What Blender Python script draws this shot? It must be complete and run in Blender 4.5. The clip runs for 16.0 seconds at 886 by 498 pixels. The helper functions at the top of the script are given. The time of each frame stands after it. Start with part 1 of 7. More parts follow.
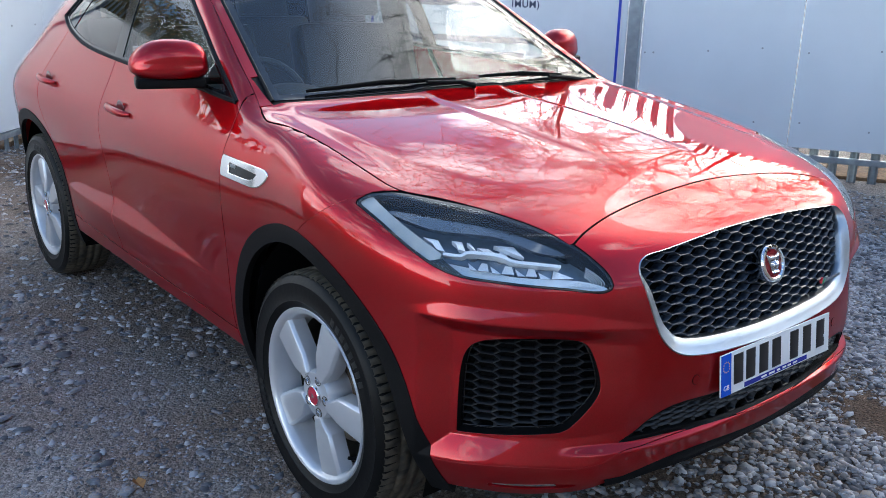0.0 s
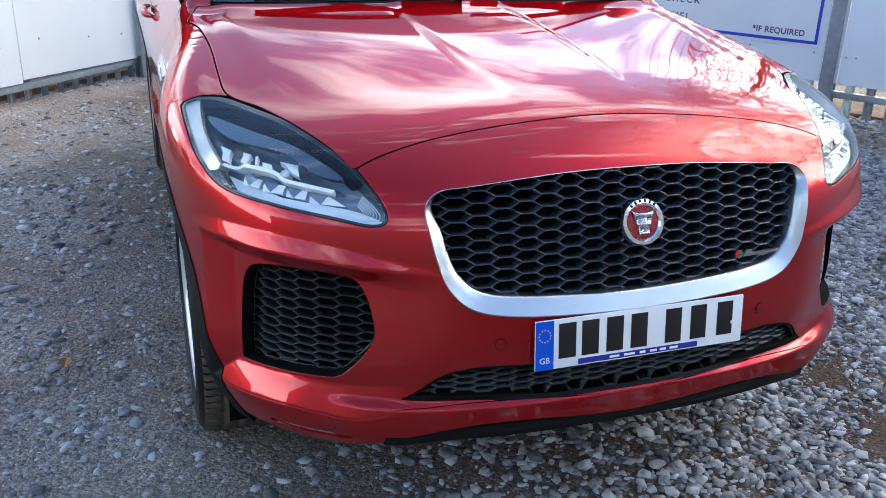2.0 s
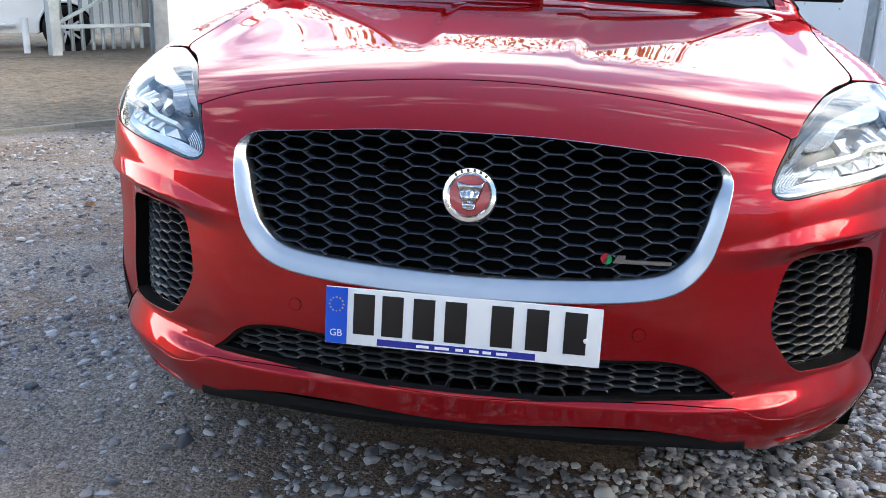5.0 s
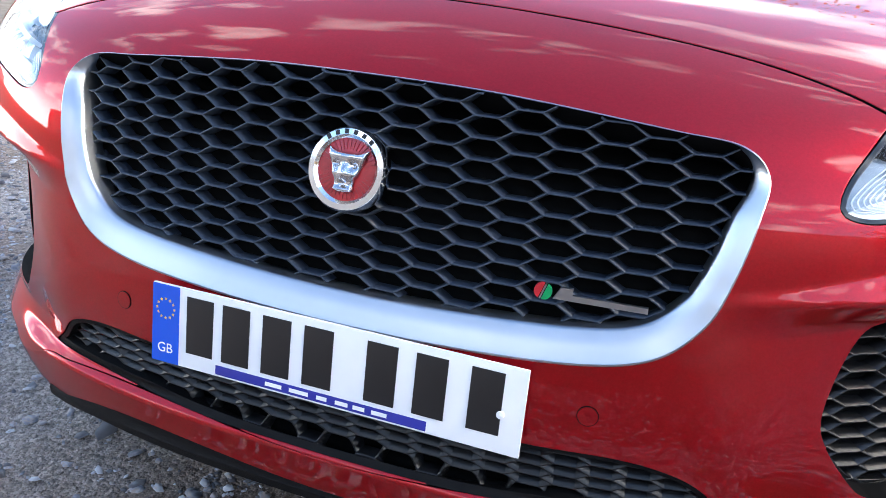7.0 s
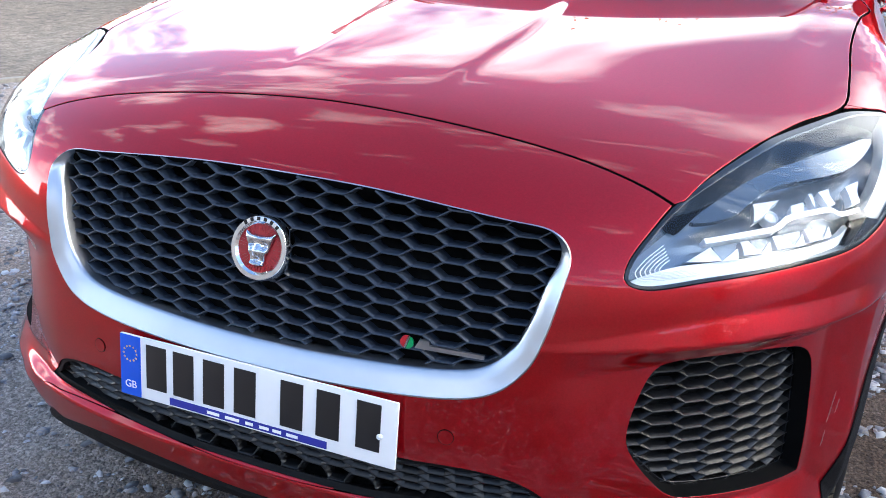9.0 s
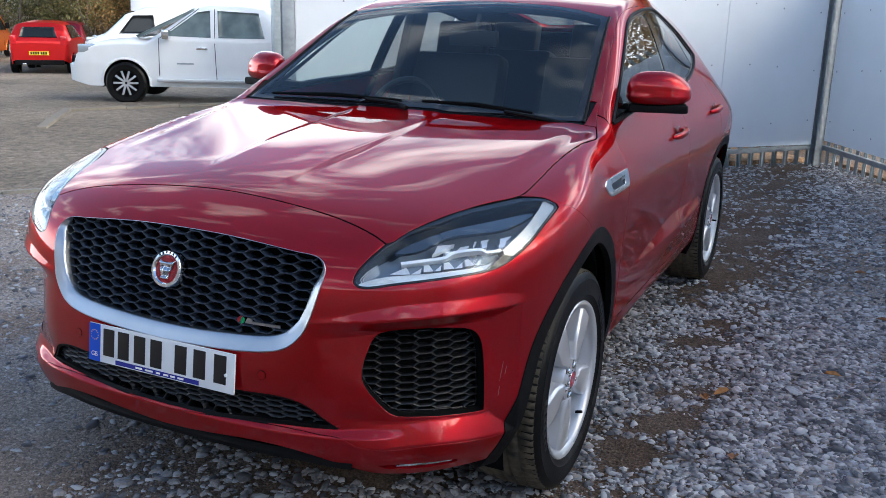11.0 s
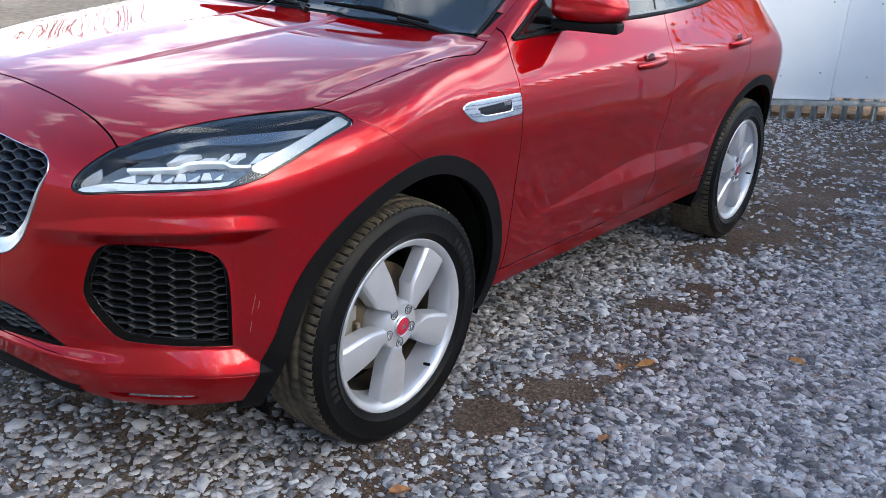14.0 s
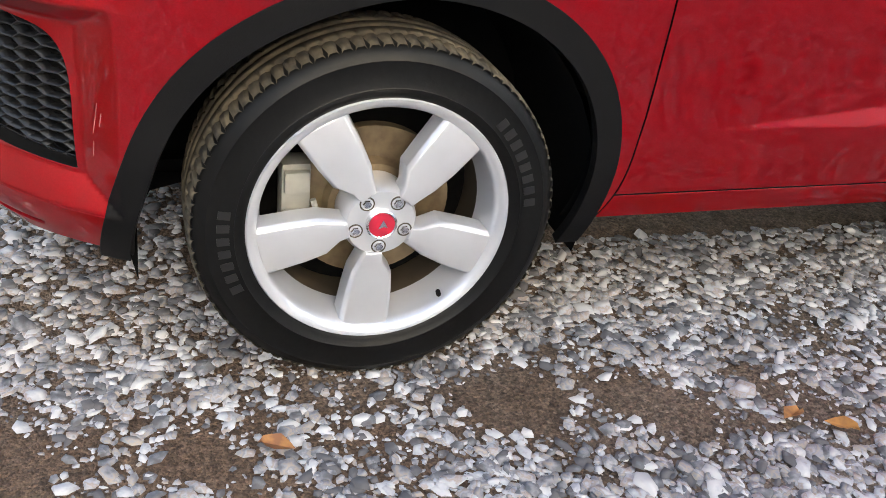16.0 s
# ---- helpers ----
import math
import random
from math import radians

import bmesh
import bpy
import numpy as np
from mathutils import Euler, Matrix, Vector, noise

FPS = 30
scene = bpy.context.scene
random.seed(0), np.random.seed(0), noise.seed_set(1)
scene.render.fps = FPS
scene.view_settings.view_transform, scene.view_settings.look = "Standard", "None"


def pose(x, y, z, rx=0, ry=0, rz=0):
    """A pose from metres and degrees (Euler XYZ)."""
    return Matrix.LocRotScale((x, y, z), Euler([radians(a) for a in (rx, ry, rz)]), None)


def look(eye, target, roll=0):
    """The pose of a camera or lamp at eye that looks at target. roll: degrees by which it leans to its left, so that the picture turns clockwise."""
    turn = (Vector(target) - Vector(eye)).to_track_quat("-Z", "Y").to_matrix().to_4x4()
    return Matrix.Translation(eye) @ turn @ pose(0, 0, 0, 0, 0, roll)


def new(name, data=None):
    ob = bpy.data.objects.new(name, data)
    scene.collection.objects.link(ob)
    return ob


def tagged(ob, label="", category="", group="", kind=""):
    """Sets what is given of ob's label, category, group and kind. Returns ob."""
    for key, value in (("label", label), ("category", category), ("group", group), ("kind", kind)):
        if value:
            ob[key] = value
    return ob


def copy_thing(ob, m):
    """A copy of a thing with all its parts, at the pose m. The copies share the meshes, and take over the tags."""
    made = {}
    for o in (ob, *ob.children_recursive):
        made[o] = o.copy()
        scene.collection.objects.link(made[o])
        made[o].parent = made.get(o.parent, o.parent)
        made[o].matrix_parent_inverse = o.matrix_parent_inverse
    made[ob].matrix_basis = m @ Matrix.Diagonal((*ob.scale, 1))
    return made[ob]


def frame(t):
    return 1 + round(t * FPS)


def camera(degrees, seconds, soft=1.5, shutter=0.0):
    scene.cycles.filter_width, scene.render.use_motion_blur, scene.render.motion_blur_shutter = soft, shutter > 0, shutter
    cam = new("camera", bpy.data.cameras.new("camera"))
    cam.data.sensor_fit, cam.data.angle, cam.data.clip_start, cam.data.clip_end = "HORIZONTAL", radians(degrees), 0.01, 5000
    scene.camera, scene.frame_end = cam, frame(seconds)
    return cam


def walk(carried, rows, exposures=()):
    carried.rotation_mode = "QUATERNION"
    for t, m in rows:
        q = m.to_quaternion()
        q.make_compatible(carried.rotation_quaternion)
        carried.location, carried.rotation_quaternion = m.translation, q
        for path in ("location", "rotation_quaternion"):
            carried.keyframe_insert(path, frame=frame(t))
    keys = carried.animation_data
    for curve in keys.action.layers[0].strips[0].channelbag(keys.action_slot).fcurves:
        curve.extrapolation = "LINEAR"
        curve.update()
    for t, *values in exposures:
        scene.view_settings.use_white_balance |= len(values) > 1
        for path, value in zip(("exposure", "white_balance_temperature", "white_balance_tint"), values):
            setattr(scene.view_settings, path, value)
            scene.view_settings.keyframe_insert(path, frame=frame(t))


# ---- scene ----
cam = camera(53.2, 16, soft=0.9)
PATH = [
    (0, (-2.082, -2.027, 1.529), (-0.88, -0.541, 0.94), 1.2),
    (0.5, (-1.785, -2.123, 1.518), (-0.707, -0.567, 0.871), 0.8),
    (1, (-1.535, -2.2, 1.494), (-0.564, -0.6, 0.791), 1.1),
    (1.5, (-1.273, -2.279, 1.462), (-0.429, -0.627, 0.713), 1.9),
    (2, (-1.013, -2.386, 1.453), (-0.381, -0.637, 0.72), 1.7),
    (2.5, (-0.76, -2.447, 1.411), (-0.273, -0.636, 0.716), 1.7),
    (3, (-0.508, -2.428, 1.373), (-0.149, -0.588, 0.676), 2.1),
    (3.2, (-0.406, -2.41, 1.346), (-0.114, -0.553, 0.664), 1.9),
    (5.3, (0.271, -2.415, 1.212), (-0.069, -0.538, 0.61), 2.6),
    (5.5, (0.343, -2.389, 1.213), (-0.041, -0.527, 0.592), 2.9),
    (6, (0.521, -2.211, 1.209), (-0.005, -0.407, 0.526), 3.2),
    (6.5, (0.539, -2.003, 1.175), (-0.075, -0.247, 0.441), 3.7),
    (7, (0.466, -1.754, 1.129), (-0.179, -0.009, 0.394), 3.6),
    (7.5, (0.435, -1.596, 1.117), (-0.213, 0.124, 0.329), 2.4),
    (8, (0.431, -1.556, 1.121), (-0.219, 0.15, 0.305), 1.8),
    (8.5, (0.515, -1.638, 1.225), (-0.134, 0.066, 0.403), 1.4),
    (9, (0.74, -1.896, 1.353), (0.037, -0.19, 0.582), 1.5),
    (9.5, (0.944, -2.152, 1.454), (0.192, -0.446, 0.732), 1.0),
    (10, (1.176, -2.381, 1.492), (0.445, -0.64, 0.832), 1.1),
    (10.2, (1.275, -2.438, 1.503), (0.54, -0.688, 0.873), 1.2),
    (12.3, (2.273, -2.718, 1.53), (1.216, -1.068, 1.131), 2.6),
    (12.5, (2.346, -2.67, 1.524), (1.271, -1.029, 1.135), 2.9),
    (13, (2.421, -2.51, 1.508), (1.324, -0.886, 1.111), 2.9),
    (13.5, (2.368, -2.153, 1.477), (1.258, -0.566, 0.98), 2.7),
    (14, (2.374, -1.795, 1.449), (1.252, -0.287, 0.767), 3.7),
    (14.5, (2.387, -1.411, 1.421), (1.216, -0.024, 0.582), 5.9),
    (15, (2.33, -1.029, 1.357), (1.051, 0.184, 0.412), 7.1),
    (15.5, (2.347, -0.694, 1.267), (0.883, 0.249, 0.282), 7.2),
    (16, (2.366, -0.418, 1.188), (0.741, 0.197, 0.198), 7.1),
]
walk(cam, [(t, look(eye, target, roll)) for t, eye, target, roll in PATH],
     exposures=[(0, 1.49, 5550, 5), (1.5, 1.74, 5500, 5), (3, 1.97, 5750, 5), (5.5, 2.00, 6100, 6), (7.5, 2.49, 5650, 8), (8.5, 2.39, 5580, 8), (9.5, 2.00, 5700, 7), (10, 1.67, 5600, 6), (12.5, 1.23, 5700, 6), (13.5, 1.52, 5630, 6), (14.5, 2.29, 6200, 6), (16, 2.54, 6650, 6)])

# ---- light ----
world = bpy.data.worlds.new("sky")
scene.world = world
world.use_nodes = True
wn, wl = world.node_tree.nodes, world.node_tree.links
wn.clear()
w_out = wn.new("ShaderNodeOutputWorld")
w_bg = wn.new("ShaderNodeBackground")
w_sky = wn.new("ShaderNodeTexSky")
w_sky.sky_type, w_sky.sun_disc = "NISHITA", False
w_sky.sun_elevation, w_sky.sun_rotation = radians(28.4), radians(82)
w_sky.dust_density = 0.8
SUN_WAY = Vector((0.87, 0.12, 0.48)).normalized()
w_co = wn.new("ShaderNodeTexCoord")
w_sep = wn.new("ShaderNodeSeparateXYZ")
w_map = wn.new("ShaderNodeMapping")
w_map.inputs["Scale"].default_value = (0.8, 2.4, 3.4)
w_map.inputs["Rotation"].default_value = (0.0, 0.0, radians(35))
w_map.inputs["Location"].default_value = (1.7, 0.4, 0.0)
w_noise = wn.new("ShaderNodeTexNoise")
w_noise.inputs["Scale"].default_value = 2.5
w_noise.inputs["Detail"].default_value = 9.0
w_noise.inputs["Roughness"].default_value = 0.57
w_noise.inputs["Distortion"].default_value = 0.35
w_ramp = wn.new("ShaderNodeValToRGB")
w_ramp.color_ramp.elements[0].position, w_ramp.color_ramp.elements[1].position = 0.40, 0.60
# clouds are brighter low over the horizon and round the veiled sun
w_low = wn.new("ShaderNodeMapRange")
w_low.interpolation_type = "SMOOTHSTEP"
for key, value in (("From Min", 0.02), ("From Max", 0.6), ("To Min", 20.0), ("To Max", 12.0)):
    w_low.inputs[key].default_value = value
w_dot = wn.new("ShaderNodeVectorMath")
w_dot.operation = "DOT_PRODUCT"
w_dot.inputs[1].default_value = SUN_WAY
w_glow = wn.new("ShaderNodeMapRange")
w_glow.interpolation_type = "SMOOTHSTEP"
for key, value in (("From Min", 0.4), ("From Max", 0.99), ("To Min", 1.0), ("To Max", 2.5)):
    w_glow.inputs[key].default_value = value
w_mul = wn.new("ShaderNodeMath")
w_mul.operation = "MULTIPLY"
w_tint = wn.new("ShaderNodeVectorMath")
w_tint.operation = "SCALE"
w_warm = wn.new("ShaderNodeMix")
w_warm.data_type = "RGBA"
w_warm.inputs["A"].default_value, w_warm.inputs["B"].default_value = (1.0, 0.94, 0.86, 1), (1.0, 0.74, 0.45, 1)
w_mix = wn.new("ShaderNodeMix")
w_mix.data_type = "RGBA"
wl.new(w_co.outputs["Generated"], w_map.inputs["Vector"])
wl.new(w_map.outputs["Vector"], w_noise.inputs["Vector"])
# fewer clouds towards the zenith and over the near end of the yard
w_lean = wn.new("ShaderNodeVectorMath")
w_lean.operation, w_lean.inputs[1].default_value = "DOT_PRODUCT", (0.03, 0.04, -0.2)
w_thin = wn.new("ShaderNodeMath")
wl.new(w_co.outputs["Generated"], w_lean.inputs[0])
wl.new(w_lean.outputs["Value"], w_thin.inputs[0])
wl.new(w_noise.outputs["Fac"], w_thin.inputs[1])
wl.new(w_thin.outputs[0], w_ramp.inputs["Fac"])
wl.new(w_co.outputs["Generated"], w_sep.inputs[0])
wl.new(w_sep.outputs["Z"], w_low.inputs["Value"])
wl.new(w_co.outputs["Generated"], w_dot.inputs[0])
wl.new(w_dot.outputs["Value"], w_glow.inputs["Value"])
wl.new(w_low.outputs[0], w_mul.inputs[0])
wl.new(w_glow.outputs[0], w_mul.inputs[1])
wl.new(w_mul.outputs[0], w_tint.inputs["Scale"])
w_haze = wn.new("ShaderNodeMapRange")
w_haze.interpolation_type = "SMOOTHSTEP"
for key, value in (("From Min", 0.05), ("From Max", 0.25), ("To Min", 1.0), ("To Max", 0.0)):
    w_haze.inputs[key].default_value = value
w_max = wn.new("ShaderNodeMath")
w_max.operation = "MAXIMUM"
wl.new(w_sep.outputs["Z"], w_haze.inputs["Value"])
wl.new(w_ramp.outputs["Color"], w_max.inputs[0])
wl.new(w_haze.outputs[0], w_max.inputs[1])
# thin cloud veils the sun
w_veil = wn.new("ShaderNodeMapRange")
w_veil.interpolation_type = "SMOOTHSTEP"
for key, value in (("From Min", 0.82), ("From Max", 0.99), ("To Min", 0.0), ("To Max", 0.8)):
    w_veil.inputs[key].default_value = value
w_all = wn.new("ShaderNodeMath")
w_all.operation = "MAXIMUM"
wl.new(w_dot.outputs["Value"], w_veil.inputs["Value"])
wl.new(w_max.outputs[0], w_all.inputs[0])
wl.new(w_veil.outputs[0], w_all.inputs[1])
wl.new(w_all.outputs[0], w_mix.inputs["Factor"])
wl.new(w_veil.outputs[0], w_warm.inputs["Factor"])
wl.new(w_warm.outputs["Result"], w_tint.inputs[0])
w_dim = wn.new("ShaderNodeVectorMath")
w_dim.operation = "SCALE"
w_dim.inputs["Scale"].default_value = 0.95
wl.new(w_sky.outputs["Color"], w_dim.inputs[0])
wl.new(w_dim.outputs[0], w_mix.inputs["A"])
wl.new(w_tint.outputs[0], w_mix.inputs["B"])
wl.new(w_mix.outputs["Result"], w_bg.inputs["Color"])
w_bg.inputs["Strength"].default_value = 0.115
wl.new(w_bg.outputs["Background"], w_out.inputs["Surface"])

sun_data = bpy.data.lights.new("sun", "SUN")
sun_data.energy, sun_data.angle, sun_data.color = 1.15, radians(44), (1.0, 0.91, 0.80)
sun = new("sun", sun_data)
sun.matrix_world = look(SUN_WAY * 10, (0, 0, 0))


# ---- materials ----
def material(name, colour, rough=0.5, metal=0.0, coat=0.0, grain=0.0, scale=60.0, second=None, relief=0.0, spots=4.0, per_object=0.0, per_island=0.0, spec=0.5):
    """A surface of two mixed colours at two scales of noise, with fine relief."""
    m = bpy.data.materials.new(name)
    m.use_nodes = True
    n, l = m.node_tree.nodes, m.node_tree.links
    b = n["Principled BSDF"]
    b.inputs["Roughness"].default_value, b.inputs["Metallic"].default_value = rough, metal
    b.inputs["Coat Weight"].default_value, b.inputs["Coat Roughness"].default_value = coat, 0.02
    b.inputs["Specular IOR Level"].default_value = spec
    c = (*colour, 1)
    b.inputs["Base Color"].default_value = c
    if grain or relief or per_object or per_island:
        co = n.new("ShaderNodeTexCoord")
        fine = n.new("ShaderNodeTexNoise")
        fine.inputs["Scale"].default_value, fine.inputs["Detail"].default_value = scale, 5
        l.new(co.outputs["Object"], fine.inputs["Vector"])
        broad = n.new("ShaderNodeTexNoise")
        broad.inputs["Scale"].default_value, broad.inputs["Detail"].default_value = spots, 4
        l.new(co.outputs["Object"], broad.inputs["Vector"])
        add = n.new("ShaderNodeMath")
        add.operation = "ADD"
        l.new(fine.outputs["Fac"], add.inputs[0])
        l.new(broad.outputs["Fac"], add.inputs[1])
        last = add
        if per_object or per_island:
            src = n.new("ShaderNodeObjectInfo") if per_object else n.new("ShaderNodeNewGeometry")
            k = n.new("ShaderNodeMath")
            k.operation, k.inputs[1].default_value, k.inputs[2].default_value = "MULTIPLY_ADD", 2 * (per_object or per_island), -(per_object or per_island)
            l.new(src.outputs["Random" if per_object else "Random Per Island"], k.inputs[0])
            add2 = n.new("ShaderNodeMath")
            l.new(add.outputs[0], add2.inputs[0])
            l.new(k.outputs[0], add2.inputs[1])
            last = add2
        ramp = n.new("ShaderNodeMapRange")
        ramp.inputs["From Min"].default_value, ramp.inputs["From Max"].default_value = 0.65, 1.35
        l.new(last.outputs[0], ramp.inputs["Value"])
        mix = n.new("ShaderNodeMix")
        mix.data_type = "RGBA"
        d = second or tuple(v * (1 - grain) for v in colour)
        mix.inputs["A"].default_value, mix.inputs["B"].default_value = (*d, 1), c
        l.new(ramp.outputs["Result"], mix.inputs["Factor"])
        l.new(mix.outputs["Result"], b.inputs["Base Color"])
        if relief:
            bp = n.new("ShaderNodeBump")
            bp.inputs["Strength"].default_value, bp.inputs["Distance"].default_value = 1.0, relief
            l.new(fine.outputs["Fac"], bp.inputs["Height"])
            l.new(bp.outputs["Normal"], b.inputs["Normal"])
    return m


def paint(name, colour, dark):
    """Metallic car paint: fine flake under a clear coat."""
    m = material(name, colour, 0.33, 0.72, 1.0, 0.3, 900.0, dark, 0.0, 300.0, spec=0.0)
    m.node_tree.nodes["Principled BSDF"].inputs["Coat Roughness"].default_value = 0.01
    m.node_tree.nodes["Principled BSDF"].inputs["Coat IOR"].default_value = 1.45
    m.node_tree.nodes["Principled BSDF"].inputs["Specular Tint"].default_value = (0.7, 0.03, 0.04, 1)
    return m


def glass(name, tint=(1, 1, 1), clear=0.9, rough=0.0, ior=1.6):
    m = bpy.data.materials.new(name)
    m.use_nodes = True
    n, l = m.node_tree.nodes, m.node_tree.links
    n.remove(n["Principled BSDF"])
    out = n["Material Output"]
    t = n.new("ShaderNodeBsdfTransparent")
    t.inputs["Color"].default_value = (*[v * clear for v in tint], 1)
    g = n.new("ShaderNodeBsdfGlossy")
    g.inputs["Roughness"].default_value = rough
    # the same gloss from both sides of the thin pane
    facing = n.new("ShaderNodeLayerWeight")
    facing.inputs["Blend"].default_value = 0.5
    steep = n.new("ShaderNodeMath")
    steep.operation, steep.inputs[1].default_value = "POWER", 4.6
    low = ((ior - 1) / (ior + 1)) ** 2
    f = n.new("ShaderNodeMath")
    f.operation, f.inputs[1].default_value, f.inputs[2].default_value = "MULTIPLY_ADD", 1 - low, low
    l.new(facing.outputs["Facing"], steep.inputs[0])
    l.new(steep.outputs[0], f.inputs[0])
    mx = n.new("ShaderNodeMixShader")
    l.new(f.outputs[0], mx.inputs[0])
    l.new(t.outputs[0], mx.inputs[1])
    l.new(g.outputs[0], mx.inputs[2])
    l.new(mx.outputs[0], out.inputs["Surface"])
    return m


RED = paint("red_metallic_paint", (0.40, 0.004, 0.010), (0.29, 0.002, 0.006))
BLACK_PLASTIC = material("black_plastic", (0.006, 0.006, 0.0065), 0.55, spec=0.12, grain=0.4, scale=700, relief=0.0004, spots=9)
GLOSS_BLACK = material("gloss_black", (0.008, 0.008, 0.009), 0.12, grain=0.2, scale=200)
# near-black for dark parts, also painted into gaps as their shade
DARK = material("dark_parts_and_gap_shade", (0.004, 0.004, 0.004), 0.95, spec=0.1, grain=0.4, scale=40)
CHROME = material("polished_chrome", (0.83, 0.83, 0.84), 0.08, 1.0, grain=0.05, scale=30)
SATIN = material("satin_chrome", (0.50, 0.52, 0.55), 0.33, 1.0, grain=0.08, scale=25)
ALLOY = material("silver_alloy", (0.60, 0.61, 0.64), 0.33, 0.5, 0.5, grain=0.12, scale=14)
RUBBER = material("tyre_rubber", (0.006, 0.006, 0.006), 0.42, spec=0.16, grain=0.4, scale=60, relief=0.0006, spots=8)
TREAD = material("muddy_tread", (0.14, 0.115, 0.075), 0.85, grain=0.6, scale=45, second=(0.03, 0.027, 0.023), relief=0.001, spots=11)
WHITE_BOARD = material("white_hoarding", (0.75, 0.79, 0.835), 0.42, grain=0.06, scale=3.0, spots=0.7, relief=0.0004)
GALV = material("galvanised_steel", (0.36, 0.40, 0.43), 0.5, 0.6, grain=0.3, scale=20, spots=5)


# ---- mesh helpers ----
def part(name, bm, mat, parent=None, label="", smooth=True):
    """Links a bmesh as one mesh object under parent."""
    me = bpy.data.meshes.new(name)
    bm.normal_update()
    bm.to_mesh(me)
    bm.free()
    me.materials.append(mat)
    if smooth:
        me.shade_smooth()
        me.set_sharp_from_angle(angle=radians(38))
    ob = new(name, me)
    if parent:
        ob.parent = parent
    if label:
        tagged(ob, label)
    return ob


def data_part(name, verts, faces, mat, parent=None, label="", normals=None, smooth=False):
    """Links arrays of vertices and faces (all triangles or all quads) as one mesh object."""
    me = bpy.data.meshes.new(name)
    verts, faces = np.asarray(verts, np.float32), np.asarray(faces, np.int32)
    k = faces.shape[1]
    me.vertices.add(len(verts))
    me.vertices.foreach_set("co", verts.ravel())
    me.loops.add(faces.size)
    me.loops.foreach_set("vertex_index", faces.ravel())
    me.polygons.add(len(faces))
    me.polygons.foreach_set("loop_start", np.arange(0, faces.size, k, dtype=np.int32))
    me.update(calc_edges=True)
    me.validate()
    if normals is not None or smooth:
        me.shade_smooth()
    if normals is not None:
        me.normals_split_custom_set_from_vertices([tuple(v) for v in normals])
    me.materials.append(mat)
    ob = new(name, me)
    if parent:
        ob.parent = parent
    if label:
        tagged(ob, label)
    return ob


def empty(name, m=None):
    ob = new(name)
    if m is not None:
        ob.matrix_world = m
    return ob


def box(bm, size, at=(0, 0, 0), bevel=0.0, turn=None, segments=2):
    """A bevelled box in bm."""
    m = Matrix.Translation(at) @ (turn or Matrix()) @ Matrix.Diagonal((*size, 1))
    made = bmesh.ops.create_cube(bm, size=1.0, matrix=m)["verts"]
    if bevel:
        edges = list({e for v in made for e in v.link_edges})
        bmesh.ops.bevel(bm, geom=edges, offset=bevel, segments=segments, profile=0.7, affect="EDGES")
    return bm


def lathe(bm, profile, n=48, axis="x", at=(0, 0, 0), closed=False):
    """Turns a profile of (offset along axis, radius) round the axis."""
    rings = []
    for a in range(n):
        u = 2 * math.pi * a / n
        ring = []
        for o, r in profile:
            p = {"x": (o, r * math.cos(u), r * math.sin(u)), "y": (r * math.cos(u), o, r * math.sin(u)), "z": (r * math.cos(u), r * math.sin(u), o)}[axis]
            ring.append(bm.verts.new(Vector(p) + Vector(at)))
        rings.append(ring)
    k = len(profile)
    for a in range(n):
        r0, r1 = rings[a], rings[(a + 1) % n]
        for i in range(k if closed else k - 1):
            j = (i + 1) % k
            bm.faces.new((r0[i], r0[j], r1[j], r1[i]))
    bmesh.ops.recalc_face_normals(bm, faces=bm.faces)
    return bm


def tube(bm, pts, radius, n=8):
    """A round bar along points; radius may be one number or one for each point."""
    pts = [Vector(p) for p in pts]
    rad = radius if isinstance(radius, (list, tuple)) else [radius] * len(pts)
    rings = []
    for i, p in enumerate(pts):
        d = (pts[min(i + 1, len(pts) - 1)] - pts[max(i - 1, 0)]).normalized()
        side = d.orthogonal().normalized() if i == 0 else (rings_side - d * rings_side.dot(d)).normalized()
        rings_side = side
        up = d.cross(side)
        rings.append([bm.verts.new(p + (side * math.cos(a) + up * math.sin(a)) * rad[i]) for a in (2 * math.pi * k / n for k in range(n))])
    for a, b in zip(rings, rings[1:]):
        for k in range(n):
            bm.faces.new((a[k], a[(k + 1) % n], b[(k + 1) % n], b[k]))
    bm.faces.new(rings[0][::-1])
    bm.faces.new(rings[-1])
    return bm


def prism(bm, outline, depth, m=None):
    """A flat outline of (x, z) points, as thick as depth along y, laid by m."""
    m = m or Matrix()
    a = [bm.verts.new(m @ Vector((x, -depth / 2, z))) for x, z in outline]
    b = [bm.verts.new(m @ Vector((x, depth / 2, z))) for x, z in outline]
    bm.faces.new(a)
    bm.faces.new(b[::-1])
    n = len(a)
    for i in range(n):
        bm.faces.new((a[i], b[i], b[(i + 1) % n], a[(i + 1) % n]))
    bmesh.ops.recalc_face_normals(bm, faces=bm.faces)
    return bm


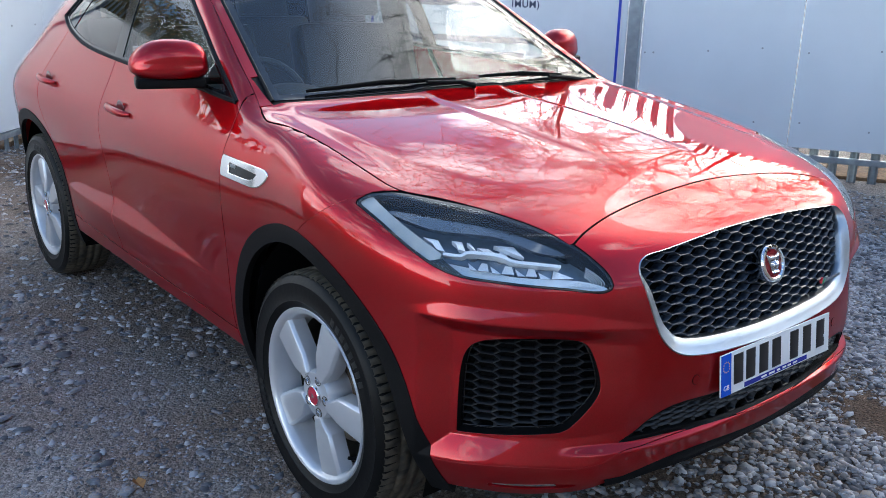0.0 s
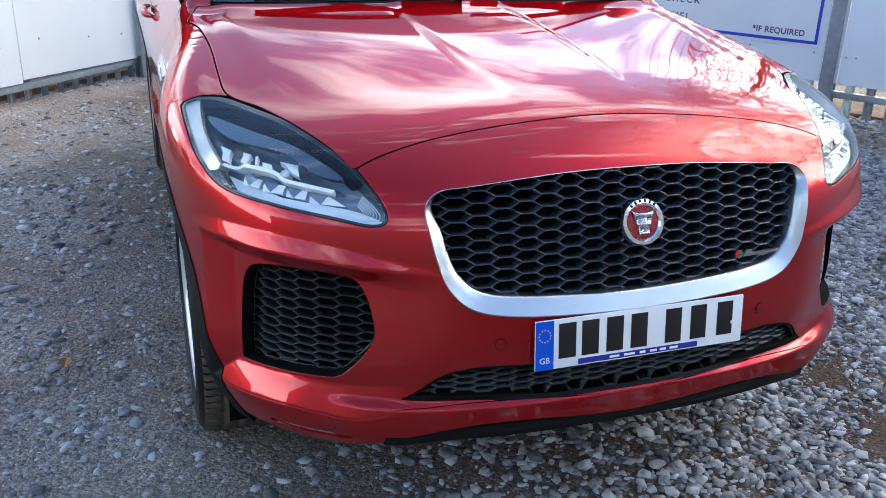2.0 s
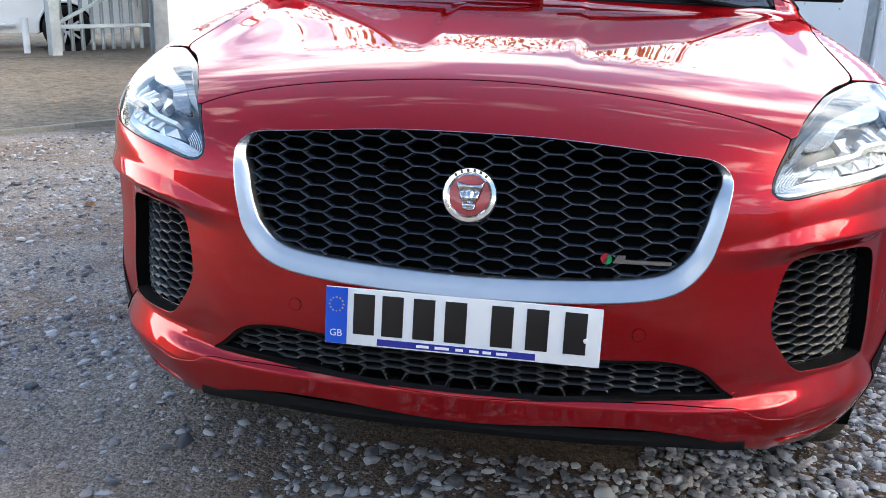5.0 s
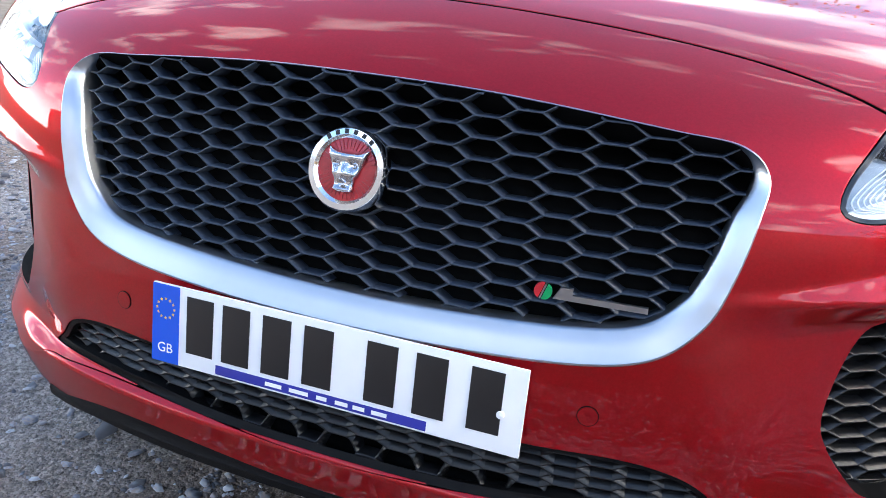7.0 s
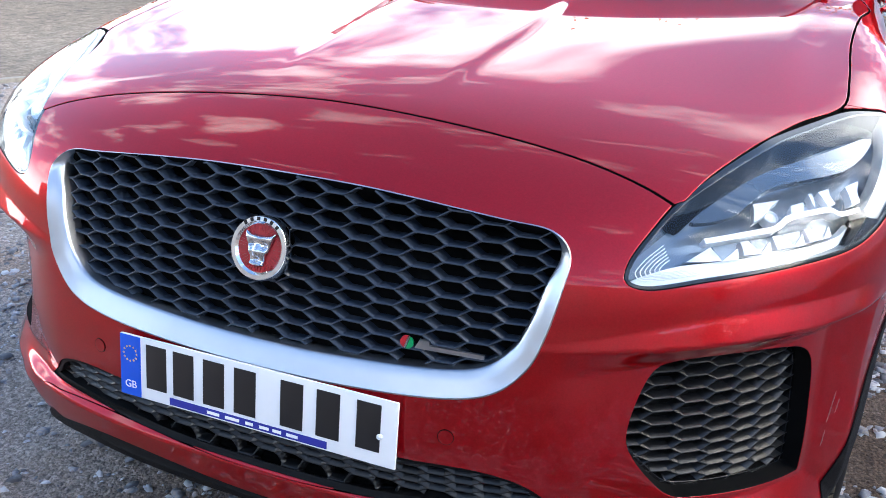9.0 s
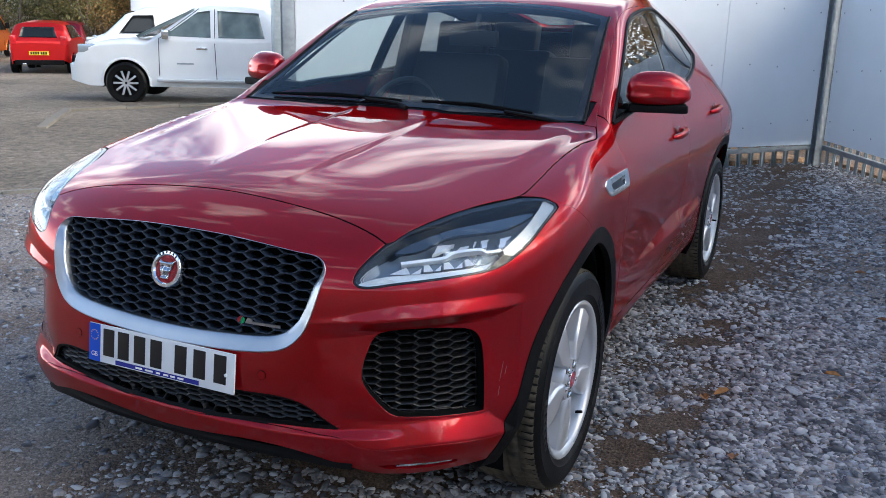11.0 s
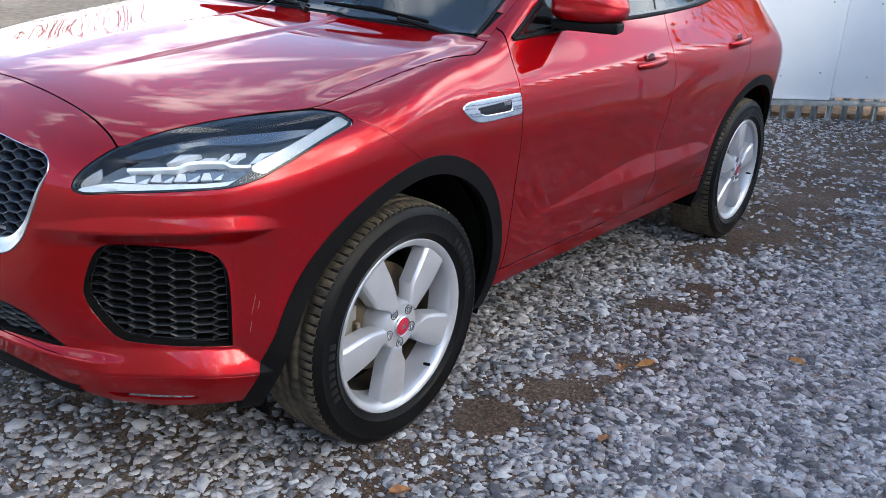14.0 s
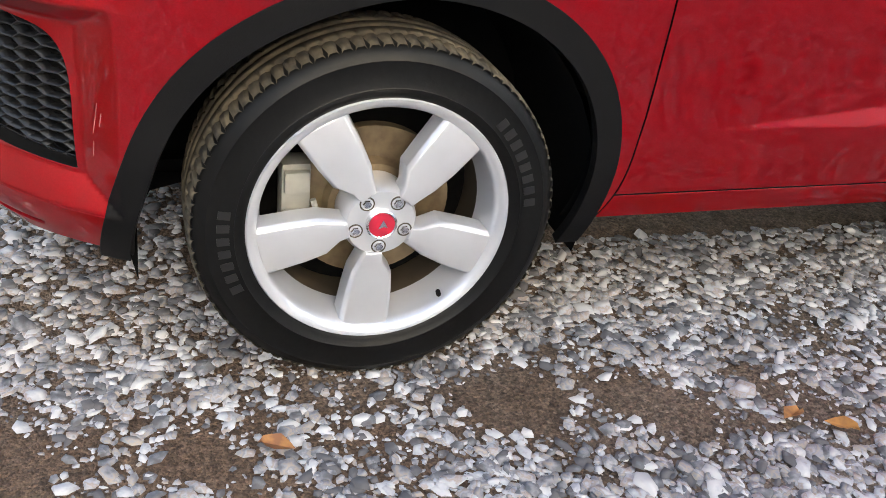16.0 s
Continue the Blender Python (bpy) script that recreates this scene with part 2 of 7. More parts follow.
def words(text, size, mat, m, parent=None, name="lettering", depth=0.001, align="LEFT", spacing=1.0, bold=0.0):
    """Lettering in the built-in font, as a mesh."""
    c = bpy.data.curves.new(name, "FONT")
    c.body, c.size, c.extrude, c.align_x = text, size, depth, align
    c.space_character, c.offset = spacing, bold
    tmp = bpy.data.objects.new(name, c)
    scene.collection.objects.link(tmp)
    bpy.context.view_layer.update()
    me = bpy.data.meshes.new_from_object(tmp.evaluated_get(bpy.context.evaluated_depsgraph_get()))
    bpy.data.objects.remove(tmp)
    me.materials.append(mat)
    ob = new(name, me)
    ob.matrix_world = m
    if parent:
        ob.parent = parent
    return ob


def rounded(points, per=8, closed=True):
    """A smooth closed outline through points; a point given twice makes a corner."""
    p = np.array(points, float)
    n = len(p)
    out = []
    for i in range(n if closed else n - 1):
        a, b = p[i], p[(i + 1) % n]
        if np.allclose(a, b):
            continue
        before, after = p[i - 1] if closed or i else a, p[(i + 2) % n] if closed or i < n - 2 else b
        ma = np.zeros(2) if np.allclose(before, a) else (b - before) / 2
        mb = np.zeros(2) if np.allclose(after, b) else (after - a) / 2
        d = np.linalg.norm(b - a)
        for v in (ma, mb):
            s = np.linalg.norm(v)
            if s > 1.3 * d:
                v *= 1.3 * d / s
        if not ma.any():
            ma = (b - a) * 0.7
        if not mb.any():
            mb = (b - a) * 0.7
        for t in np.arange(per) / per:
            out.append((2 * t**3 - 3 * t**2 + 1) * a + (t**3 - 2 * t**2 + t) * ma + (3 * t**2 - 2 * t**3) * b + (t**3 - t**2) * mb)
    if not closed:
        out.append(p[-1])
    return np.array(out)


def inside(p, outline):
    """Signed distance to a closed outline: below nought inside."""
    a, b = outline, np.roll(outline, -1, axis=0)
    best = np.full(len(p), 1e9)
    odd = np.zeros(len(p), bool)
    for (ax, ay), (bx, by) in zip(a, b):
        dx, dy = bx - ax, by - ay
        t = np.clip(((p[:, 0] - ax) * dx + (p[:, 1] - ay) * dy) / max(dx * dx + dy * dy, 1e-12), 0, 1)
        best = np.minimum(best, (p[:, 0] - ax - t * dx) ** 2 + (p[:, 1] - ay - t * dy) ** 2)
        cross = (ay > p[:, 1]) != (by > p[:, 1])
        if abs(dy) > 1e-12:
            odd ^= cross & (p[:, 0] < (p[:, 1] - ay) * dx / dy + ax)
    return np.where(odd, -1, 1) * np.sqrt(best)


def clip(sheet, f):
    """The part of a sheet (vertices, triangles) on which the field f is below nought."""
    v, t = sheet
    if not len(t):
        return sheet
    f = np.where(np.abs(f) < 1e-7, 1e-7, f)
    s = f < 0
    c = s[t].sum(axis=1)
    whole = t[c == 3]
    pieces, verts = [whole], v
    mixed = t[(c == 1) | (c == 2)]
    if len(mixed):
        sm = s[mixed]
        lone_in = sm.sum(axis=1) == 1
        lone = np.where(lone_in, sm.argmax(axis=1), (~sm).argmax(axis=1))
        r = np.arange(len(mixed))
        a, b, d = mixed[r, lone], mixed[r, (lone + 1) % 3], mixed[r, (lone + 2) % 3]
        pairs = np.sort(np.concatenate([np.stack([a, b], 1), np.stack([a, d], 1)]), axis=1)
        keys, back = np.unique(pairs, axis=0, return_inverse=True)
        back = back.ravel()
        fa, fb = f[keys[:, 0]], f[keys[:, 1]]
        w = (fa / (fa - fb))[:, None]
        verts = np.vstack([v, v[keys[:, 0]] * (1 - w) + v[keys[:, 1]] * w])
        ab, ad = back[: len(a)] + len(v), back[len(a):] + len(v)
        i = lone_in
        pieces.append(np.stack([a[i], ab[i], ad[i]], 1))
        i = ~lone_in
        pieces += [np.stack([ab[i], b[i], d[i]], 1), np.stack([ab[i], d[i], ad[i]], 1)]
    t = np.vstack(pieces)
    used = np.unique(t)
    index = np.full(len(verts), -1)
    index[used] = np.arange(len(used))
    return verts[used], index[t]


def panel(name, sheet, mat, parent, depth=0.014, lift=0.0, label="", edge=0.001, flange=None, shape=None):
    """A sheet-metal or plastic panel from a piece of the body's surface, with turned-in rounded edges."""
    v, t = sheet
    if not len(t):
        return None
    n = outward(v)
    v = v + n * (shape(v)[:, None] if shape else lift)
    if shape:
        fn = np.cross(v[t[:, 1]] - v[t[:, 0]], v[t[:, 2]] - v[t[:, 0]])
        n = np.zeros_like(v)
        for i in range(3):
            np.add.at(n, t[:, i], fn)
        n /= np.maximum(np.linalg.norm(n, axis=1, keepdims=True), 1e-12)
    e = np.concatenate([t[:, [0, 1]], t[:, [1, 2]], t[:, [2, 0]]])
    key = np.sort(e, axis=1)
    _, first, count = np.unique(key, axis=0, return_index=True, return_counts=True)
    rim = e[first[count == 1]]
    tang = np.zeros_like(v)
    d = v[rim[:, 1]] - v[rim[:, 0]]
    ln = np.linalg.norm(d, axis=1)
    rim, d, ln = rim[ln > 1e-7], d[ln > 1e-7], ln[ln > 1e-7]
    out = np.cross(d, n[rim[:, 0]])
    np.add.at(tang, rim[:, 0], out)
    np.add.at(tang, rim[:, 1], out)
    ids = np.unique(rim)
    tg = tang[ids] / np.maximum(np.linalg.norm(tang[ids], axis=1, keepdims=True), 1e-9)
    pos = np.full(len(v), -1)
    pos[ids] = np.arange(len(ids))
    k, base = len(ids), len(v)
    r1 = v[ids] + tg * edge - n[ids] * edge
    r2 = r1 - n[ids] * depth
    vv = np.vstack([v, r1, r1, r2])
    mid = (n[ids] + tg)
    mid /= np.maximum(np.linalg.norm(mid, axis=1, keepdims=True), 1e-9)
    nn = np.vstack([n, mid, tg, tg])
    a, b = rim[:, 0], rim[:, 1]
    pa, pb = pos[a], pos[b]
    strips = [np.stack([b, a, base + pa], 1), np.stack([b, base + pa, base + pb], 1),
              np.stack([base + k + pb, base + k + pa, base + 2 * k + pa], 1), np.stack([base + k + pb, base + 2 * k + pa, base + 2 * k + pb], 1)]
    ob = data_part(name, vv, np.vstack([t, *strips]), mat, parent, label, nn)
    # a dark flange colour puts shade into the gaps between panels
    if flange and len(ob.data.polygons) == len(t) + 4 * len(rim):
        ob.data.materials.append(flange)
        k = np.zeros(len(ob.data.polygons), np.int32)
        k[len(t) + 2 * len(rim):] = 1
        ob.data.polygons.foreach_set("material_index", k)
    return ob


# ---- car body: smooth surface functions (metres; nose towards -y, front axle at y = 0) ----
def spline(knots, t):
    """A smooth curve through (t, value) knots, flat or straight beyond its ends."""
    k = np.array(knots, float)
    a, b = k[:, 0], k[:, 1]
    d = np.diff(b) / np.diff(a)
    m = np.empty(len(a))
    m[0], m[-1] = d[0], d[-1]
    h = np.diff(a)
    m[1:-1] = (d[:-1] * h[1:] + d[1:] * h[:-1]) / (h[1:] + h[:-1])
    t = np.asarray(t, float)
    i = np.clip(np.searchsorted(a, t) - 1, 0, len(a) - 2)
    u = (t - a[i]) / h[i]
    uc = np.clip(u, 0, 1)
    v = ((2 * uc**3 - 3 * uc**2 + 1) * b[i] + (uc**3 - 2 * uc**2 + uc) * h[i] * m[i]
         + (3 * uc**2 - 2 * uc**3) * b[i + 1] + (uc**3 - uc**2) * h[i] * m[i + 1])
    return v + np.where(u < 0, u * h[i] * m[i], 0) + np.where(u > 1, (u - 1) * h[i] * m[i + 1], 0)


def fair(knots, t):
    """A curve of even curvature through (t, value) knots, straight beyond its ends."""
    k = np.array(knots, float)
    a, b = k[:, 0], k[:, 1]
    h, n = np.diff(a), len(a)
    A, r = np.eye(n), np.zeros(n)
    for i in range(1, n - 1):
        A[i, i - 1:i + 2] = h[i - 1], 2 * (h[i - 1] + h[i]), h[i]
        r[i] = 6 * ((b[i + 1] - b[i]) / h[i] - (b[i] - b[i - 1]) / h[i - 1])
    m = np.linalg.solve(A, r)
    t = np.asarray(t, float)
    tc = np.clip(t, a[0], a[-1])
    i = np.clip(np.searchsorted(a, tc) - 1, 0, n - 2)
    p, q = a[i + 1] - tc, tc - a[i]
    v = (m[i] * p**3 + m[i + 1] * q**3) / (6 * h[i]) + (b[i] / h[i] - m[i] * h[i] / 6) * p + (b[i + 1] / h[i] - m[i + 1] * h[i] / 6) * q
    low = (b[1] - b[0]) / h[0] - h[0] * (2 * m[0] + m[1]) / 6
    high = (b[-1] - b[-2]) / h[-1] + h[-1] * (m[-2] + 2 * m[-1]) / 6
    return v + np.minimum(t - a[0], 0) * low + np.maximum(t - a[-1], 0) * high


def step(a, b, t):
    u = np.clip((np.asarray(t, float) - a) / (b - a), 0, 1)
    return u * u * (3 - 2 * u)


def bump(t, centre, width):
    return np.exp(-((t - centre) / width) ** 2)


Y0, YN, Y1 = 0.1, -0.04, 2.75
NOSE = [(0.15, -0.66), (0.25, -0.76), (0.33, -0.835), (0.42, -0.862), (0.53, -0.882), (0.63, -0.877), (0.72, -0.864), (0.82, -0.842), (0.9, -0.806), (0.95, -0.762), (1.0, -0.68)]
TAIL = [(0.2, 3.35), (0.5, 3.46), (0.8, 3.5), (1.0, 3.47), (1.2, 3.36), (1.45, 3.3), (1.65, 3.2)]
FLANK = [(0.15, 0.80), (0.25, 0.855), (0.33, 0.885), (0.45, 0.905), (0.6, 0.912), (0.8, 0.922), (0.93, 0.922), (1.0, 0.905), (1.06, 0.876), (1.12, 0.845), (1.3, 0.768), (1.5, 0.672), (1.65, 0.585)]
BONNET = [(-0.9, 0.895), (-0.66, 0.992), (-0.3, 1.055), (0.0, 1.088), (0.3, 1.115), (0.5, 1.131)]
CABIN = [(0.41, 1.112), (0.67, 1.258), (0.9, 1.391), (1.085, 1.492), (1.24, 1.553), (1.5, 1.61), (2.0, 1.642), (2.5, 1.612), (3.0, 1.51), (3.35, 1.40), (3.5, 1.33)]


def flank(y, z):
    """Half the width of the body at the place (y, z) of its side."""
    w = fair(FLANK, z)
    w = w - 0.012 * step(0.3, 0.9, y) * step(1.9, 1.3, y) * bump(z, 0.62, 0.16)
    w = w + 0.022 * bump(y, 2.65, 0.55) * bump(z, 0.98, 0.2)
    w = w - 0.2 * step(1.6, 3.5, y) * np.clip((z - 0.98) / 0.52, 0, 1.4) ** 1.7
    # the wedge-shaped light line over the sill
    over = spline([(0.6, 0.548), (0.71, 0.551), (1.19, 0.602), (1.47, 0.629), (1.8, 0.618), (2.1, 0.598), (2.2, 0.57)], y)
    foot = 0.548 + 0.011 * (y - 0.7)
    w = w + 0.021 * np.clip((over - foot) / 0.07, 0, 1) * np.clip((over - z) / np.maximum(over - foot, 0.008), 0, 1) * step(0.42, 0.55, z)
    return w


def top(x, y):
    """Height of bonnet, windscreen and roof."""
    ax = np.abs(x)
    yy = y - 0.09 * ax**2 * step(0.2, 0.75, y) * step(2.6, 1.4, y)
    b, c = fair(BONNET, yy), fair(CABIN, yy)
    g = np.maximum(0.045 - np.abs(b - c), 0) / 0.045
    h = np.maximum(b, c) + g**3 * 0.045 / 6
    drop = fair([(-0.9, 0.13), (-0.66, 0.125), (-0.2, 0.07), (0.4, 0.0), (0.7, 0.0), (1.0, 0.02), (1.4, 0.06), (2.5, 0.1), (3.4, 0.12)], y)
    h = h - drop * ax**2
    # raised middle of the bonnet between two creases
    cx = fair([(-0.75, 0.135), (-0.44, 0.165), (0.0, 0.19), (0.5, 0.18)], y)
    h = h + 0.0055 * step(cx + 0.024, cx - 0.02, ax) * step(-0.58, -0.15, y) * step(0.56, 0.46, y)
    ox = spline([(-0.3, 0.70), (0.0, 0.708), (0.4, 0.735)], y)
    h = h - 0.007 * step(ox - 0.03, ox + 0.05, ax) * step(-0.35, 0.1, y) * step(0.62, 0.5, y)
    return h


def wrap(x, y):
    """Angle round the nose, in degrees: 0 at its middle, 90 at the side."""
    return np.degrees(np.arctan2(np.abs(x), np.maximum(Y0 - y, 1e-6)))


def nose_relief(a, z):
    """Relief of the front bumper, outwards: a ledge over each side intake, a hollow round it."""
    ledge = spline([(18, 0.725), (34, 0.752), (42, 0.762), (51, 0.767), (60, 0.765), (75, 0.76)], a)
    tall = 0.012 + 0.026 * step(26, 40, a) * step(62, 53, a)
    # a shelf that faces up over the crease, tapering to a point at both ends
    brow = 0.0085 * step(22, 37, a) * step(61, 53, a) * np.clip((ledge + tall - z) / tall, 0, 1) * np.clip((z - ledge + 0.03) / 0.03, 0, 1)
    # the corner flares towards its foot and tucks in again under the crease
    flare = 0.014 * step(0.66, 0.41, z) * step(31, 38, a) * step(86, 68, a) * (1 - 0.45 * step(0.40, 0.31, z))
    # pocket round the side intake: overhang above, mitred wall and sloping foot
    line = spline([(30, 0.416), (35, 0.404), (44, 0.405), (56, 0.389), (75, 0.377)], a)
    wall = np.clip((57.6 - a) / 4.6, 0, 1)
    foot = np.clip((z - line - 0.002) / 0.062, 0, 1)
    pocket = np.minimum(np.minimum(wall, foot), np.clip((ledge - z) / 0.042, 0, 1)) * step(25, 38, a)
    lip = 0.02 * np.clip((0.447 - z) / 0.016, 0, 1) * step(40, 32, a)
    return brow + flare - 0.031 * pocket + lip


def body(x, y, z):
    """Below nought inside the body, above nought outside it, in about metres."""
    ax = np.abs(x)
    n = 2.85
    w = np.maximum(flank(y, z) + 0.03 * step(0.3, -0.1, y), 0.3)
    rel = nose_relief(wrap(x, y), z)
    q = np.maximum(YN - y, 0) / np.maximum(YN - fair(NOSE, z), 0.3)
    r = np.maximum(y - Y1, 0) / np.maximum(spline(TAIL, z) - Y1, 0.05)
    side = (((ax / w) ** n + q**n + r**n) ** (1 / n) - 1) * 0.9 - rel
    lid = (z - top(x, y)) * 0.93
    k = 0.075 + 0.06 * step(0.45, -0.35, y)
    h = np.maximum(k - np.abs(side - lid), 0) / k
    return np.maximum(side, lid) + h**3 * k / 6


def solve(f, lo, hi, steps=34):
    """Where f passes from below to above nought between lo and hi (arrays)."""
    lo, hi = lo.copy(), hi.copy()
    for _ in range(steps):
        mid = (lo + hi) / 2
        neg = f(mid) < 0
        lo, hi = np.where(neg, mid, lo), np.where(neg, hi, mid)
    return (lo + hi) / 2


def outward(p):
    """Unit normals of the body at points (n, 3)."""
    e = 0.004
    g = np.stack([body(p[:, 0] + d[0], p[:, 1] + d[1], p[:, 2] + d[2]) - body(p[:, 0] - d[0], p[:, 1] - d[1], p[:, 2] - d[2])
                  for d in np.eye(3) * e], axis=1)
    return g / np.maximum(np.linalg.norm(g, axis=1, keepdims=True), 1e-9)


# ---- the red car: sheets of its surface ----
def grid_faces(valid):
    """Two triangles for each cell of a grid (columns, rows) whose four corners are valid."""
    nc, nr = valid.shape
    k = np.arange(nc * nr).reshape(nc, nr)
    ok = valid[:-1, :-1] & valid[1:, :-1] & valid[1:, 1:] & valid[:-1, 1:]
    a, b, c, d = k[:-1, :-1][ok], k[1:, :-1][ok], k[1:, 1:][ok], k[:-1, 1:][ok]
    return np.vstack([np.stack([a, b, c], 1), np.stack([a, c, d], 1)])


def side_sheet():
    ang = np.radians(np.arange(0, 90.01, 0.5))
    ys = np.arange(Y0 + 0.016, Y1, 0.017)
    tail = np.radians(np.arange(0, 90.01, 2.0))
    rows = np.concatenate([np.arange(0.2, 0.37, 0.0095), np.arange(0.37, 0.46, 0.005), np.arange(0.46, 0.68, 0.0068), np.arange(0.68, 0.83, 0.0045), np.arange(0.83, 1.4, 0.0095), np.arange(1.4, 1.645, 0.0045)])
    ox = np.concatenate([0 * ang, 0 * ys, 0 * tail])
    oy = np.concatenate([0 * ang + Y0, ys, 0 * tail + Y1])
    dx = np.concatenate([np.sin(ang), 0 * ys + 1, np.cos(tail)])
    dy = np.concatenate([-np.cos(ang), 0 * ys, np.sin(tail)])
    ox, oy = np.concatenate([ox[::-1], ox[1:]]), np.concatenate([oy[::-1], oy[1:]])
    dx, dy = np.concatenate([-dx[::-1], dx[1:]]), np.concatenate([dy[::-1], dy[1:]])
    shape = (len(ox), len(rows))
    OX, OY, DX, DY = (np.repeat(a[:, None], len(rows), 1).ravel() for a in (ox, oy, dx, dy))
    Z = np.repeat(rows[None, :], len(ox), 0).ravel()
    f = lambda r: body(OX + DX * r, OY + DY * r, Z)
    r = solve(f, np.full(len(Z), 0.04), np.full(len(Z), 1.3))
    good = (f(np.full(len(Z), 0.05)) < 0) & (f(np.full(len(Z), 1.28)) > 0)
    return np.stack([OX + DX * r, OY + DY * r, Z], 1), grid_faces(good.reshape(shape))


def top_sheet():
    xs, ys = np.arange(-0.93, 0.931, 0.0155), np.arange(-0.76, 3.4, 0.0175)
    X, Y = (a.ravel() for a in np.meshgrid(xs, ys, indexing="ij"))
    f = lambda z: body(X, Y, z)
    z = solve(f, np.full(len(X), 0.5), np.full(len(X), 1.9))
    good = f(np.full(len(X), 0.5)) < 0
    return np.stack([X, Y, z], 1), grid_faces(good.reshape(len(xs), len(ys)))


ARC = 0.0155


def round_nose(v):
    """Flat coordinates of the front: metres round the nose, height."""
    return np.stack([wrap(v[:, 0], v[:, 1]) * ARC, v[:, 2]], 1)


def both(half):
    """A symmetric closed outline from its half at x >= 0."""
    h = np.array(half)
    return np.vstack([h, (h * [-1, 1])[::-1]])


W = lambda pts: [(a * ARC, z) for a, z in pts]
LAMP = rounded(W([(32.2, 0.846), (33.4, 0.885), (37.5, 0.935), (43.5, 0.967), (51.0, 0.988), (58.7, 1.000), (66.0, 1.009), (69.6, 1.006), (69.6, 1.006), (71.2, 0.986), (71.2, 0.986), (64.7, 0.951), (58.7, 0.906), (55.5, 0.882), (52.0, 0.866), (46.0, 0.857), (39.0, 0.845), (34.0, 0.833)]))
FOG = rounded(W([(33.4, 0.61), (34.2, 0.56), (37.0, 0.498), (38.6, 0.482), (38.6, 0.482), (52.2, 0.463), (52.2, 0.463), (52.0, 0.62), (51.0, 0.685), (48.4, 0.713), (41.5, 0.724), (36.8, 0.718), (34.8, 0.69)]))
GRILLE = rounded(both([(0.1, 0.925), (0.23, 0.919), (0.37, 0.907), (0.44, 0.899), (0.472, 0.873), (0.471, 0.83), (0.458, 0.765), (0.437, 0.71), (0.39, 0.665), (0.31, 0.645), (0.16, 0.635), (0.05, 0.632)]))
GRILLE_IN = rounded(both([(0.1, 0.9196), (0.23, 0.9138), (0.36, 0.9033), (0.429, 0.8955), (0.4565, 0.8715), (0.445, 0.83), (0.433, 0.78), (0.412, 0.735), (0.37, 0.7), (0.3, 0.686), (0.16, 0.677), (0.05, 0.673)]))
LOW = rounded(both([(0.1, 0.531), (0.26, 0.533), (0.36, 0.536), (0.42, 0.528), (0.46, 0.51), (0.495, 0.475), (0.53, 0.447), (0.53, 0.447), (0.4, 0.447), (0.2, 0.438), (0.05, 0.436)]))
LID = rounded(both([(0.05, -0.612), (0.25, -0.623), (0.42, -0.637), (0.53, -0.655), (0.599, -0.673), (0.599, -0.673), (0.622, -0.61), (0.652, -0.54), (0.69, -0.45), (0.738, -0.35), (0.797, -0.25), (0.803, -0.12), (0.80, 0.08), (0.812, 0.26), (0.833, 0.36), (0.822, 0.415), (0.785, 0.52), (0.762, 0.64), (0.72, 0.86), (0.682, 1.06), (0.645, 1.3), (0.63, 1.8), (0.595, 2.4), (0.5, 3.0), (0.42, 3.36)]))
SCREEN = rounded(both([(0.1, 0.472), (0.42, 0.472), (0.66, 0.48), (0.748, 0.49), (0.748, 0.49), (0.705, 0.72), (0.664, 0.95), (0.623, 1.187), (0.623, 1.187), (0.4, 1.25), (0.1, 1.272)]))
REAR_SCREEN = rounded(both([(0.1, 2.72), (0.4, 2.7), (0.45, 2.72), (0.42, 3.0), (0.36, 3.2), (0.1, 3.22)]))
DLO = rounded([(0.565, 1.136), (0.565, 1.136), (1.107, 1.163), (1.543, 1.173), (2.08, 1.201), (2.42, 1.247), (2.61, 1.288), (2.668, 1.305), (2.668, 1.305), (2.56, 1.425), (2.4, 1.475), (2.218, 1.511), (2.0, 1.54), (1.8, 1.547), (1.52, 1.529), (1.28, 1.485), (1.028, 1.37), (0.788, 1.244)])
AXLES = ((0.0, 0.365), (2.681, 0.372))


def arch(v, k):
    """Distance from an axle, seen from the side; far off on the wrong part of the body."""
    y, z = AXLES[k]
    far = np.hypot(v[:, 1] - y, v[:, 2] - z)
    if k == 0:
        # fuller behind the wheel, running straight down in front of it
        turn = np.degrees(np.arctan2(v[:, 2] - z, v[:, 1] - y)) % 360
        turn = np.where(turn > 270, turn - 360, turn)
        far = far * 0.488 / fair([(-25, 0.455), (2, 0.482), (13, 0.504), (23, 0.519), (35, 0.528), (46, 0.527), (59, 0.518), (74, 0.507), (88, 0.5), (109, 0.486), (134, 0.483), (160, 0.485), (171, 0.492), (182, 0.511), (200, 0.545)], turn)
    return np.where(np.abs(v[:, 0]) > 0.55, far, 9.0)


def front(v, f):
    """The field f, on the nose alone."""
    return np.where((v[:, 1] < 0.05), f, 9.0)


def minus(sheet, field, gap=0.0):
    return clip(sheet, gap - field(sheet[0]))


def within(sheet, field, gap=0.0):
    return clip(sheet, field(sheet[0]) + gap)


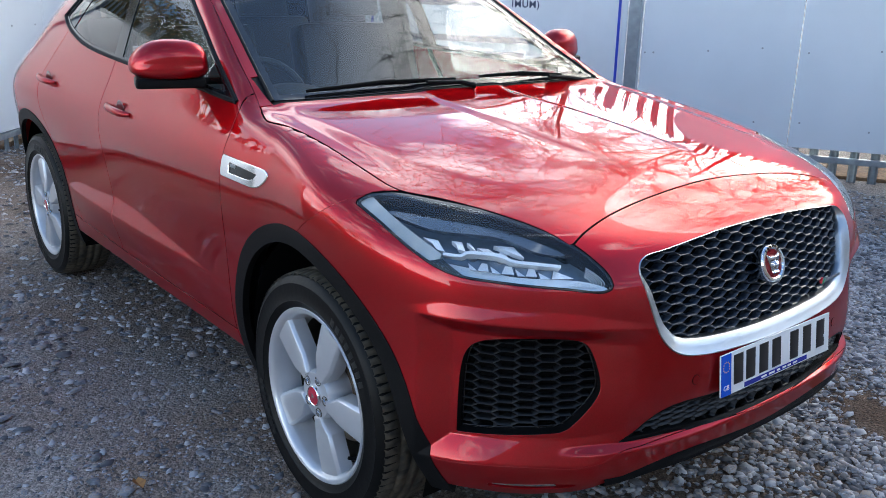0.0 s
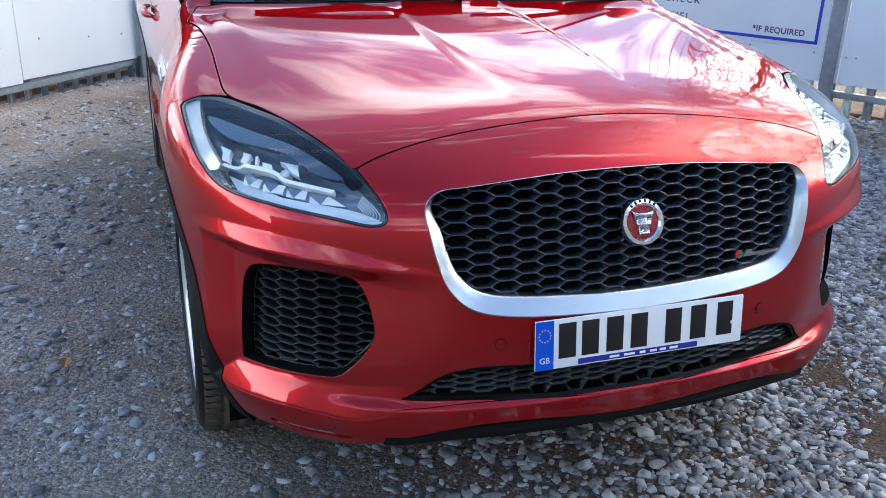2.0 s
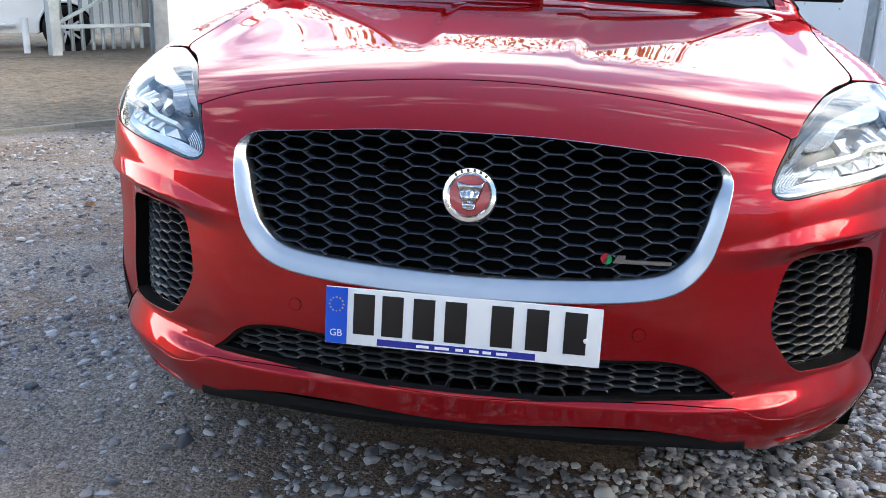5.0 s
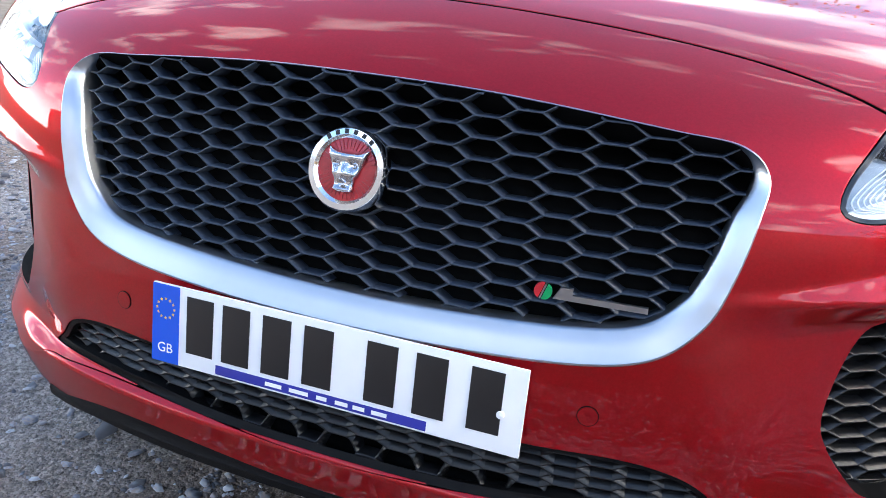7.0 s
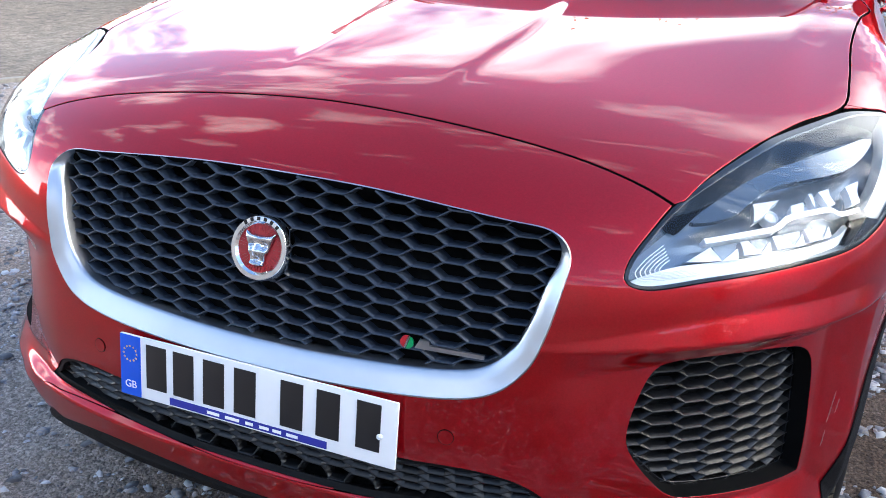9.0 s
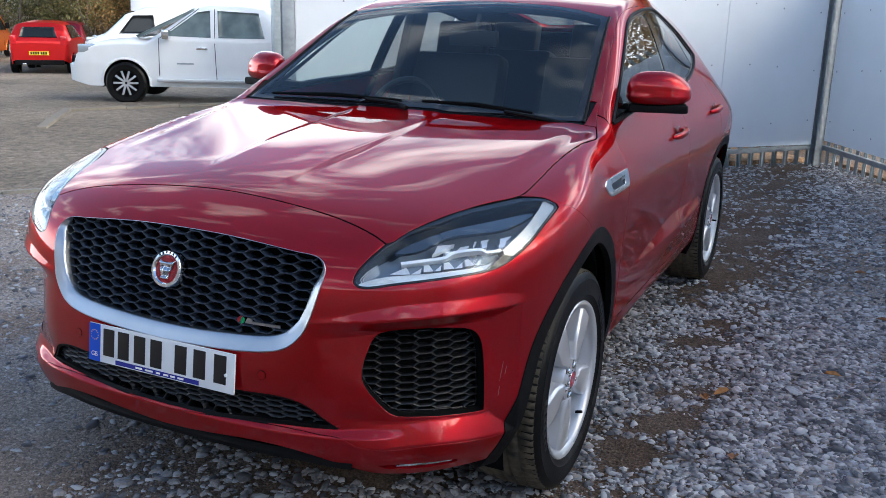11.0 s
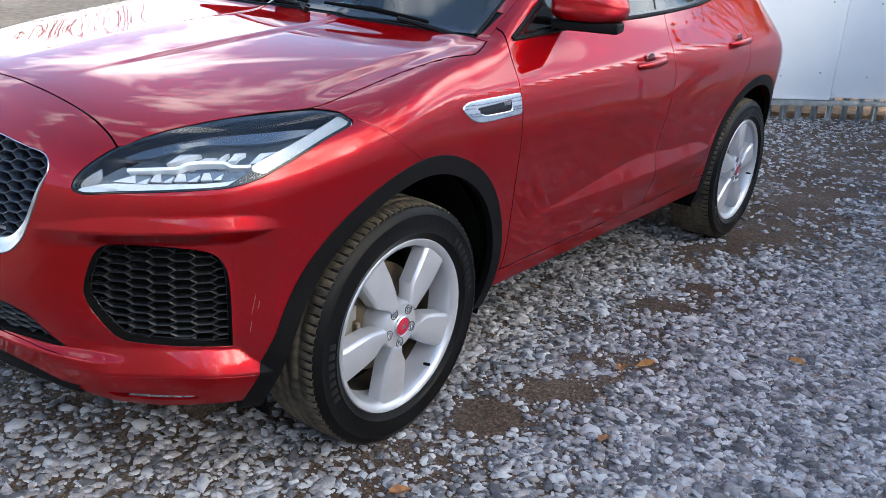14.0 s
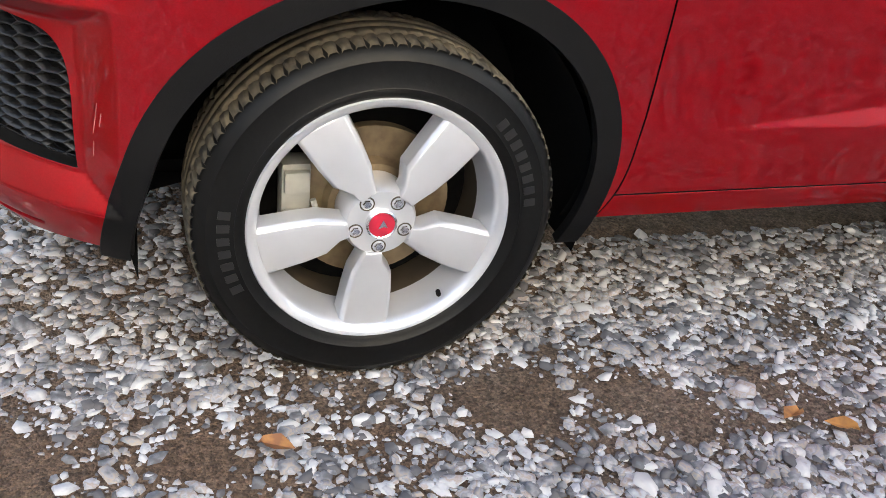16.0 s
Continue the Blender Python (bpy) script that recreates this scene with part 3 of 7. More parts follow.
f_lamp = lambda v: front(v, inside(round_nose(v), LAMP))
f_fog = lambda v: front(v, inside(round_nose(v), FOG))
f_grille = lambda v: front(v, inside(v[:, [0, 2]], GRILLE))
f_low = lambda v: front(v, inside(v[:, [0, 2]], LOW))
f_lid = lambda v: inside(v[:, :2], LID)
f_screen = lambda v: inside(v[:, :2], SCREEN)
f_rear = lambda v: inside(v[:, :2], REAR_SCREEN)
f_dlo = lambda v: inside(v[:, 1:], DLO)

SIDE, TOP = side_sheet(), top_sheet()
car = tagged(empty("car"), "red metallic compact SUV with honeycomb grille, parked on gravel", "car")

# top: bonnet, scuttle, windscreen, roof
lid = within(TOP, f_lid, 0.0)
bonnet = within(TOP, f_lid, 0.0036)
edge_y = lambda v: v[:, 1] - (0.452 + 0.03 * v[:, 0] ** 2)
bonnet = clip(bonnet, edge_y(bonnet[0]))
panel("bonnet", bonnet, RED, car, 0.03, flange=DARK, label="red bonnet with two raised creases")
rest = clip(lid, -edge_y(lid[0]) + 0.006)
scuttle = minus(rest, f_screen)
low_part = clip(scuttle, scuttle[0][:, 1] - 0.62)
corner = clip(low_part, 0.757 - np.abs(low_part[0][:, 0]))
low_part = clip(low_part, np.abs(low_part[0][:, 0]) - 0.757)
for sgn in (1, -1):
    panel("pillar_foot", clip(corner, -sgn * corner[0][:, 0]), RED, car, 0.02)
panel("scuttle", low_part, BLACK_PLASTIC, car, 0.02, -0.004, "black plastic scuttle under the windscreen")
roof = clip(scuttle, 0.62 - scuttle[0][:, 1])
roof = minus(roof, f_rear)
panel("roof", roof, RED, car, 0.02)
data_part("headlining", roof[0] - outward(roof[0]) * 0.05, roof[1], DARK, car, "dark roof lining")
GLASS = glass("clear_glass", (0.86, 0.93, 0.91), 0.92)
TINTED = glass("tinted_glass", (0.75, 0.78, 0.78), 0.5)
screen = within(rest, f_screen, 0.002)
ob = panel("windscreen", within(screen, f_screen, 0.03), GLASS, car, 0.003, label="raked windscreen glass")
ob.visible_shadow = False
panel("windscreen_border", minus(screen, f_screen, -0.03), GLOSS_BLACK, car, 0.006, -0.0005, "black frit border")
rs = within(rest, f_rear, 0.004)
ob = panel("rear_screen", rs, TINTED, car, 0.003)
ob.visible_shadow = False

# flanks and nose
S = minus(SIDE, f_lid, 0.0028)
sill_z = lambda v: np.where(v[:, 1] < -0.35, spline([(0, 0.372), (26, 0.372), (31, 0.345), (36, 0.312), (50, 0.306), (90, 0.30)], wrap(v[:, 0], v[:, 1])), 0.345)
for k in (0, 1):
    ring = clip(S, arch(S[0], k) - 0.488)
    ring = clip(ring, 0.275 - ring[0][:, 2])
    ring = clip(ring, 0.438 - arch(ring[0], k))
    for sgn in (1, -1):
        panel("arch_trim", clip(ring, -sgn * ring[0][:, 0]), BLACK_PLASTIC, car, 0.022, 0.003, "black plastic wheel arch trim")
S = clip(S, sill_z(S[0]) - S[0][:, 2])
B = S
for k in (0, 1):
    B = clip(B, 0.4875 - arch(B[0], k))
lamps = within(B, f_lamp, 0.0025)
B = minus(B, f_lamp, 0.0)
B = minus(B, f_grille)
B = minus(B, f_fog)
B = minus(B, f_low)
f_bump = lambda v: v[:, 1] - spline([(0.3, -0.3), (0.80, 0.06), (0.888, -0.03), (0.925, -0.088), (0.992, -0.199), (1.05, -0.33)], v[:, 2])
bumper = clip(B, f_bump(B[0]) + 0.0022)
seam = lambda v: v[:, 2] - spline([(0, 0.43), (27, 0.437), (30.5, 0.43), (32.5, 0.412), (35, 0.402), (44, 0.403), (56, 0.387), (75, 0.375)], wrap(v[:, 0], v[:, 1]))
panel("front_bumper", clip(bumper, 0.0012 - seam(bumper[0])), RED, car, 0.045, label="red front bumper with side intakes", flange=DARK)
SLOT = rounded(W([(36.0, 0.345), (42.0, 0.344), (48.0, 0.341), (48.0, 0.341), (47.5, 0.327), (47.5, 0.327), (42.0, 0.323), (37.5, 0.328)]))
f_slot = lambda v: front(v, inside(round_nose(v), SLOT))
valance = clip(bumper, seam(bumper[0]) + 0.0012)
panel("front_valance", minus(valance, f_slot), RED, car, 0.022, label="red lower valance")
B = clip(B, 0.0022 - f_bump(B[0]))
B = minus(B, f_dlo)
door_front = lambda v: v[:, 1] - spline([(0.3, 0.45), (0.4, 0.505), (0.55, 0.53), (0.75, 0.533), (1.0, 0.525), (1.13, 0.535), (1.2, 0.57), (1.6, 1.2)], v[:, 2])
door_mid = lambda v: v[:, 1] - spline([(0.3, 1.56), (0.45, 1.575), (0.6, 1.6), (0.9, 1.66), (1.15, 1.69), (1.6, 1.70)], v[:, 2])
door_back = lambda v: v[:, 1] - spline([(0.3, 2.05), (0.45, 2.1), (0.65, 2.26), (0.85, 2.42), (1.0, 2.49), (1.15, 2.5), (1.25, 2.47), (1.45, 2.3), (1.6, 2.2)], v[:, 2])
door_low = lambda v: v[:, 2] - spline([(0.4, 0.4), (1.5, 0.405), (2.2, 0.424)], v[:, 1])
G = 0.003
for sgn, side in ((1, "left"), (-1, "right")):
    half = clip(B, -sgn * B[0][:, 0])
    fender = clip(half, door_front(half[0]) + G)
    panel("front_wing", fender, RED, car, 0.03, flange=DARK)
    h2 = clip(half, G - door_front(half[0]))
    sill = clip(clip(h2, door_low(h2[0]) + G), (lambda v: v[:, 1] - 2.6)(clip(h2, door_low(h2[0]) + G)[0]))
    panel("sill", sill, RED, car, 0.03, flange=DARK)
    h3 = clip(h2, G - door_low(h2[0]))
    a = clip(h3, door_mid(h3[0]) + G)
    door_a = panel("front_door", a, RED, car, 0.03, flange=DARK)
    h4 = clip(h3, G - door_mid(h3[0]))
    b = clip(h4, door_back(h4[0]) + G)
    door_b = panel("rear_door", b, RED, car, 0.03, flange=DARK)
    panel("rear_wing", clip(h4, G - door_back(h4[0])), RED, car, 0.02)
    win = clip(S, -sgn * S[0][:, 0])
    win = within(win, f_dlo, 0.0)
    surround = minus(win, f_dlo, -0.016)
    panel("window_trim", surround, GLOSS_BLACK, car, 0.01, -0.001, "black window surround")
    pane = within(win, f_dlo, 0.016)
    pillar = clip(clip(pane, 1.645 - pane[0][:, 1] + 0.12 * (pane[0][:, 2] - 1.3)), (lambda v: v[:, 1] - 1.74 - 0.12 * (v[:, 2] - 1.3))(clip(pane, 1.645 - pane[0][:, 1] + 0.12 * (pane[0][:, 2] - 1.3))[0]))
    panel("door_pillar", pillar, GLOSS_BLACK, car, 0.01, -0.001)
    p1 = clip(pane, pane[0][:, 1] - 1.645 - 0.12 * (pane[0][:, 2] - 1.3))
    o = panel("front_window", p1, GLASS, car, 0.003, -0.004)
    o.visible_shadow = False
    p2 = clip(pane, 1.74 - pane[0][:, 1] + 0.12 * (pane[0][:, 2] - 1.3))
    p2a = clip(p2, p2[0][:, 1] - 2.36 + 0.45 * (p2[0][:, 2] - 1.35))
    o = panel("rear_window", p2a, TINTED, car, 0.003, -0.004)
    o.visible_shadow = False
    p3 = clip(p2, 2.385 - p2[0][:, 1] - 0.45 * (p2[0][:, 2] - 1.35))
    o = panel("quarter_window", p3, TINTED, car, 0.003, -0.004)
    o.visible_shadow = False

# dark lining of the tail
lining = clip(minus(minus(SIDE, f_lid), f_dlo, 0.012), 2.3 - minus(minus(SIDE, f_lid), f_dlo, 0.012)[0][:, 1])
lining = clip(lining, 0.95 - lining[0][:, 2])
data_part("tail_lining", lining[0] - outward(lining[0]) * 0.035, lining[1], DARK, car)

# dark inner shell added behind all gaps, its colour standing for their shade
inner = minus(minus(SIDE, f_lid), f_dlo, -0.02)
for k in (0, 1):
    inner = clip(inner, 0.45 - arch(inner[0], k))
inner = clip(inner, 0.3 - inner[0][:, 2])
inner = minus(inner, f_lamp, 0.003)
inner = clip(inner, inner[0][:, 1] - 0.75)
for sheet_piece in (inner, clip(within(TOP, f_lid, -0.01), edge_y(within(TOP, f_lid, -0.01)[0]) - 0.03)):
    v, t = sheet_piece
    data_part("inner_shell", v - outward(v) * 0.055, t, DARK, car)


def at_nose(x, z, lift=0.0):
    """A point of the nose at (x, z), and its normal."""
    x, z = np.atleast_1d(np.asarray(x, float)), np.atleast_1d(np.asarray(z, float))
    f = lambda d: body(x, -d, z)
    y = -solve(f, np.full(len(x), 0.0), np.full(len(x), 1.1))
    p = np.stack([x, y, z], 1)
    n = outward(p)
    return p + n * lift, n


def at_wrap(a, z, lift=0.0, sgn=1):
    a, z = np.atleast_1d(np.asarray(a, float)), np.atleast_1d(np.asarray(z, float))
    s, c = np.sin(np.radians(a)) * sgn, np.cos(np.radians(a))
    r = solve(lambda r: body(s * r, Y0 - c * r, z), np.full(len(a), 0.05), np.full(len(a), 1.3))
    p = np.stack([s * r, Y0 - c * r, z], 1)
    n = outward(p)
    return p + n * lift, n


def honeycomb(name, place, outline, cx, cz, flat, slant, rise, thick, deep, mat, parent, sunk):
    """A moulded honeycomb of flattened cells inside a flat outline, laid on the body by place(u, v)."""
    segs = []
    period = 2 * (flat + slant)
    lo, hi = outline.min(axis=0), outline.max(axis=0)
    for i in range(int((lo[0] - cx) / period) - 2, int((hi[0] - cx) / period) + 3):
        for j in range(int((lo[1] - cz) / (2 * rise)) - 2, int((hi[1] - cz) / (2 * rise)) + 3):
            for ox, oz in ((0, 0), (flat + slant, rise)):
                x, z = cx + i * period + ox, cz + j * 2 * rise + oz
                a, b, c, d = (x - flat / 2, z), (x + flat / 2, z), (x + flat / 2 + slant, z + rise), (x + flat / 2 + slant, z - rise)
                segs += [(a, b), (b, c), (b, d)]
    cut = []
    for a, b in segs:
        a, b = np.array(a), np.array(b)
        for k in range(4):
            cut.append((a + (b - a) * k / 4, a + (b - a) * (k + 1) / 4))
    cut = np.array(cut)
    keep = inside((cut[:, 0] + cut[:, 1]) / 2, outline) < 0.0005
    cut = cut[keep]
    a, b = cut[:, 0], cut[:, 1]
    d = b - a
    d /= np.linalg.norm(d, axis=1, keepdims=True)
    nrm = np.stack([-d[:, 1], d[:, 0]], 1) * thick / 2
    corners = [a - nrm, b - nrm, b + nrm, a + nrm]
    lay, fn = [], []
    for q in corners:
        p, n = place(q[:, 0], q[:, 1])
        lay.append(p - n * sunk)
        fn.append(n)
    wide = [a - nrm * 2.6, b - nrm * 2.6, b + nrm * 2.6, a + nrm * 2.6]
    back = []
    for q in wide:
        p, n = place(q[:, 0], q[:, 1])
        back.append(p - n * (sunk + deep))
    k = len(a)
    verts = np.vstack(lay + back)
    i = np.arange(k)
    F = lambda w, x, y, z: np.stack([w * k + i, x * k + i, y * k + i, z * k + i], 1)
    faces = np.vstack([F(0, 1, 2, 3), F(4, 5, 1, 0), F(3, 2, 6, 7)])
    return data_part(name, verts, faces, mat, parent)


# grille: chrome surround, honeycomb, roundel
def surround():
    """The chrome surround: a band that slopes inwards between two outlines."""
    prof = [(0.0, -0.012), (0.0, 0.0005), (0.03, 0.0025), (0.09, 0.003), (0.14, 0.0018), (0.5, -0.0045), (0.9, -0.012), (0.97, -0.0145), (1.0, -0.019), (1.0, -0.045)]
    m, k = len(GRILLE), len(prof)
    pts = []
    for w, lift in prof:
        q = GRILLE * (1 - w) + GRILLE_IN * w
        c, nn = at_nose(q[:, 0], q[:, 1])
        # towards the upper edge the band turns straight back, under the lip
        up = step(0.84, 0.9, q[:, 1])[:, None]
        pts.append(c + nn * lift * (1 - up) + np.array((0, -1.0, 0.0)) * lift * up)
    V = np.stack(pts, 1).reshape(-1, 3)
    i = np.repeat(np.arange(m), k - 1)
    j = np.tile(np.arange(k - 1), m)
    nx = (i + 1) % m
    return V, np.stack([i * k + j, nx * k + j, nx * k + j + 1, i * k + j + 1], 1)


bm = bmesh.new()
V, F = surround()
vs_new = [bm.verts.new(p) for p in V]
for f in F:
    bm.faces.new([vs_new[i] for i in f])
bmesh.ops.recalc_face_normals(bm, faces=bm.faces)
grille = part("grille_surround", bm, SATIN, car, "satin chrome grille surround")
MESH = material("grille_plastic", (0.024, 0.032, 0.048), 0.3, spec=0.5, grain=0.3, scale=150)
SIDE_MESH = material("intake_plastic", (0.010, 0.0105, 0.012), 0.38, spec=0.4, grain=0.3, scale=150)


def at_grille(x, z):
    """The upright plane of the grille, bowed like the nose at its middle height."""
    p, n = at_nose(x, np.minimum(np.asarray(z, float), 0.80))
    p = p + np.stack([0 * p[:, 0], 0.3 * (np.asarray(z) - p[:, 2]), np.asarray(z) - p[:, 2]], 1)
    return p, np.tile([0, -0.985, 0.17], (len(p), 1))


honeycomb("honeycomb", at_grille, GRILLE_IN + np.stack([0 * GRILLE_IN[:, 0], 0.007 * step(0.8, 0.88, GRILLE_IN[:, 1])], 1), 0.0, 0.79, 0.0300, 0.0205, 0.01235, 0.0020, 0.032, MESH, grille, 0.031)
gl = panel("lower_grille_rim", minus(within(SIDE, f_low, 0.001), f_low, -0.008), BLACK_PLASTIC, car, 0.03, -0.004)
honeycomb("honeycomb", lambda x, z: at_nose(x, z), LOW, 0.0, 0.49, 0.0275, 0.0165, 0.0090, 0.0018, 0.022, SIDE_MESH, gl, 0.014)
for sgn in (1, -1):
    pocket = within(clip(SIDE, -sgn * SIDE[0][:, 0]), f_fog, 0.001)
    rim = panel("intake_rim", minus(pocket, f_fog, -0.005), GLOSS_BLACK, car, 0.03, -0.03, "black side intake surround")
    honeycomb("honeycomb", lambda u, z, s=sgn: at_wrap(u / ARC, z, 0, s), FOG, 43.0 * ARC, 0.6, 0.0285, 0.0160, 0.0108, 0.0020, 0.024, SIDE_MESH, rim, 0.03)


# ---- black chin under the nose ----
bm = bmesh.new()
xs = np.linspace(-0.56, 0.56, 49)
p, _ = at_nose(xs, np.full(len(xs), 0.385))
loops = []
for i, x in enumerate(xs):
    e = 1 - step(0.40, 0.56, abs(x))
    y, zt = p[i, 1], 0.373 - 0.012 * (1 - e)
    prof = [(0.012, zt + 0.004), (0.011, zt - 0.006), (0.007, zt - 0.013), (0.009, zt - 0.026), (0.03, zt - 0.032), (0.2, zt - 0.028)]
    loops.append([bm.verts.new((x, y + dy, z)) for dy, z in prof])
for a, b in zip(loops, loops[1:]):
    for j in range(len(a) - 1):
        bm.faces.new((a[j], b[j], b[j + 1], a[j + 1]))
bmesh.ops.recalc_face_normals(bm, faces=bm.faces)
part("chin_spoiler", bm, BLACK_PLASTIC, car, "black plastic chin spoiler")
HALF = {1: clip(SIDE, -SIDE[0][:, 0]), -1: clip(SIDE, SIDE[0][:, 0])}


def patch(name, outline, sgn, mat, parent, lift, depth=0.004, label=""):
    """A piece of the nose cut to an outline (degrees round the nose, height)."""
    f = lambda v: front(v, inside(round_nose(v), np.array([(a * ARC, z) for a, z in outline])))
    return panel(name, within(HALF[sgn], f), mat, parent, depth, lift, label, 0.001)


def inlay(name, outline, sgn, mat, parent, lift, depth=0.008, label="", tip=0.0):
    """A moulded plate that follows the nose at its own depth: outline in degrees and height; tip leans its upper edge in."""
    q = np.array([(a * ARC, z) for a, z in outline], float)
    fine = [q[i] + (q[(i + 1) % len(q)] - q[i]) * k / n for i in range(len(q)) for n in (max(1, int(np.linalg.norm(q[(i + 1) % len(q)] - q[i]) / 0.006)),) for k in range(n)]
    q = np.array(fine)
    up = (q[:, 1] - q[:, 1].min()) / max(np.ptp(q[:, 1]), 1e-6)
    p, n = at_wrap(q[:, 0] / ARC, q[:, 1], 0.0, sgn)
    bm = bmesh.new()
    a = [bm.verts.new(v) for v in p + n * (lift - tip * up)[:, None]]
    b = [bm.verts.new(v) for v in p + n * (lift - tip * up - depth)[:, None]]
    bm.faces.new(a)
    for i in range(len(a)):
        j = (i + 1) % len(a)
        bm.faces.new((a[i], b[i], b[j], a[j]))
    bmesh.ops.triangulate(bm, faces=[f for f in bm.faces if len(f.verts) > 4])
    bmesh.ops.recalc_face_normals(bm, faces=bm.faces)
    return part(name, bm, mat, parent, label)


def ribbon(path, width):
    """The outline of a band along a path."""
    q = rounded([(a * ARC, z) for a, z in path], 5, False)
    d = np.gradient(q, axis=0)
    d /= np.linalg.norm(d, axis=1, keepdims=True)
    n = np.stack([-d[:, 1], d[:, 0]], 1) * width / 2
    return [(u / ARC, z) for u, z in np.vstack([q + n, (q - n)[::-1]])]


# ---- headlamps ----
LENS = glass("lamp_lens", (0.95, 0.98, 1.0), 0.98, ior=1.5)
BOWL = material("lamp_bowl", (0.26, 0.31, 0.37), 0.2, 0.4, grain=0.3, scale=40)
VISOR = material("lamp_visor", (0.06, 0.075, 0.10), 0.12, 0.2, 0.8, grain=0.3, scale=30)
TIP = material("lamp_lower_reflector", (0.86, 0.9, 0.94), 0.3, 0.1, 0.4, grain=0.25, scale=25)
BAND = material("lamp_side_band", (0.7, 0.67, 0.6), 0.2, 0.5, 0.5, grain=0.25, scale=20)
DRL = material("light_guide", (0.92, 0.94, 0.97), 0.2, 0.05, 0.6, grain=0.1, scale=60)
PRISM = material("lamp_reflector", (0.93, 0.94, 0.96), 0.2, 0.35, grain=0.15, scale=90, relief=0.0015)
for sgn in (1, -1):
    region = within(HALF[sgn], f_lamp, 0.0025)
    lamp = panel("headlamp", minus(region, f_lamp, -0.006), GLOSS_BLACK, car, 0.075, -0.002, "headlamp with clear lens and chrome reflectors")
    ob = panel("lens", within(region, f_lamp, 0.006), LENS, lamp, 0.002, 0.0)
    ob.visible_shadow = False
    v, t = within(region, f_lamp, 0.001)
    data_part("bowl", v - outward(v) * 0.058, t, BOWL, lamp, "", outward(v))
    inlay("side_band", rounded([(71.0, 0.988), (71.0, 0.988), (69.2, 1.003), (69.2, 1.003), (64.0, 0.975), (58.8, 0.943), (55.0, 0.914), (55.0, 0.904), (55.0, 0.904), (57.0, 0.896), (60.5, 0.921), (64.6, 0.952)]), sgn, BAND, lamp, -0.007, 0.03, "pale reflective band")
    inlay("corner_shield", [(51.4, 0.868), (54.7, 0.903), (57.0, 0.894), (54.2, 0.878)], sgn, GLOSS_BLACK, lamp, -0.006, 0.03)
    inlay("lower_tray", rounded([(37.0, 0.868), (44.6, 0.878), (51.9, 0.885), (54.5, 0.899), (54.5, 0.899), (51.3, 0.866), (51.3, 0.866), (47.0, 0.857), (41.4, 0.850), (34.0, 0.840), (33.0, 0.846)]), sgn, TIP, lamp, -0.012, 0.014, "pale lower reflector tray", 0.02)
    inlay("light_guide", ribbon([(39.2, 0.8985), (42.8, 0.9055), (45.6, 0.9105), (46.9, 0.9195), (48.7, 0.9235), (51.6, 0.924), (52.5, 0.9165), (54.9, 0.9165)], 0.0062), sgn, DRL, lamp, -0.013, 0.022, "pale stepped light guide")
    inlay("visor", rounded([(66.0, 0.992), (56.0, 0.981), (48.0, 0.968), (42.0, 0.945), (38.6, 0.921), (42.0, 0.926), (48.0, 0.956), (58.0, 0.966)]), sgn, VISOR, lamp, -0.014, 0.01, "", 0.012)
    for k, (a0, a1, zb) in enumerate(((37.4, 42.0, 0.873), (42.3, 45.0, 0.8795), (45.3, 48.3, 0.8835), (48.6, 51.3, 0.8875))):
        zt = zb + 0.0225
        cut = a0 + (a1 - a0) * (0.5 if k else 0.62)
        inlay("prism", [(a0, zb), (a0 + (2.2 if k == 0 else 0.3), zt - (0.003 if k == 0 else 0.001)), (cut - 0.3, zt), (cut + 0.1, zb + 0.001)], sgn, PRISM, lamp, -0.018, 0.02, "", 0.012)
        inlay("prism", [(cut + 0.15, zb + 0.001), (cut - 0.2, zt), (a1 + 0.2, zt + 0.001), (a1 - 0.5, zb + 0.006)], sgn, BOWL, lamp, -0.026, 0.014, "", 0.004)
        inlay("prism", [(cut + 0.2, zb + 0.001), (a1 - 0.2, zb + 0.0015), (a1 + 0.15, zt - 0.004)], sgn, PRISM, lamp, -0.02, 0.01, "", 0.006)
    for vane in ([(44.1, 0.921), (45.6, 0.946), (48.4, 0.949), (47.2, 0.943), (45.4, 0.929)], [(47.9, 0.928), (49.0, 0.941), (50.6, 0.944), (49.3, 0.929)], [(52.0, 0.930), (52.9, 0.952), (54.4, 0.954), (53.6, 0.946), (53.0, 0.932)], [(54.8, 0.925), (56.3, 0.952), (58.6, 0.955), (57.0, 0.943), (55.9, 0.926)], [(50.6, 0.931), (51.0, 0.94), (51.8, 0.952), (52.2, 0.952)]):
        inlay("vane", vane, sgn, PRISM, lamp, -0.02, 0.014, "", 0.012)
    for a, z in ((47.0, 0.936), (51.2, 0.937)):
        c, n = at_wrap(a, z, -0.047, sgn)
        bm = bmesh.new()
        lathe(bm, [(0.01, 0.0125), (-0.004, 0.0125), (-0.006, 0.011), (-0.002, 0.010), (-0.005, 0.006), (-0.007, 0.0)], 20, "y")
        o = part("projector", bm, PRISM, lamp)
        o.matrix_world = Matrix.Translation(c[0]) @ Vector((0, -1, 0)).rotation_difference(Vector(n[0])).to_matrix().to_4x4()
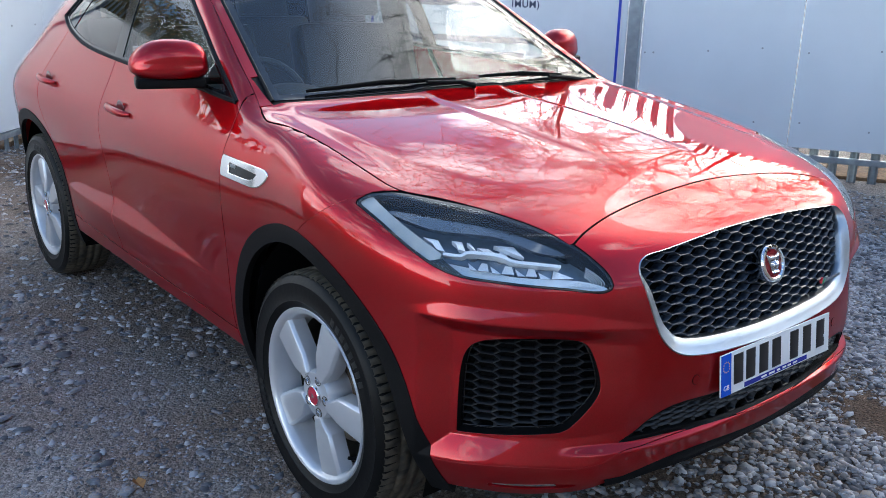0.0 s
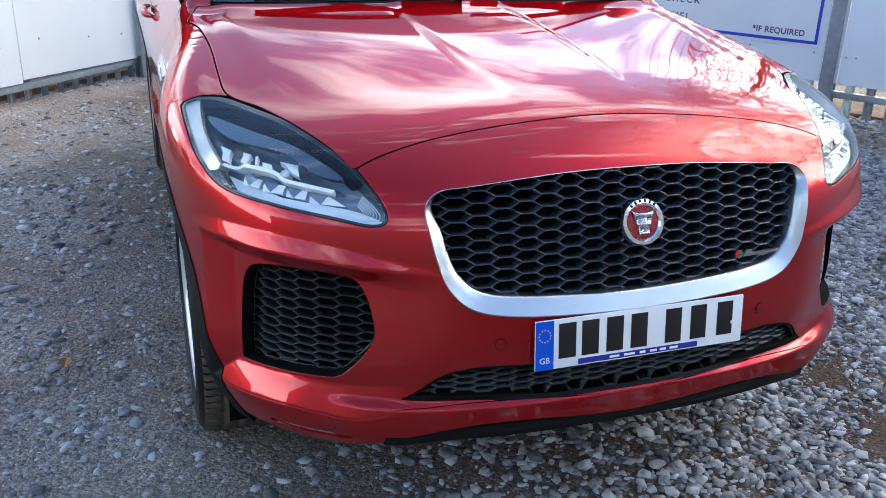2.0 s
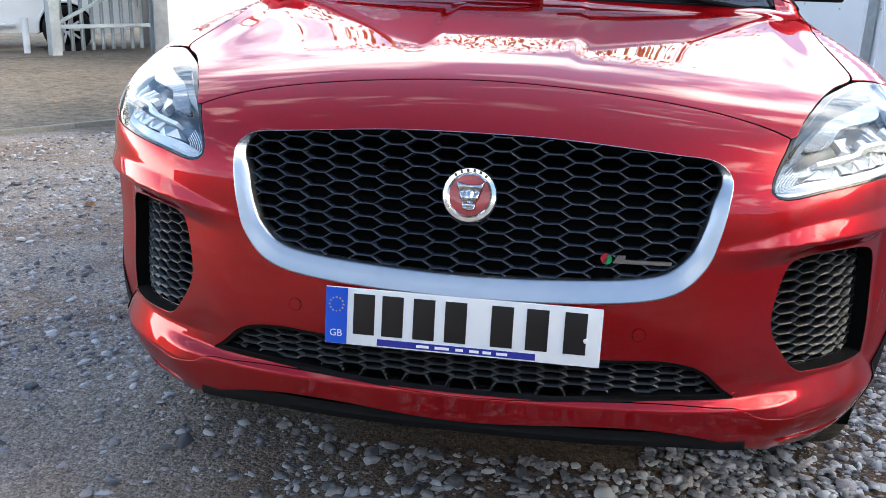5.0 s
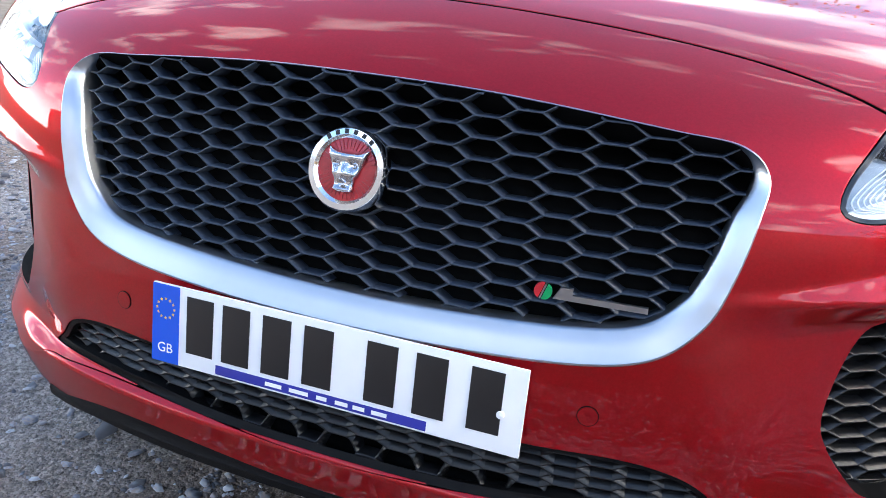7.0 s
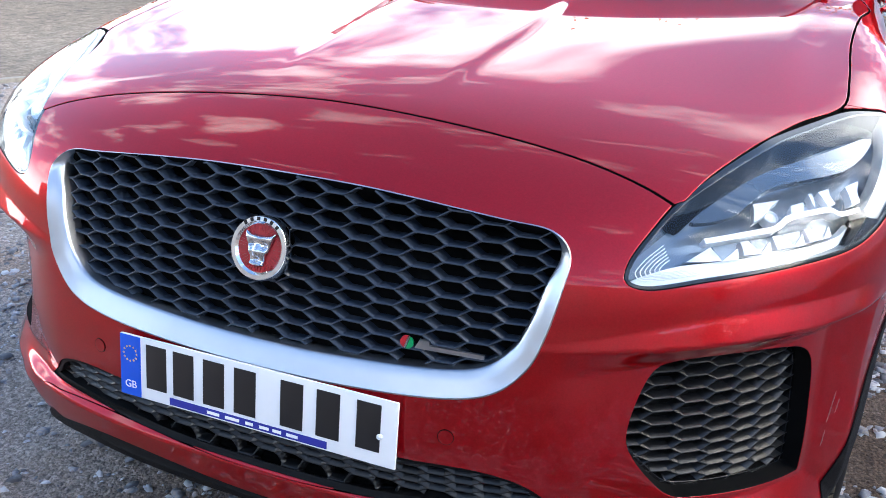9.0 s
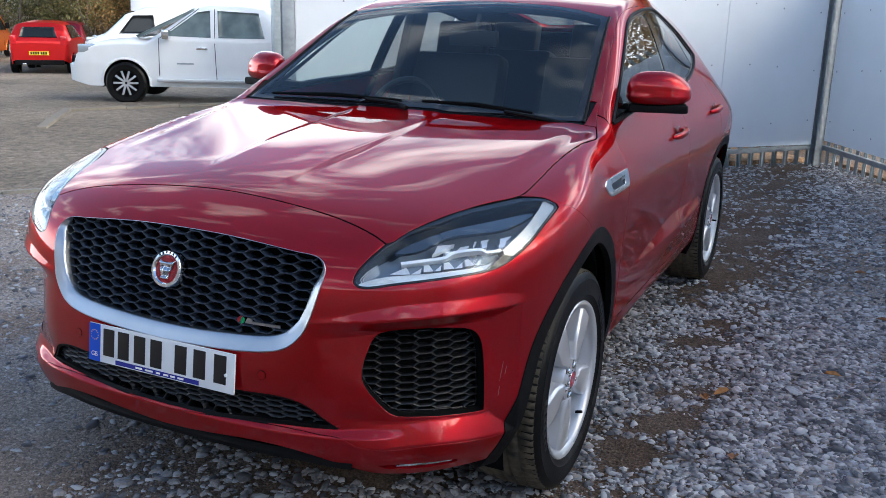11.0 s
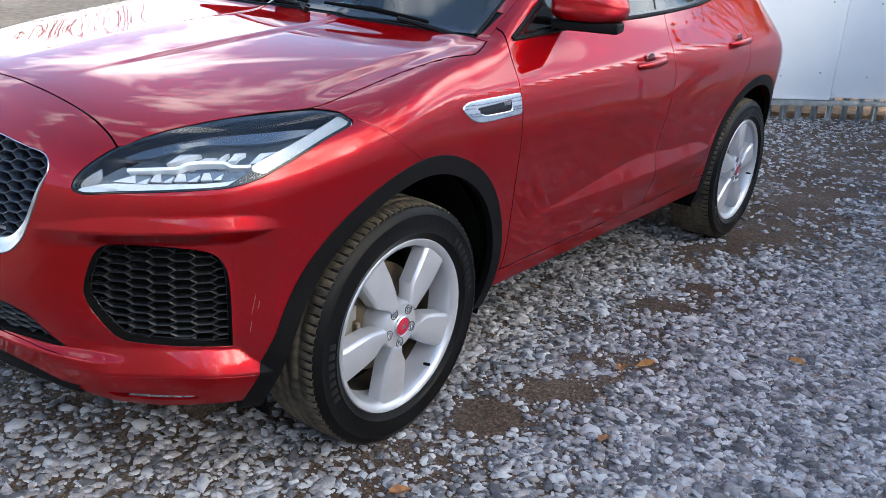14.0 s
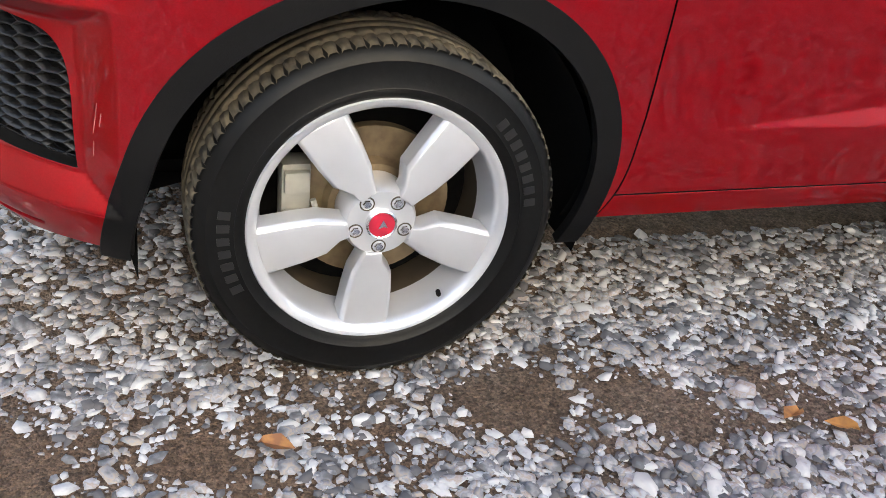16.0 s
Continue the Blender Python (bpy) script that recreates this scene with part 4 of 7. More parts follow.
    for k in range(6):
        grow = 1 - 0.13 * k
        path = rounded([(36.2 + (a - 36.2) * grow, 0.865 + (z - 0.865) * grow) for a, z in ((35.8, 0.893), (34.3, 0.876), (33.3, 0.858), (33.5, 0.848), (35.4, 0.849), (38.4, 0.857))], 5, False)
        pts, _ = at_wrap(path[:, 0], path[:, 1], -0.014, sgn)
        bm = bmesh.new()
        tube(bm, [Vector(q) for q in pts], 0.0009, 6)
        part("rib", bm, DRL, lamp)
    # slot with a bright bar low in the valance
    slot = panel("valance_slot", within(HALF[sgn], f_slot, 0.001), GLOSS_BLACK, car, 0.004, -0.012, "black slot with a chrome bar")
    patch("chrome_bar", ribbon([(38.5, 0.333), (43.0, 0.334), (47.0, 0.335)], 0.007), sgn, CHROME, slot, -0.004, 0.006)

# light scuffs on the bumper corner
SCUFF = material("scuffed_paint", (0.40, 0.10, 0.10), 0.7, grain=0.4, scale=400)
for za, zb, a0, a1 in ((0.545, 0.60, 54.6, 55.2), (0.56, 0.585, 55.4, 55.7), (0.50, 0.53, 54.4, 54.6)):
    k = np.linspace(0, 1, 6)
    pts, _ = at_wrap(a0 + (a1 - a0) * k, za + (zb - za) * k, 0.0002, 1)
    bm = bmesh.new()
    tube(bm, [Vector(q) for q in pts], [0.0004, 0.0009, 0.0012, 0.0008, 0.0011, 0.0004], 6)
    part("scuff_mark", bm, SCUFF, car)

# ---- roundel, grille mark, sensors ----
c, n = at_nose([0.0], [0.82])
tilt = Matrix.Translation(Vector(c[0]) + Vector((0, 0.004, 0))) @ Vector((0, -1, 0)).rotation_difference(Vector(n[0])).to_matrix().to_4x4()
EMBLEM = material("emblem_chrome", (0.62, 0.63, 0.66), 0.1, 1.0, grain=0.2, scale=90)
BADGE_RED = material("badge_red", (0.42, 0.012, 0.02), 0.3, 0.3, 0.8, grain=0.4, scale=300)
bm = bmesh.new()
lathe(bm, [(0.032, 0.0), (0.03, 0.044), (0.012, 0.051), (-0.004, 0.0515), (-0.009, 0.049), (-0.0095, 0.042), (-0.006, 0.038), (-0.003, 0.0375)], 56, "y")
badge = part("badge", bm, CHROME, grille, "chrome ringed round badge")
badge.matrix_world = tilt
bm = bmesh.new()
lathe(bm, [(-0.004, 0.0), (-0.005, 0.02), (-0.004, 0.038)], 48, "y")
for k in range(40):
    a = 2 * math.pi * k / 40
    box(bm, (0.012, 0.0015, 0.0011), (0.0305 * math.cos(a), -0.0048, 0.0305 * math.sin(a)), 0, Matrix.Rotation(-a, 4, "Y"))
o = part("badge_disc", bm, BADGE_RED, badge, "red disc with fine rays")
# plain polished shield in relief: two upper corners, a narrow foot
SHIELD = rounded(both([(0.006, 0.0205), (0.016, 0.0215), (0.0265, 0.0255), (0.0265, 0.0255), (0.0235, 0.012), (0.0195, 0.002), (0.0175, -0.006), (0.0135, -0.013), (0.0128, -0.026), (0.0128, -0.026), (0.006, -0.0285)]))
gx, gz = (a.ravel() for a in np.meshgrid(np.arange(-0.03, 0.0301, 0.0009), np.arange(-0.032, 0.0301, 0.0009), indexing="ij"))
flat = np.stack([gx, 0 * gx, gz], 1)
cells = grid_faces(np.ones((len(np.arange(-0.03, 0.0301, 0.0009)), len(np.arange(-0.032, 0.0301, 0.0009))), bool))
sv, st = clip((flat, cells), inside(flat[:, [0, 2]], SHIELD))
bx, bz = np.abs(sv[:, 0]), sv[:, 2]
high = 0.006 + 0.004 * bump(bz, 0.0155, 0.006) * (1 - (bx / 0.03) ** 2) + 0.008 * bump(bx, 0, 0.0075) * bump(bz, -0.005, 0.011)
high += 0.004 * bump(bx, 0.012, 0.0045) * bump(bz, -0.005, 0.006) - 0.004 * bump(bx, 0.0115, 0.004) * bump(bz, 0.0055, 0.003)
high += 0.003 * bump(bz, -0.0245, 0.003) - 0.005 * bump(bx, 0, 0.0055) * bump(bz, -0.0165, 0.004)
high *= np.clip(-inside(sv[:, [0, 2]], SHIELD) / 0.0025 + 0.1, 0, 1) ** 0.5
data_part("badge_emblem", np.stack([sv[:, 0], -0.0045 - high, sv[:, 2]], 1), st, EMBLEM, badge, "raised chrome emblem", smooth=True)
for k in range(6):
    a = math.radians(52 + k * 15.2)
    bm = bmesh.new()
    box(bm, (0.0048, 0.0008, 0.0058), (0.0455 * math.cos(a), -0.0098, 0.0455 * math.sin(a)), 0, Matrix.Rotation(math.pi / 2 - a, 4, "Y"))
    part("letter_bar", bm, GLOSS_BLACK, badge)
c, n = at_nose([0.257, 0.315], [0.724, 0.722], -0.004)
turn = Matrix.Rotation(math.atan2(c[1][1] - c[0][1], c[1][0] - c[0][0]), 4, "Z")
mark = empty("grille_mark")
mark.parent = grille
mark.matrix_world = Matrix.Translation(c[0]) @ turn
GREEN = material("mark_green", (0.02, 0.32, 0.1), 0.35, grain=0.2, scale=50)
MRED = material("mark_red", (0.5, 0.02, 0.03), 0.35, grain=0.2, scale=50)
for name, m, sg in (("red_half", MRED, -1), ("green_half", GREEN, 1)):
    bm = bmesh.new()
    prism(bm, [(sg * (0.0009 + 0.0095 * math.sin(a)), 0.0095 * math.cos(a)) for a in np.linspace(0.1, math.pi - 0.1, 14)], 0.005, Matrix.Rotation(0.35, 4, "Y"))
    part(name, bm, m, mark)
bm = bmesh.new()
box(bm, (0.0018, 0.0054, 0.019), (0, 0, 0), 0.0004, Matrix.Rotation(0.35, 4, "Y"))
part("divider", bm, SATIN, mark)
bm = bmesh.new()
prism(bm, [(0.012, -0.007), (0.02, 0.008), (0.034, 0.008), (0.034, 0.0), (0.118, 0.0), (0.118, -0.007)], 0.004)
part("mark_bar", bm, SATIN, mark)
for sx in (1, -1):
    c, n = at_nose([0.328 * sx], [0.586], 0.0006)
    bm = bmesh.new()
    lathe(bm, [(0.002, 0.0118), (-0.0006, 0.0118), (-0.0008, 0.0105), (0.0, 0.0), ], 32, "y")
    o = part("parking_sensor", bm, RED, car)
    o.matrix_world = Matrix.Translation(c[0]) @ Vector((0, -1, 0)).rotation_difference(Vector(n[0])).to_matrix().to_4x4()
    bm = bmesh.new()
    lathe(bm, [(0.001, 0.0118), (-0.0003, 0.0121), (-0.0003, 0.0127), (0.001, 0.0130)], 32, "y")
    part("sensor_gap", bm, DARK, o)

# ---- number plate ----
PLATE_WHITE = material("plate_white", (0.82, 0.83, 0.84), 0.25, grain=0.05, scale=30)
PLATE_BLUE = material("plate_blue", (0.012, 0.09, 0.62), 0.25, grain=0.1, scale=30)
NAVY = material("strip_navy", (0.03, 0.035, 0.3), 0.25, grain=0.1, scale=30)
INK = material("plate_black", (0.012, 0.012, 0.013), 0.3, grain=0.1, scale=30)
YELLOW = material("plate_yellow", (0.75, 0.5, 0.02), 0.3, grain=0.1, scale=30)
plate = empty("number_plate")
plate.parent = car
plate.matrix_world = Matrix.Translation((0, -0.8905, 0.5815)) @ Matrix.Rotation(radians(-7), 4, "X")
bm = bmesh.new()
box(bm, (0.52, 0.005, 0.111), (0, 0, 0), 0.002)
part("backing", bm, PLATE_WHITE, plate, "white number plate")
bm = bmesh.new()
box(bm, (0.042, 0.0012, 0.109), (-0.2385, -0.0029, 0))
part("blue_band", bm, PLATE_BLUE, plate, "blue band with a ring of stars")
for k in range(12):
    a = 2 * math.pi * k / 12
    bm = bmesh.new()
    prism(bm, [(math.sin(i * math.pi / 5) * (0.0022 if i % 2 == 0 else 0.0009), math.cos(i * math.pi / 5) * (0.0022 if i % 2 == 0 else 0.0009)) for i in range(10)], 0.0006, Matrix.Translation((-0.2385 + 0.0135 * math.cos(a), -0.0037, 0.022 + 0.0135 * math.sin(a))))
    part("star", bm, YELLOW, plate)
for x in (-0.185, -0.130, -0.070, -0.010, 0.077, 0.142, 0.212):
    bm = bmesh.new()
    box(bm, (0.041, 0.0012, 0.079), (x, -0.0029, 0.006), 0.0004)
    part("character_bar", bm, INK, plate)
bm = bmesh.new()
box(bm, (0.3, 0.0014, 0.0125), (-0.008, -0.003, -0.046))
part("dealer_strip", bm, NAVY, plate, "navy strip with plain pale bars")
for x, w in ((-0.07, 0.03), (-0.033, 0.034), (0.0, 0.018), (0.028, 0.022), (0.052, 0.02), (0.08, 0.026)):
    bm = bmesh.new()
    box(bm, (w * 0.8, 0.0006, 0.0052), (x, -0.004, -0.046))
    part("pale_bar", bm, PLATE_WHITE, plate)
bm = bmesh.new()
lathe(bm, [(0.001, 0.005), (-0.002, 0.0045), (-0.003, 0.0)], 16, "y", (0.232, -0.0035, -0.006))
part("screw_cap", bm, PLATE_WHITE, plate)
words("GB", 0.019, PLATE_WHITE, Matrix.Translation((-0.2385, -0.0036, -0.04)) @ Matrix.Rotation(math.pi / 2, 4, "X"), plate, "country_letters", 0.0003, "CENTER")

# ---- wheels ----
DISC = material("brake_disc", (0.24, 0.18, 0.10), 0.45, 0.5, grain=0.4, scale=30, second=(0.07, 0.045, 0.03))
# brown brake dust, darkened to include the shade in barrel and bolt pockets
DUST_SHADE = material("rim_dust_and_shade", (0.085, 0.066, 0.044), 0.6, 0.2, grain=0.4, scale=25)
CALIPER = material("caliper_grey", (0.34, 0.33, 0.29), 0.5, 0.3, grain=0.3, scale=30)
HUBRED = material("cap_red", (0.6, 0.02, 0.05), 0.3, 0.2, 0.8, grain=0.2, scale=100)


def make_wheel():
    w = empty("wheel")
    bm = bmesh.new()
    half = [(0.094, 0.250), (0.106, 0.258), (0.112, 0.268), (0.1168, 0.281), (0.1188, 0.2825), (0.1176, 0.2845), (0.119, 0.312), (0.1165, 0.330), (0.1175, 0.333), (0.1155, 0.337), (0.110, 0.347), (0.103, 0.354), (0.096, 0.359)]
    lathe(bm, [(-o, r) for o, r in half][::1] + [(o, r) for o, r in half][::-1], 96)
    tyre = part("tyre", bm, RUBBER, w, "black tyre with muddy tread")
    offs = [-0.104, -0.094, -0.062, -0.060, -0.053, -0.051, -0.024, -0.022, -0.014, -0.012, 0.012, 0.014, 0.022, 0.024, 0.051, 0.053, 0.060, 0.062, 0.094, 0.104]
    n = 360
    v = []
    for a in range(n):
        u = 2 * math.pi * a / n
        for o in offs:
            ao = abs(o)
            r = 0.3665 - 0.9 * max(0, ao - 0.07) ** 2 * 6 - 0.0014 * (ao / 0.1) ** 2
            if 0.052 < ao < 0.061 or 0.0135 < ao < 0.0225:
                r -= 0.005
            if ao > 0.061 and (a + (2 if o > 0 else 0)) % 4 == 0:
                r -= 0.0075
            if 0.024 < ao < 0.052 and (a + int(o * 120)) % 5 == 0:
                r -= 0.006
            v.append((o, r * math.cos(u), r * math.sin(u)))
    k = len(offs)
    a = np.repeat(np.arange(n), k - 1)
    j = np.tile(np.arange(k - 1), n)
    b = (a + 1) % n
    data_part("tread", v, np.stack([a * k + j, b * k + j, b * k + j + 1, a * k + j + 1], 1)[:, ::-1], TREAD, tyre)
    MARK = material("sidewall_mark", (0.008, 0.008, 0.0078), 0.5, grain=0.3, scale=80)
    for base, count in ((radians(44), 8), (radians(-188), 7)):
        for i in range(count):
            u = base + i * 0.09 * (-1 if base > 0 else 1)
            bm = bmesh.new()
            box(bm, (0.0015, 0.0165, 0.023), (0.1192, 0.302 * math.cos(u), 0.302 * math.sin(u)), 0.0005, Matrix.Rotation(u - math.pi / 2 if base > 0 else u + math.pi / 2, 4, "X"))
            part("raised_mark", bm, MARK, tyre)
    bm = bmesh.new()
    lathe(bm, [(0.022, 0.224), (0.03, 0.2265), (0.085, 0.236), (0.099, 0.240), (0.1065, 0.2465), (0.1105, 0.253), (0.1115, 0.259), (0.108, 0.2615), (0.1, 0.26)], 96)
    rim = part("rim", bm, ALLOY, w, "silver five-spoke alloy wheel")
    bm = bmesh.new()
    lathe(bm, [(-0.10, 0.232), (-0.02, 0.226), (0.023, 0.2255)], 96)
    part("rim_barrel", bm, DUST_SHADE, rim, "dusty inner barrel, darkened for the shade inside it")
    outline = [(0.063, -0.025), (0.063, 0.012), (0.084, 0.0165), (0.116, 0.041), (0.16, 0.0465), (0.243, 0.053), (0.243, -0.055), (0.16, -0.049), (0.116, -0.043), (0.084, -0.032)]
    for i in range(5):
        u = radians(-94 + 72 * i)
        bm = bmesh.new()
        cr, cs = math.cos(u), math.sin(u)
        lay = lambda r, s, x: Vector((x, r * cr - s * cs, r * cs + s * cr))
        face = lambda r: 0.1095 - 0.010 * math.sin(math.pi * min(1, max(0, (r - 0.03) / 0.22))) - 0.013 * min(1, max(0, (r - 0.2) / 0.042))
        mid = [(0.14 + (r - 0.14) * 0.97, s * 0.84) for r, s in outline]
        rings = [[bm.verts.new(lay(r, s * 1.05, face(r) - 0.050)) for r, s in outline], [bm.verts.new(lay(r, s, face(r) - 0.010)) for r, s in outline], [bm.verts.new(lay(r, s, face(r))) for r, s in mid]]
        m = len(outline)
        for a1, b1 in zip(rings, rings[1:]):
            for q in range(m):
                bm.faces.new((a1[q], a1[(q + 1) % m], b1[(q + 1) % m], b1[q]))
        ridge = [bm.verts.new(lay(r, -0.012 - 0.012 * (r - 0.04) / 0.2, face(r) + 0.002)) for r in (0.068, 0.085, 0.116, 0.16, 0.236)]
        t = rings[2]
        for q in range(4):
            bm.faces.new((t[1 + q], t[2 + q], ridge[q + 1], ridge[q]))
            bm.faces.new((t[(10 - q) % 10], ridge[q], ridge[q + 1], t[9 - q]))
        bm.faces.new((t[0], t[1], ridge[0]))
        bm.faces.new((t[5], t[6], ridge[4]))
        bmesh.ops.recalc_face_normals(bm, faces=bm.faces)
        es = [e for e in bm.edges if len(e.link_faces) == 2 and e.calc_face_angle(0) > 0.5]
        bmesh.ops.bevel(bm, geom=es, offset=0.0022, segments=2, affect="EDGES", profile=0.6)
        part("spoke", bm, ALLOY, rim)
        b_at = u + radians(3)
        bm = bmesh.new()
        lathe(bm, [(0.06, 0.0150), (0.0985, 0.0152), (0.1005, 0.0140), (0.0990, 0.0122), (0.07, 0.0118), (0.07, 0.0)], 24, "x", (0, 0.052 * math.cos(b_at), 0.052 * math.sin(b_at)))
        # same dark brown paints the shade in the bolt recess
        part("bolt_pocket", bm, DUST_SHADE, rim)
        bm = bmesh.new()
        lathe(bm, [(0.08, 0.0098), (0.1, 0.0095), (0.105, 0.007), (0.106, 0.0)], 6, "x", (0, 0.052 * math.cos(b_at), 0.052 * math.sin(b_at)))
        part("wheel_bolt", bm, CHROME, rim)
    bm = bmesh.new()
    lathe(bm, [(0.02, 0.076), (0.088, 0.074), (0.0975, 0.068), (0.0990, 0.036), (0.1, 0.0)], 40)
    part("hub", bm, ALLOY, rim)
    bm = bmesh.new()
    lathe(bm, [(0.098, 0.0315), (0.107, 0.031), (0.109, 0.0285), (0.1075, 0.026), (0.106, 0.026)], 40)
    part("cap_ring", bm, CHROME, rim)
    bm = bmesh.new()
    lathe(bm, [(0.1, 0.0265), (0.107, 0.0262), (0.1085, 0.018), (0.109, 0.0)], 40)
    part("centre_cap", bm, HUBRED, rim, "red centre cap")
    bm = bmesh.new()
    prism(bm, [(-0.008, -0.008), (0.002, 0.012), (0.012, -0.006), (0.003, -0.003)], 0.001, Matrix.Translation((0.1095, 0, 0)) @ Matrix.Rotation(math.pi / 2, 4, "Z"))
    part("cap_emblem", bm, CHROME, rim)
    bm = bmesh.new()
    u = radians(-52)
    tube(bm, [(0.085, 0.228 * math.cos(u), 0.228 * math.sin(u)), (0.108, 0.218 * math.cos(u), 0.218 * math.sin(u))], 0.0052, 10)
    part("valve", bm, DARK, rim)
    bm = bmesh.new()
    lathe(bm, [(0.0, 0.0), (0.02, 0.0), (0.02, 0.09), (0.005, 0.1), (0.005, 0.165), (-0.02, 0.165), (-0.02, 0.0)], 48)
    part("brake_disc", bm, DISC, w, "rusty brake disc")
    bm = bmesh.new()
    box(bm, (0.06, 0.06, 0.16), (0.0, -0.155, 0.02), 0.016)
    box(bm, (0.02, 0.05, 0.045), (0.036, -0.155, 0.065), 0.008)
    box(bm, (0.018, 0.045, 0.05), (0.036, -0.158, -0.02), 0.008)
    tube(bm, [(0.035, -0.13, -0.03), (0.045, -0.115, 0.0), (0.045, -0.125, 0.03)], 0.006, 8)
    part("caliper", bm, CALIPER, w, "grey brake caliper")
    bm = bmesh.new()
    lathe(bm, [(-0.04, 0.05), (-0.06, 0.224), (-0.11, 0.224)], 48)
    part("backing_plate", bm, DARK, w)
    return w


first_wheel = make_wheel()
first_wheel.parent = car
first_wheel.location = (0.806, 0.0, 0.3655)
for k, (y, z) in enumerate(AXLES):
    for s in (1, -1):
        if (k, s) != (0, 1):
            copy_thing(first_wheel, Matrix.Translation((s * (0.806 if k == 0 else 0.796), y, 0.3655)) @ Matrix.Rotation((0 if s > 0 else math.pi) , 4, "Z") @ Matrix.Rotation(radians((0, 37)[k] + (20 if s < 0 else 0)), 4, "X"))
        # wheel housing
        bm = bmesh.new()
        prof = [(0.86, 0.47), (0.6, 0.47), (0.5, 0.44), (0.5, 0.1)]
        prof = [(s * o, r) for o, r in prof]
        lathe(bm, prof, 48, "x", (0, y, z))
        gone = [v for v in bm.verts if v.co.z < 0.2]
        bmesh.ops.delete(bm, geom=gone, context="VERTS")
        part("wheel_housing", bm, DARK, car)

# underside
bm = bmesh.new()
box(bm, (1.0, 3.9, 0.03), (0, 1.3, 0.3), 0.01)
box(bm, (1.36, 1.55, 0.03), (0, 1.34, 0.33), 0.01)
box(bm, (1.1, 0.5, 0.03), (0, -0.5, 0.335), 0.01)
part("underside", bm, DARK, car)

# ---- mirrors, handles, side vents, wipers ----
for sgn in (1, -1):
    mir = empty("door_mirror")
    mir.parent = car
    bm = bmesh.new()
    bmesh.ops.create_icosphere(bm, subdivisions=5, radius=1.0)
    for v in bm.verts:
        x, y, z = v.co
        sx, sy, sz = (math.copysign(abs(c) ** e, c) for c, e in ((x, 0.6), (y, 0.85), (z, 0.66)))
        taper = 1 - 0.22 * max(0, sx) - 0.06 * max(0, -sx)
        tall = (0.088 if sz > 0 else 0.05) * (1 - 0.42 * max(0, sx) ** 2.2 - 0.06 * max(0, -sx))
        v.co = (0.116 * sx, 0.078 * sy * taper + 0.045 * sx * 0.8, tall * sz - 0.004 * sx)
        if v.co.y > 0.045 + 0.035 * sx:
            v.co.y = 0.045 + 0.035 * sx
        # the lower third falls straight from a soft crease
        if v.co.z < 0.0:
            v.co.y -= 0.004
        v.co.z = max(v.co.z, -0.036)
    cap = part("mirror_cap", bm, RED, mir, "red mirror cap")
    bm = bmesh.new()
    box(bm, (0.225, 0.115, 0.034), (-0.004, 0.0, -0.052), 0.015, Matrix.Rotation(0.3, 4, "Z"), 3)
    box(bm, (0.14, 0.055, 0.024), (-0.165, -0.035, -0.05), 0.008, Matrix.Rotation(0.1, 4, "Z"))
    part("mirror_base", bm, BLACK_PLASTIC, mir, "black mirror foot")
    bm = bmesh.new()
    box(bm, (0.17, 0.004, 0.09), (0.0, 0.062, 0.015), 0.0015, Matrix.Rotation(0.33, 4, "Z"))
    part("mirror_glass", bm, CHROME, mir)
    mir.matrix_world = Matrix.Translation((sgn * 0.928, 0.872, 1.226)) @ Matrix.Diagonal((sgn, 1, 1, 1))
    for (y, z, ln), door in (((1.455, 1.008, 0.235), 0), ((2.385, 1.036, 0.235), 1)):
        x = float(solve(lambda x: body(x, np.array([y]), np.array([z])), np.array([0.3]), np.array([1.2]))[0])
        bm = bmesh.new()
        pts = []
        for i in range(15):
            u = i / 14 * 2 - 1
            pts.append((sgn * (x + 0.030 - 0.026 * abs(u) ** 3.2), y + u * ln / 2, z + 0.006 * u))
        tube(bm, pts, [0.006 + 0.0075 * (1 - abs(i / 7 - 1) ** 4) for i in range(15)], 12)
        for v in bm.verts:
            v.co.z = z + (v.co.z - z) * 1.15
        h = part("door_handle", bm, RED, car)
        bm = bmesh.new()
        bmesh.ops.create_uvsphere(bm, u_segments=24, v_segments=12, radius=1.0)
        for v in bm.verts:
            v.co = (sgn * (x - 0.001) + v.co.x * 0.0035, y - 0.005 + v.co.y * 0.042, z + 0.001 + v.co.z * 0.036)
        # darker copy of the body red paints the shade of the handle recess
        part("handle_cup", bm, material("cup_shade_red", (0.12, 0.003, 0.006), 0.35, 0.4, 1.0, grain=0.2, scale=300), h)
    vent_out = rounded([(0.212, 0.972), (0.24, 0.983), (0.24, 0.983), (0.513, 0.985), (0.513, 0.985), (0.513, 0.925), (0.513, 0.925), (0.32, 0.924), (0.27, 0.932), (0.235, 0.95)], 5)
    vent_in = rounded([(0.275, 0.966), (0.275, 0.966), (0.465, 0.972), (0.465, 0.972), (0.463, 0.937), (0.463, 0.937), (0.335, 0.938), (0.30, 0.946)], 5)
    f_vo = lambda v: np.where(v[:, 1] > 0.1, inside(v[:, 1:], vent_out), 9)
    f_vi = lambda v: np.where(v[:, 1] > 0.1, inside(v[:, 1:], vent_in), 9)
    vent = panel("side_vent", minus(within(HALF[sgn], f_vo), f_vi), CHROME, car, 0.012, 0.006, "chrome side vent with a dark inset", 0.003)
    panel("vent_inset", within(HALF[sgn], f_vi), GLOSS_BLACK, vent, 0.004, 0.0012)
    bm = bmesh.new()
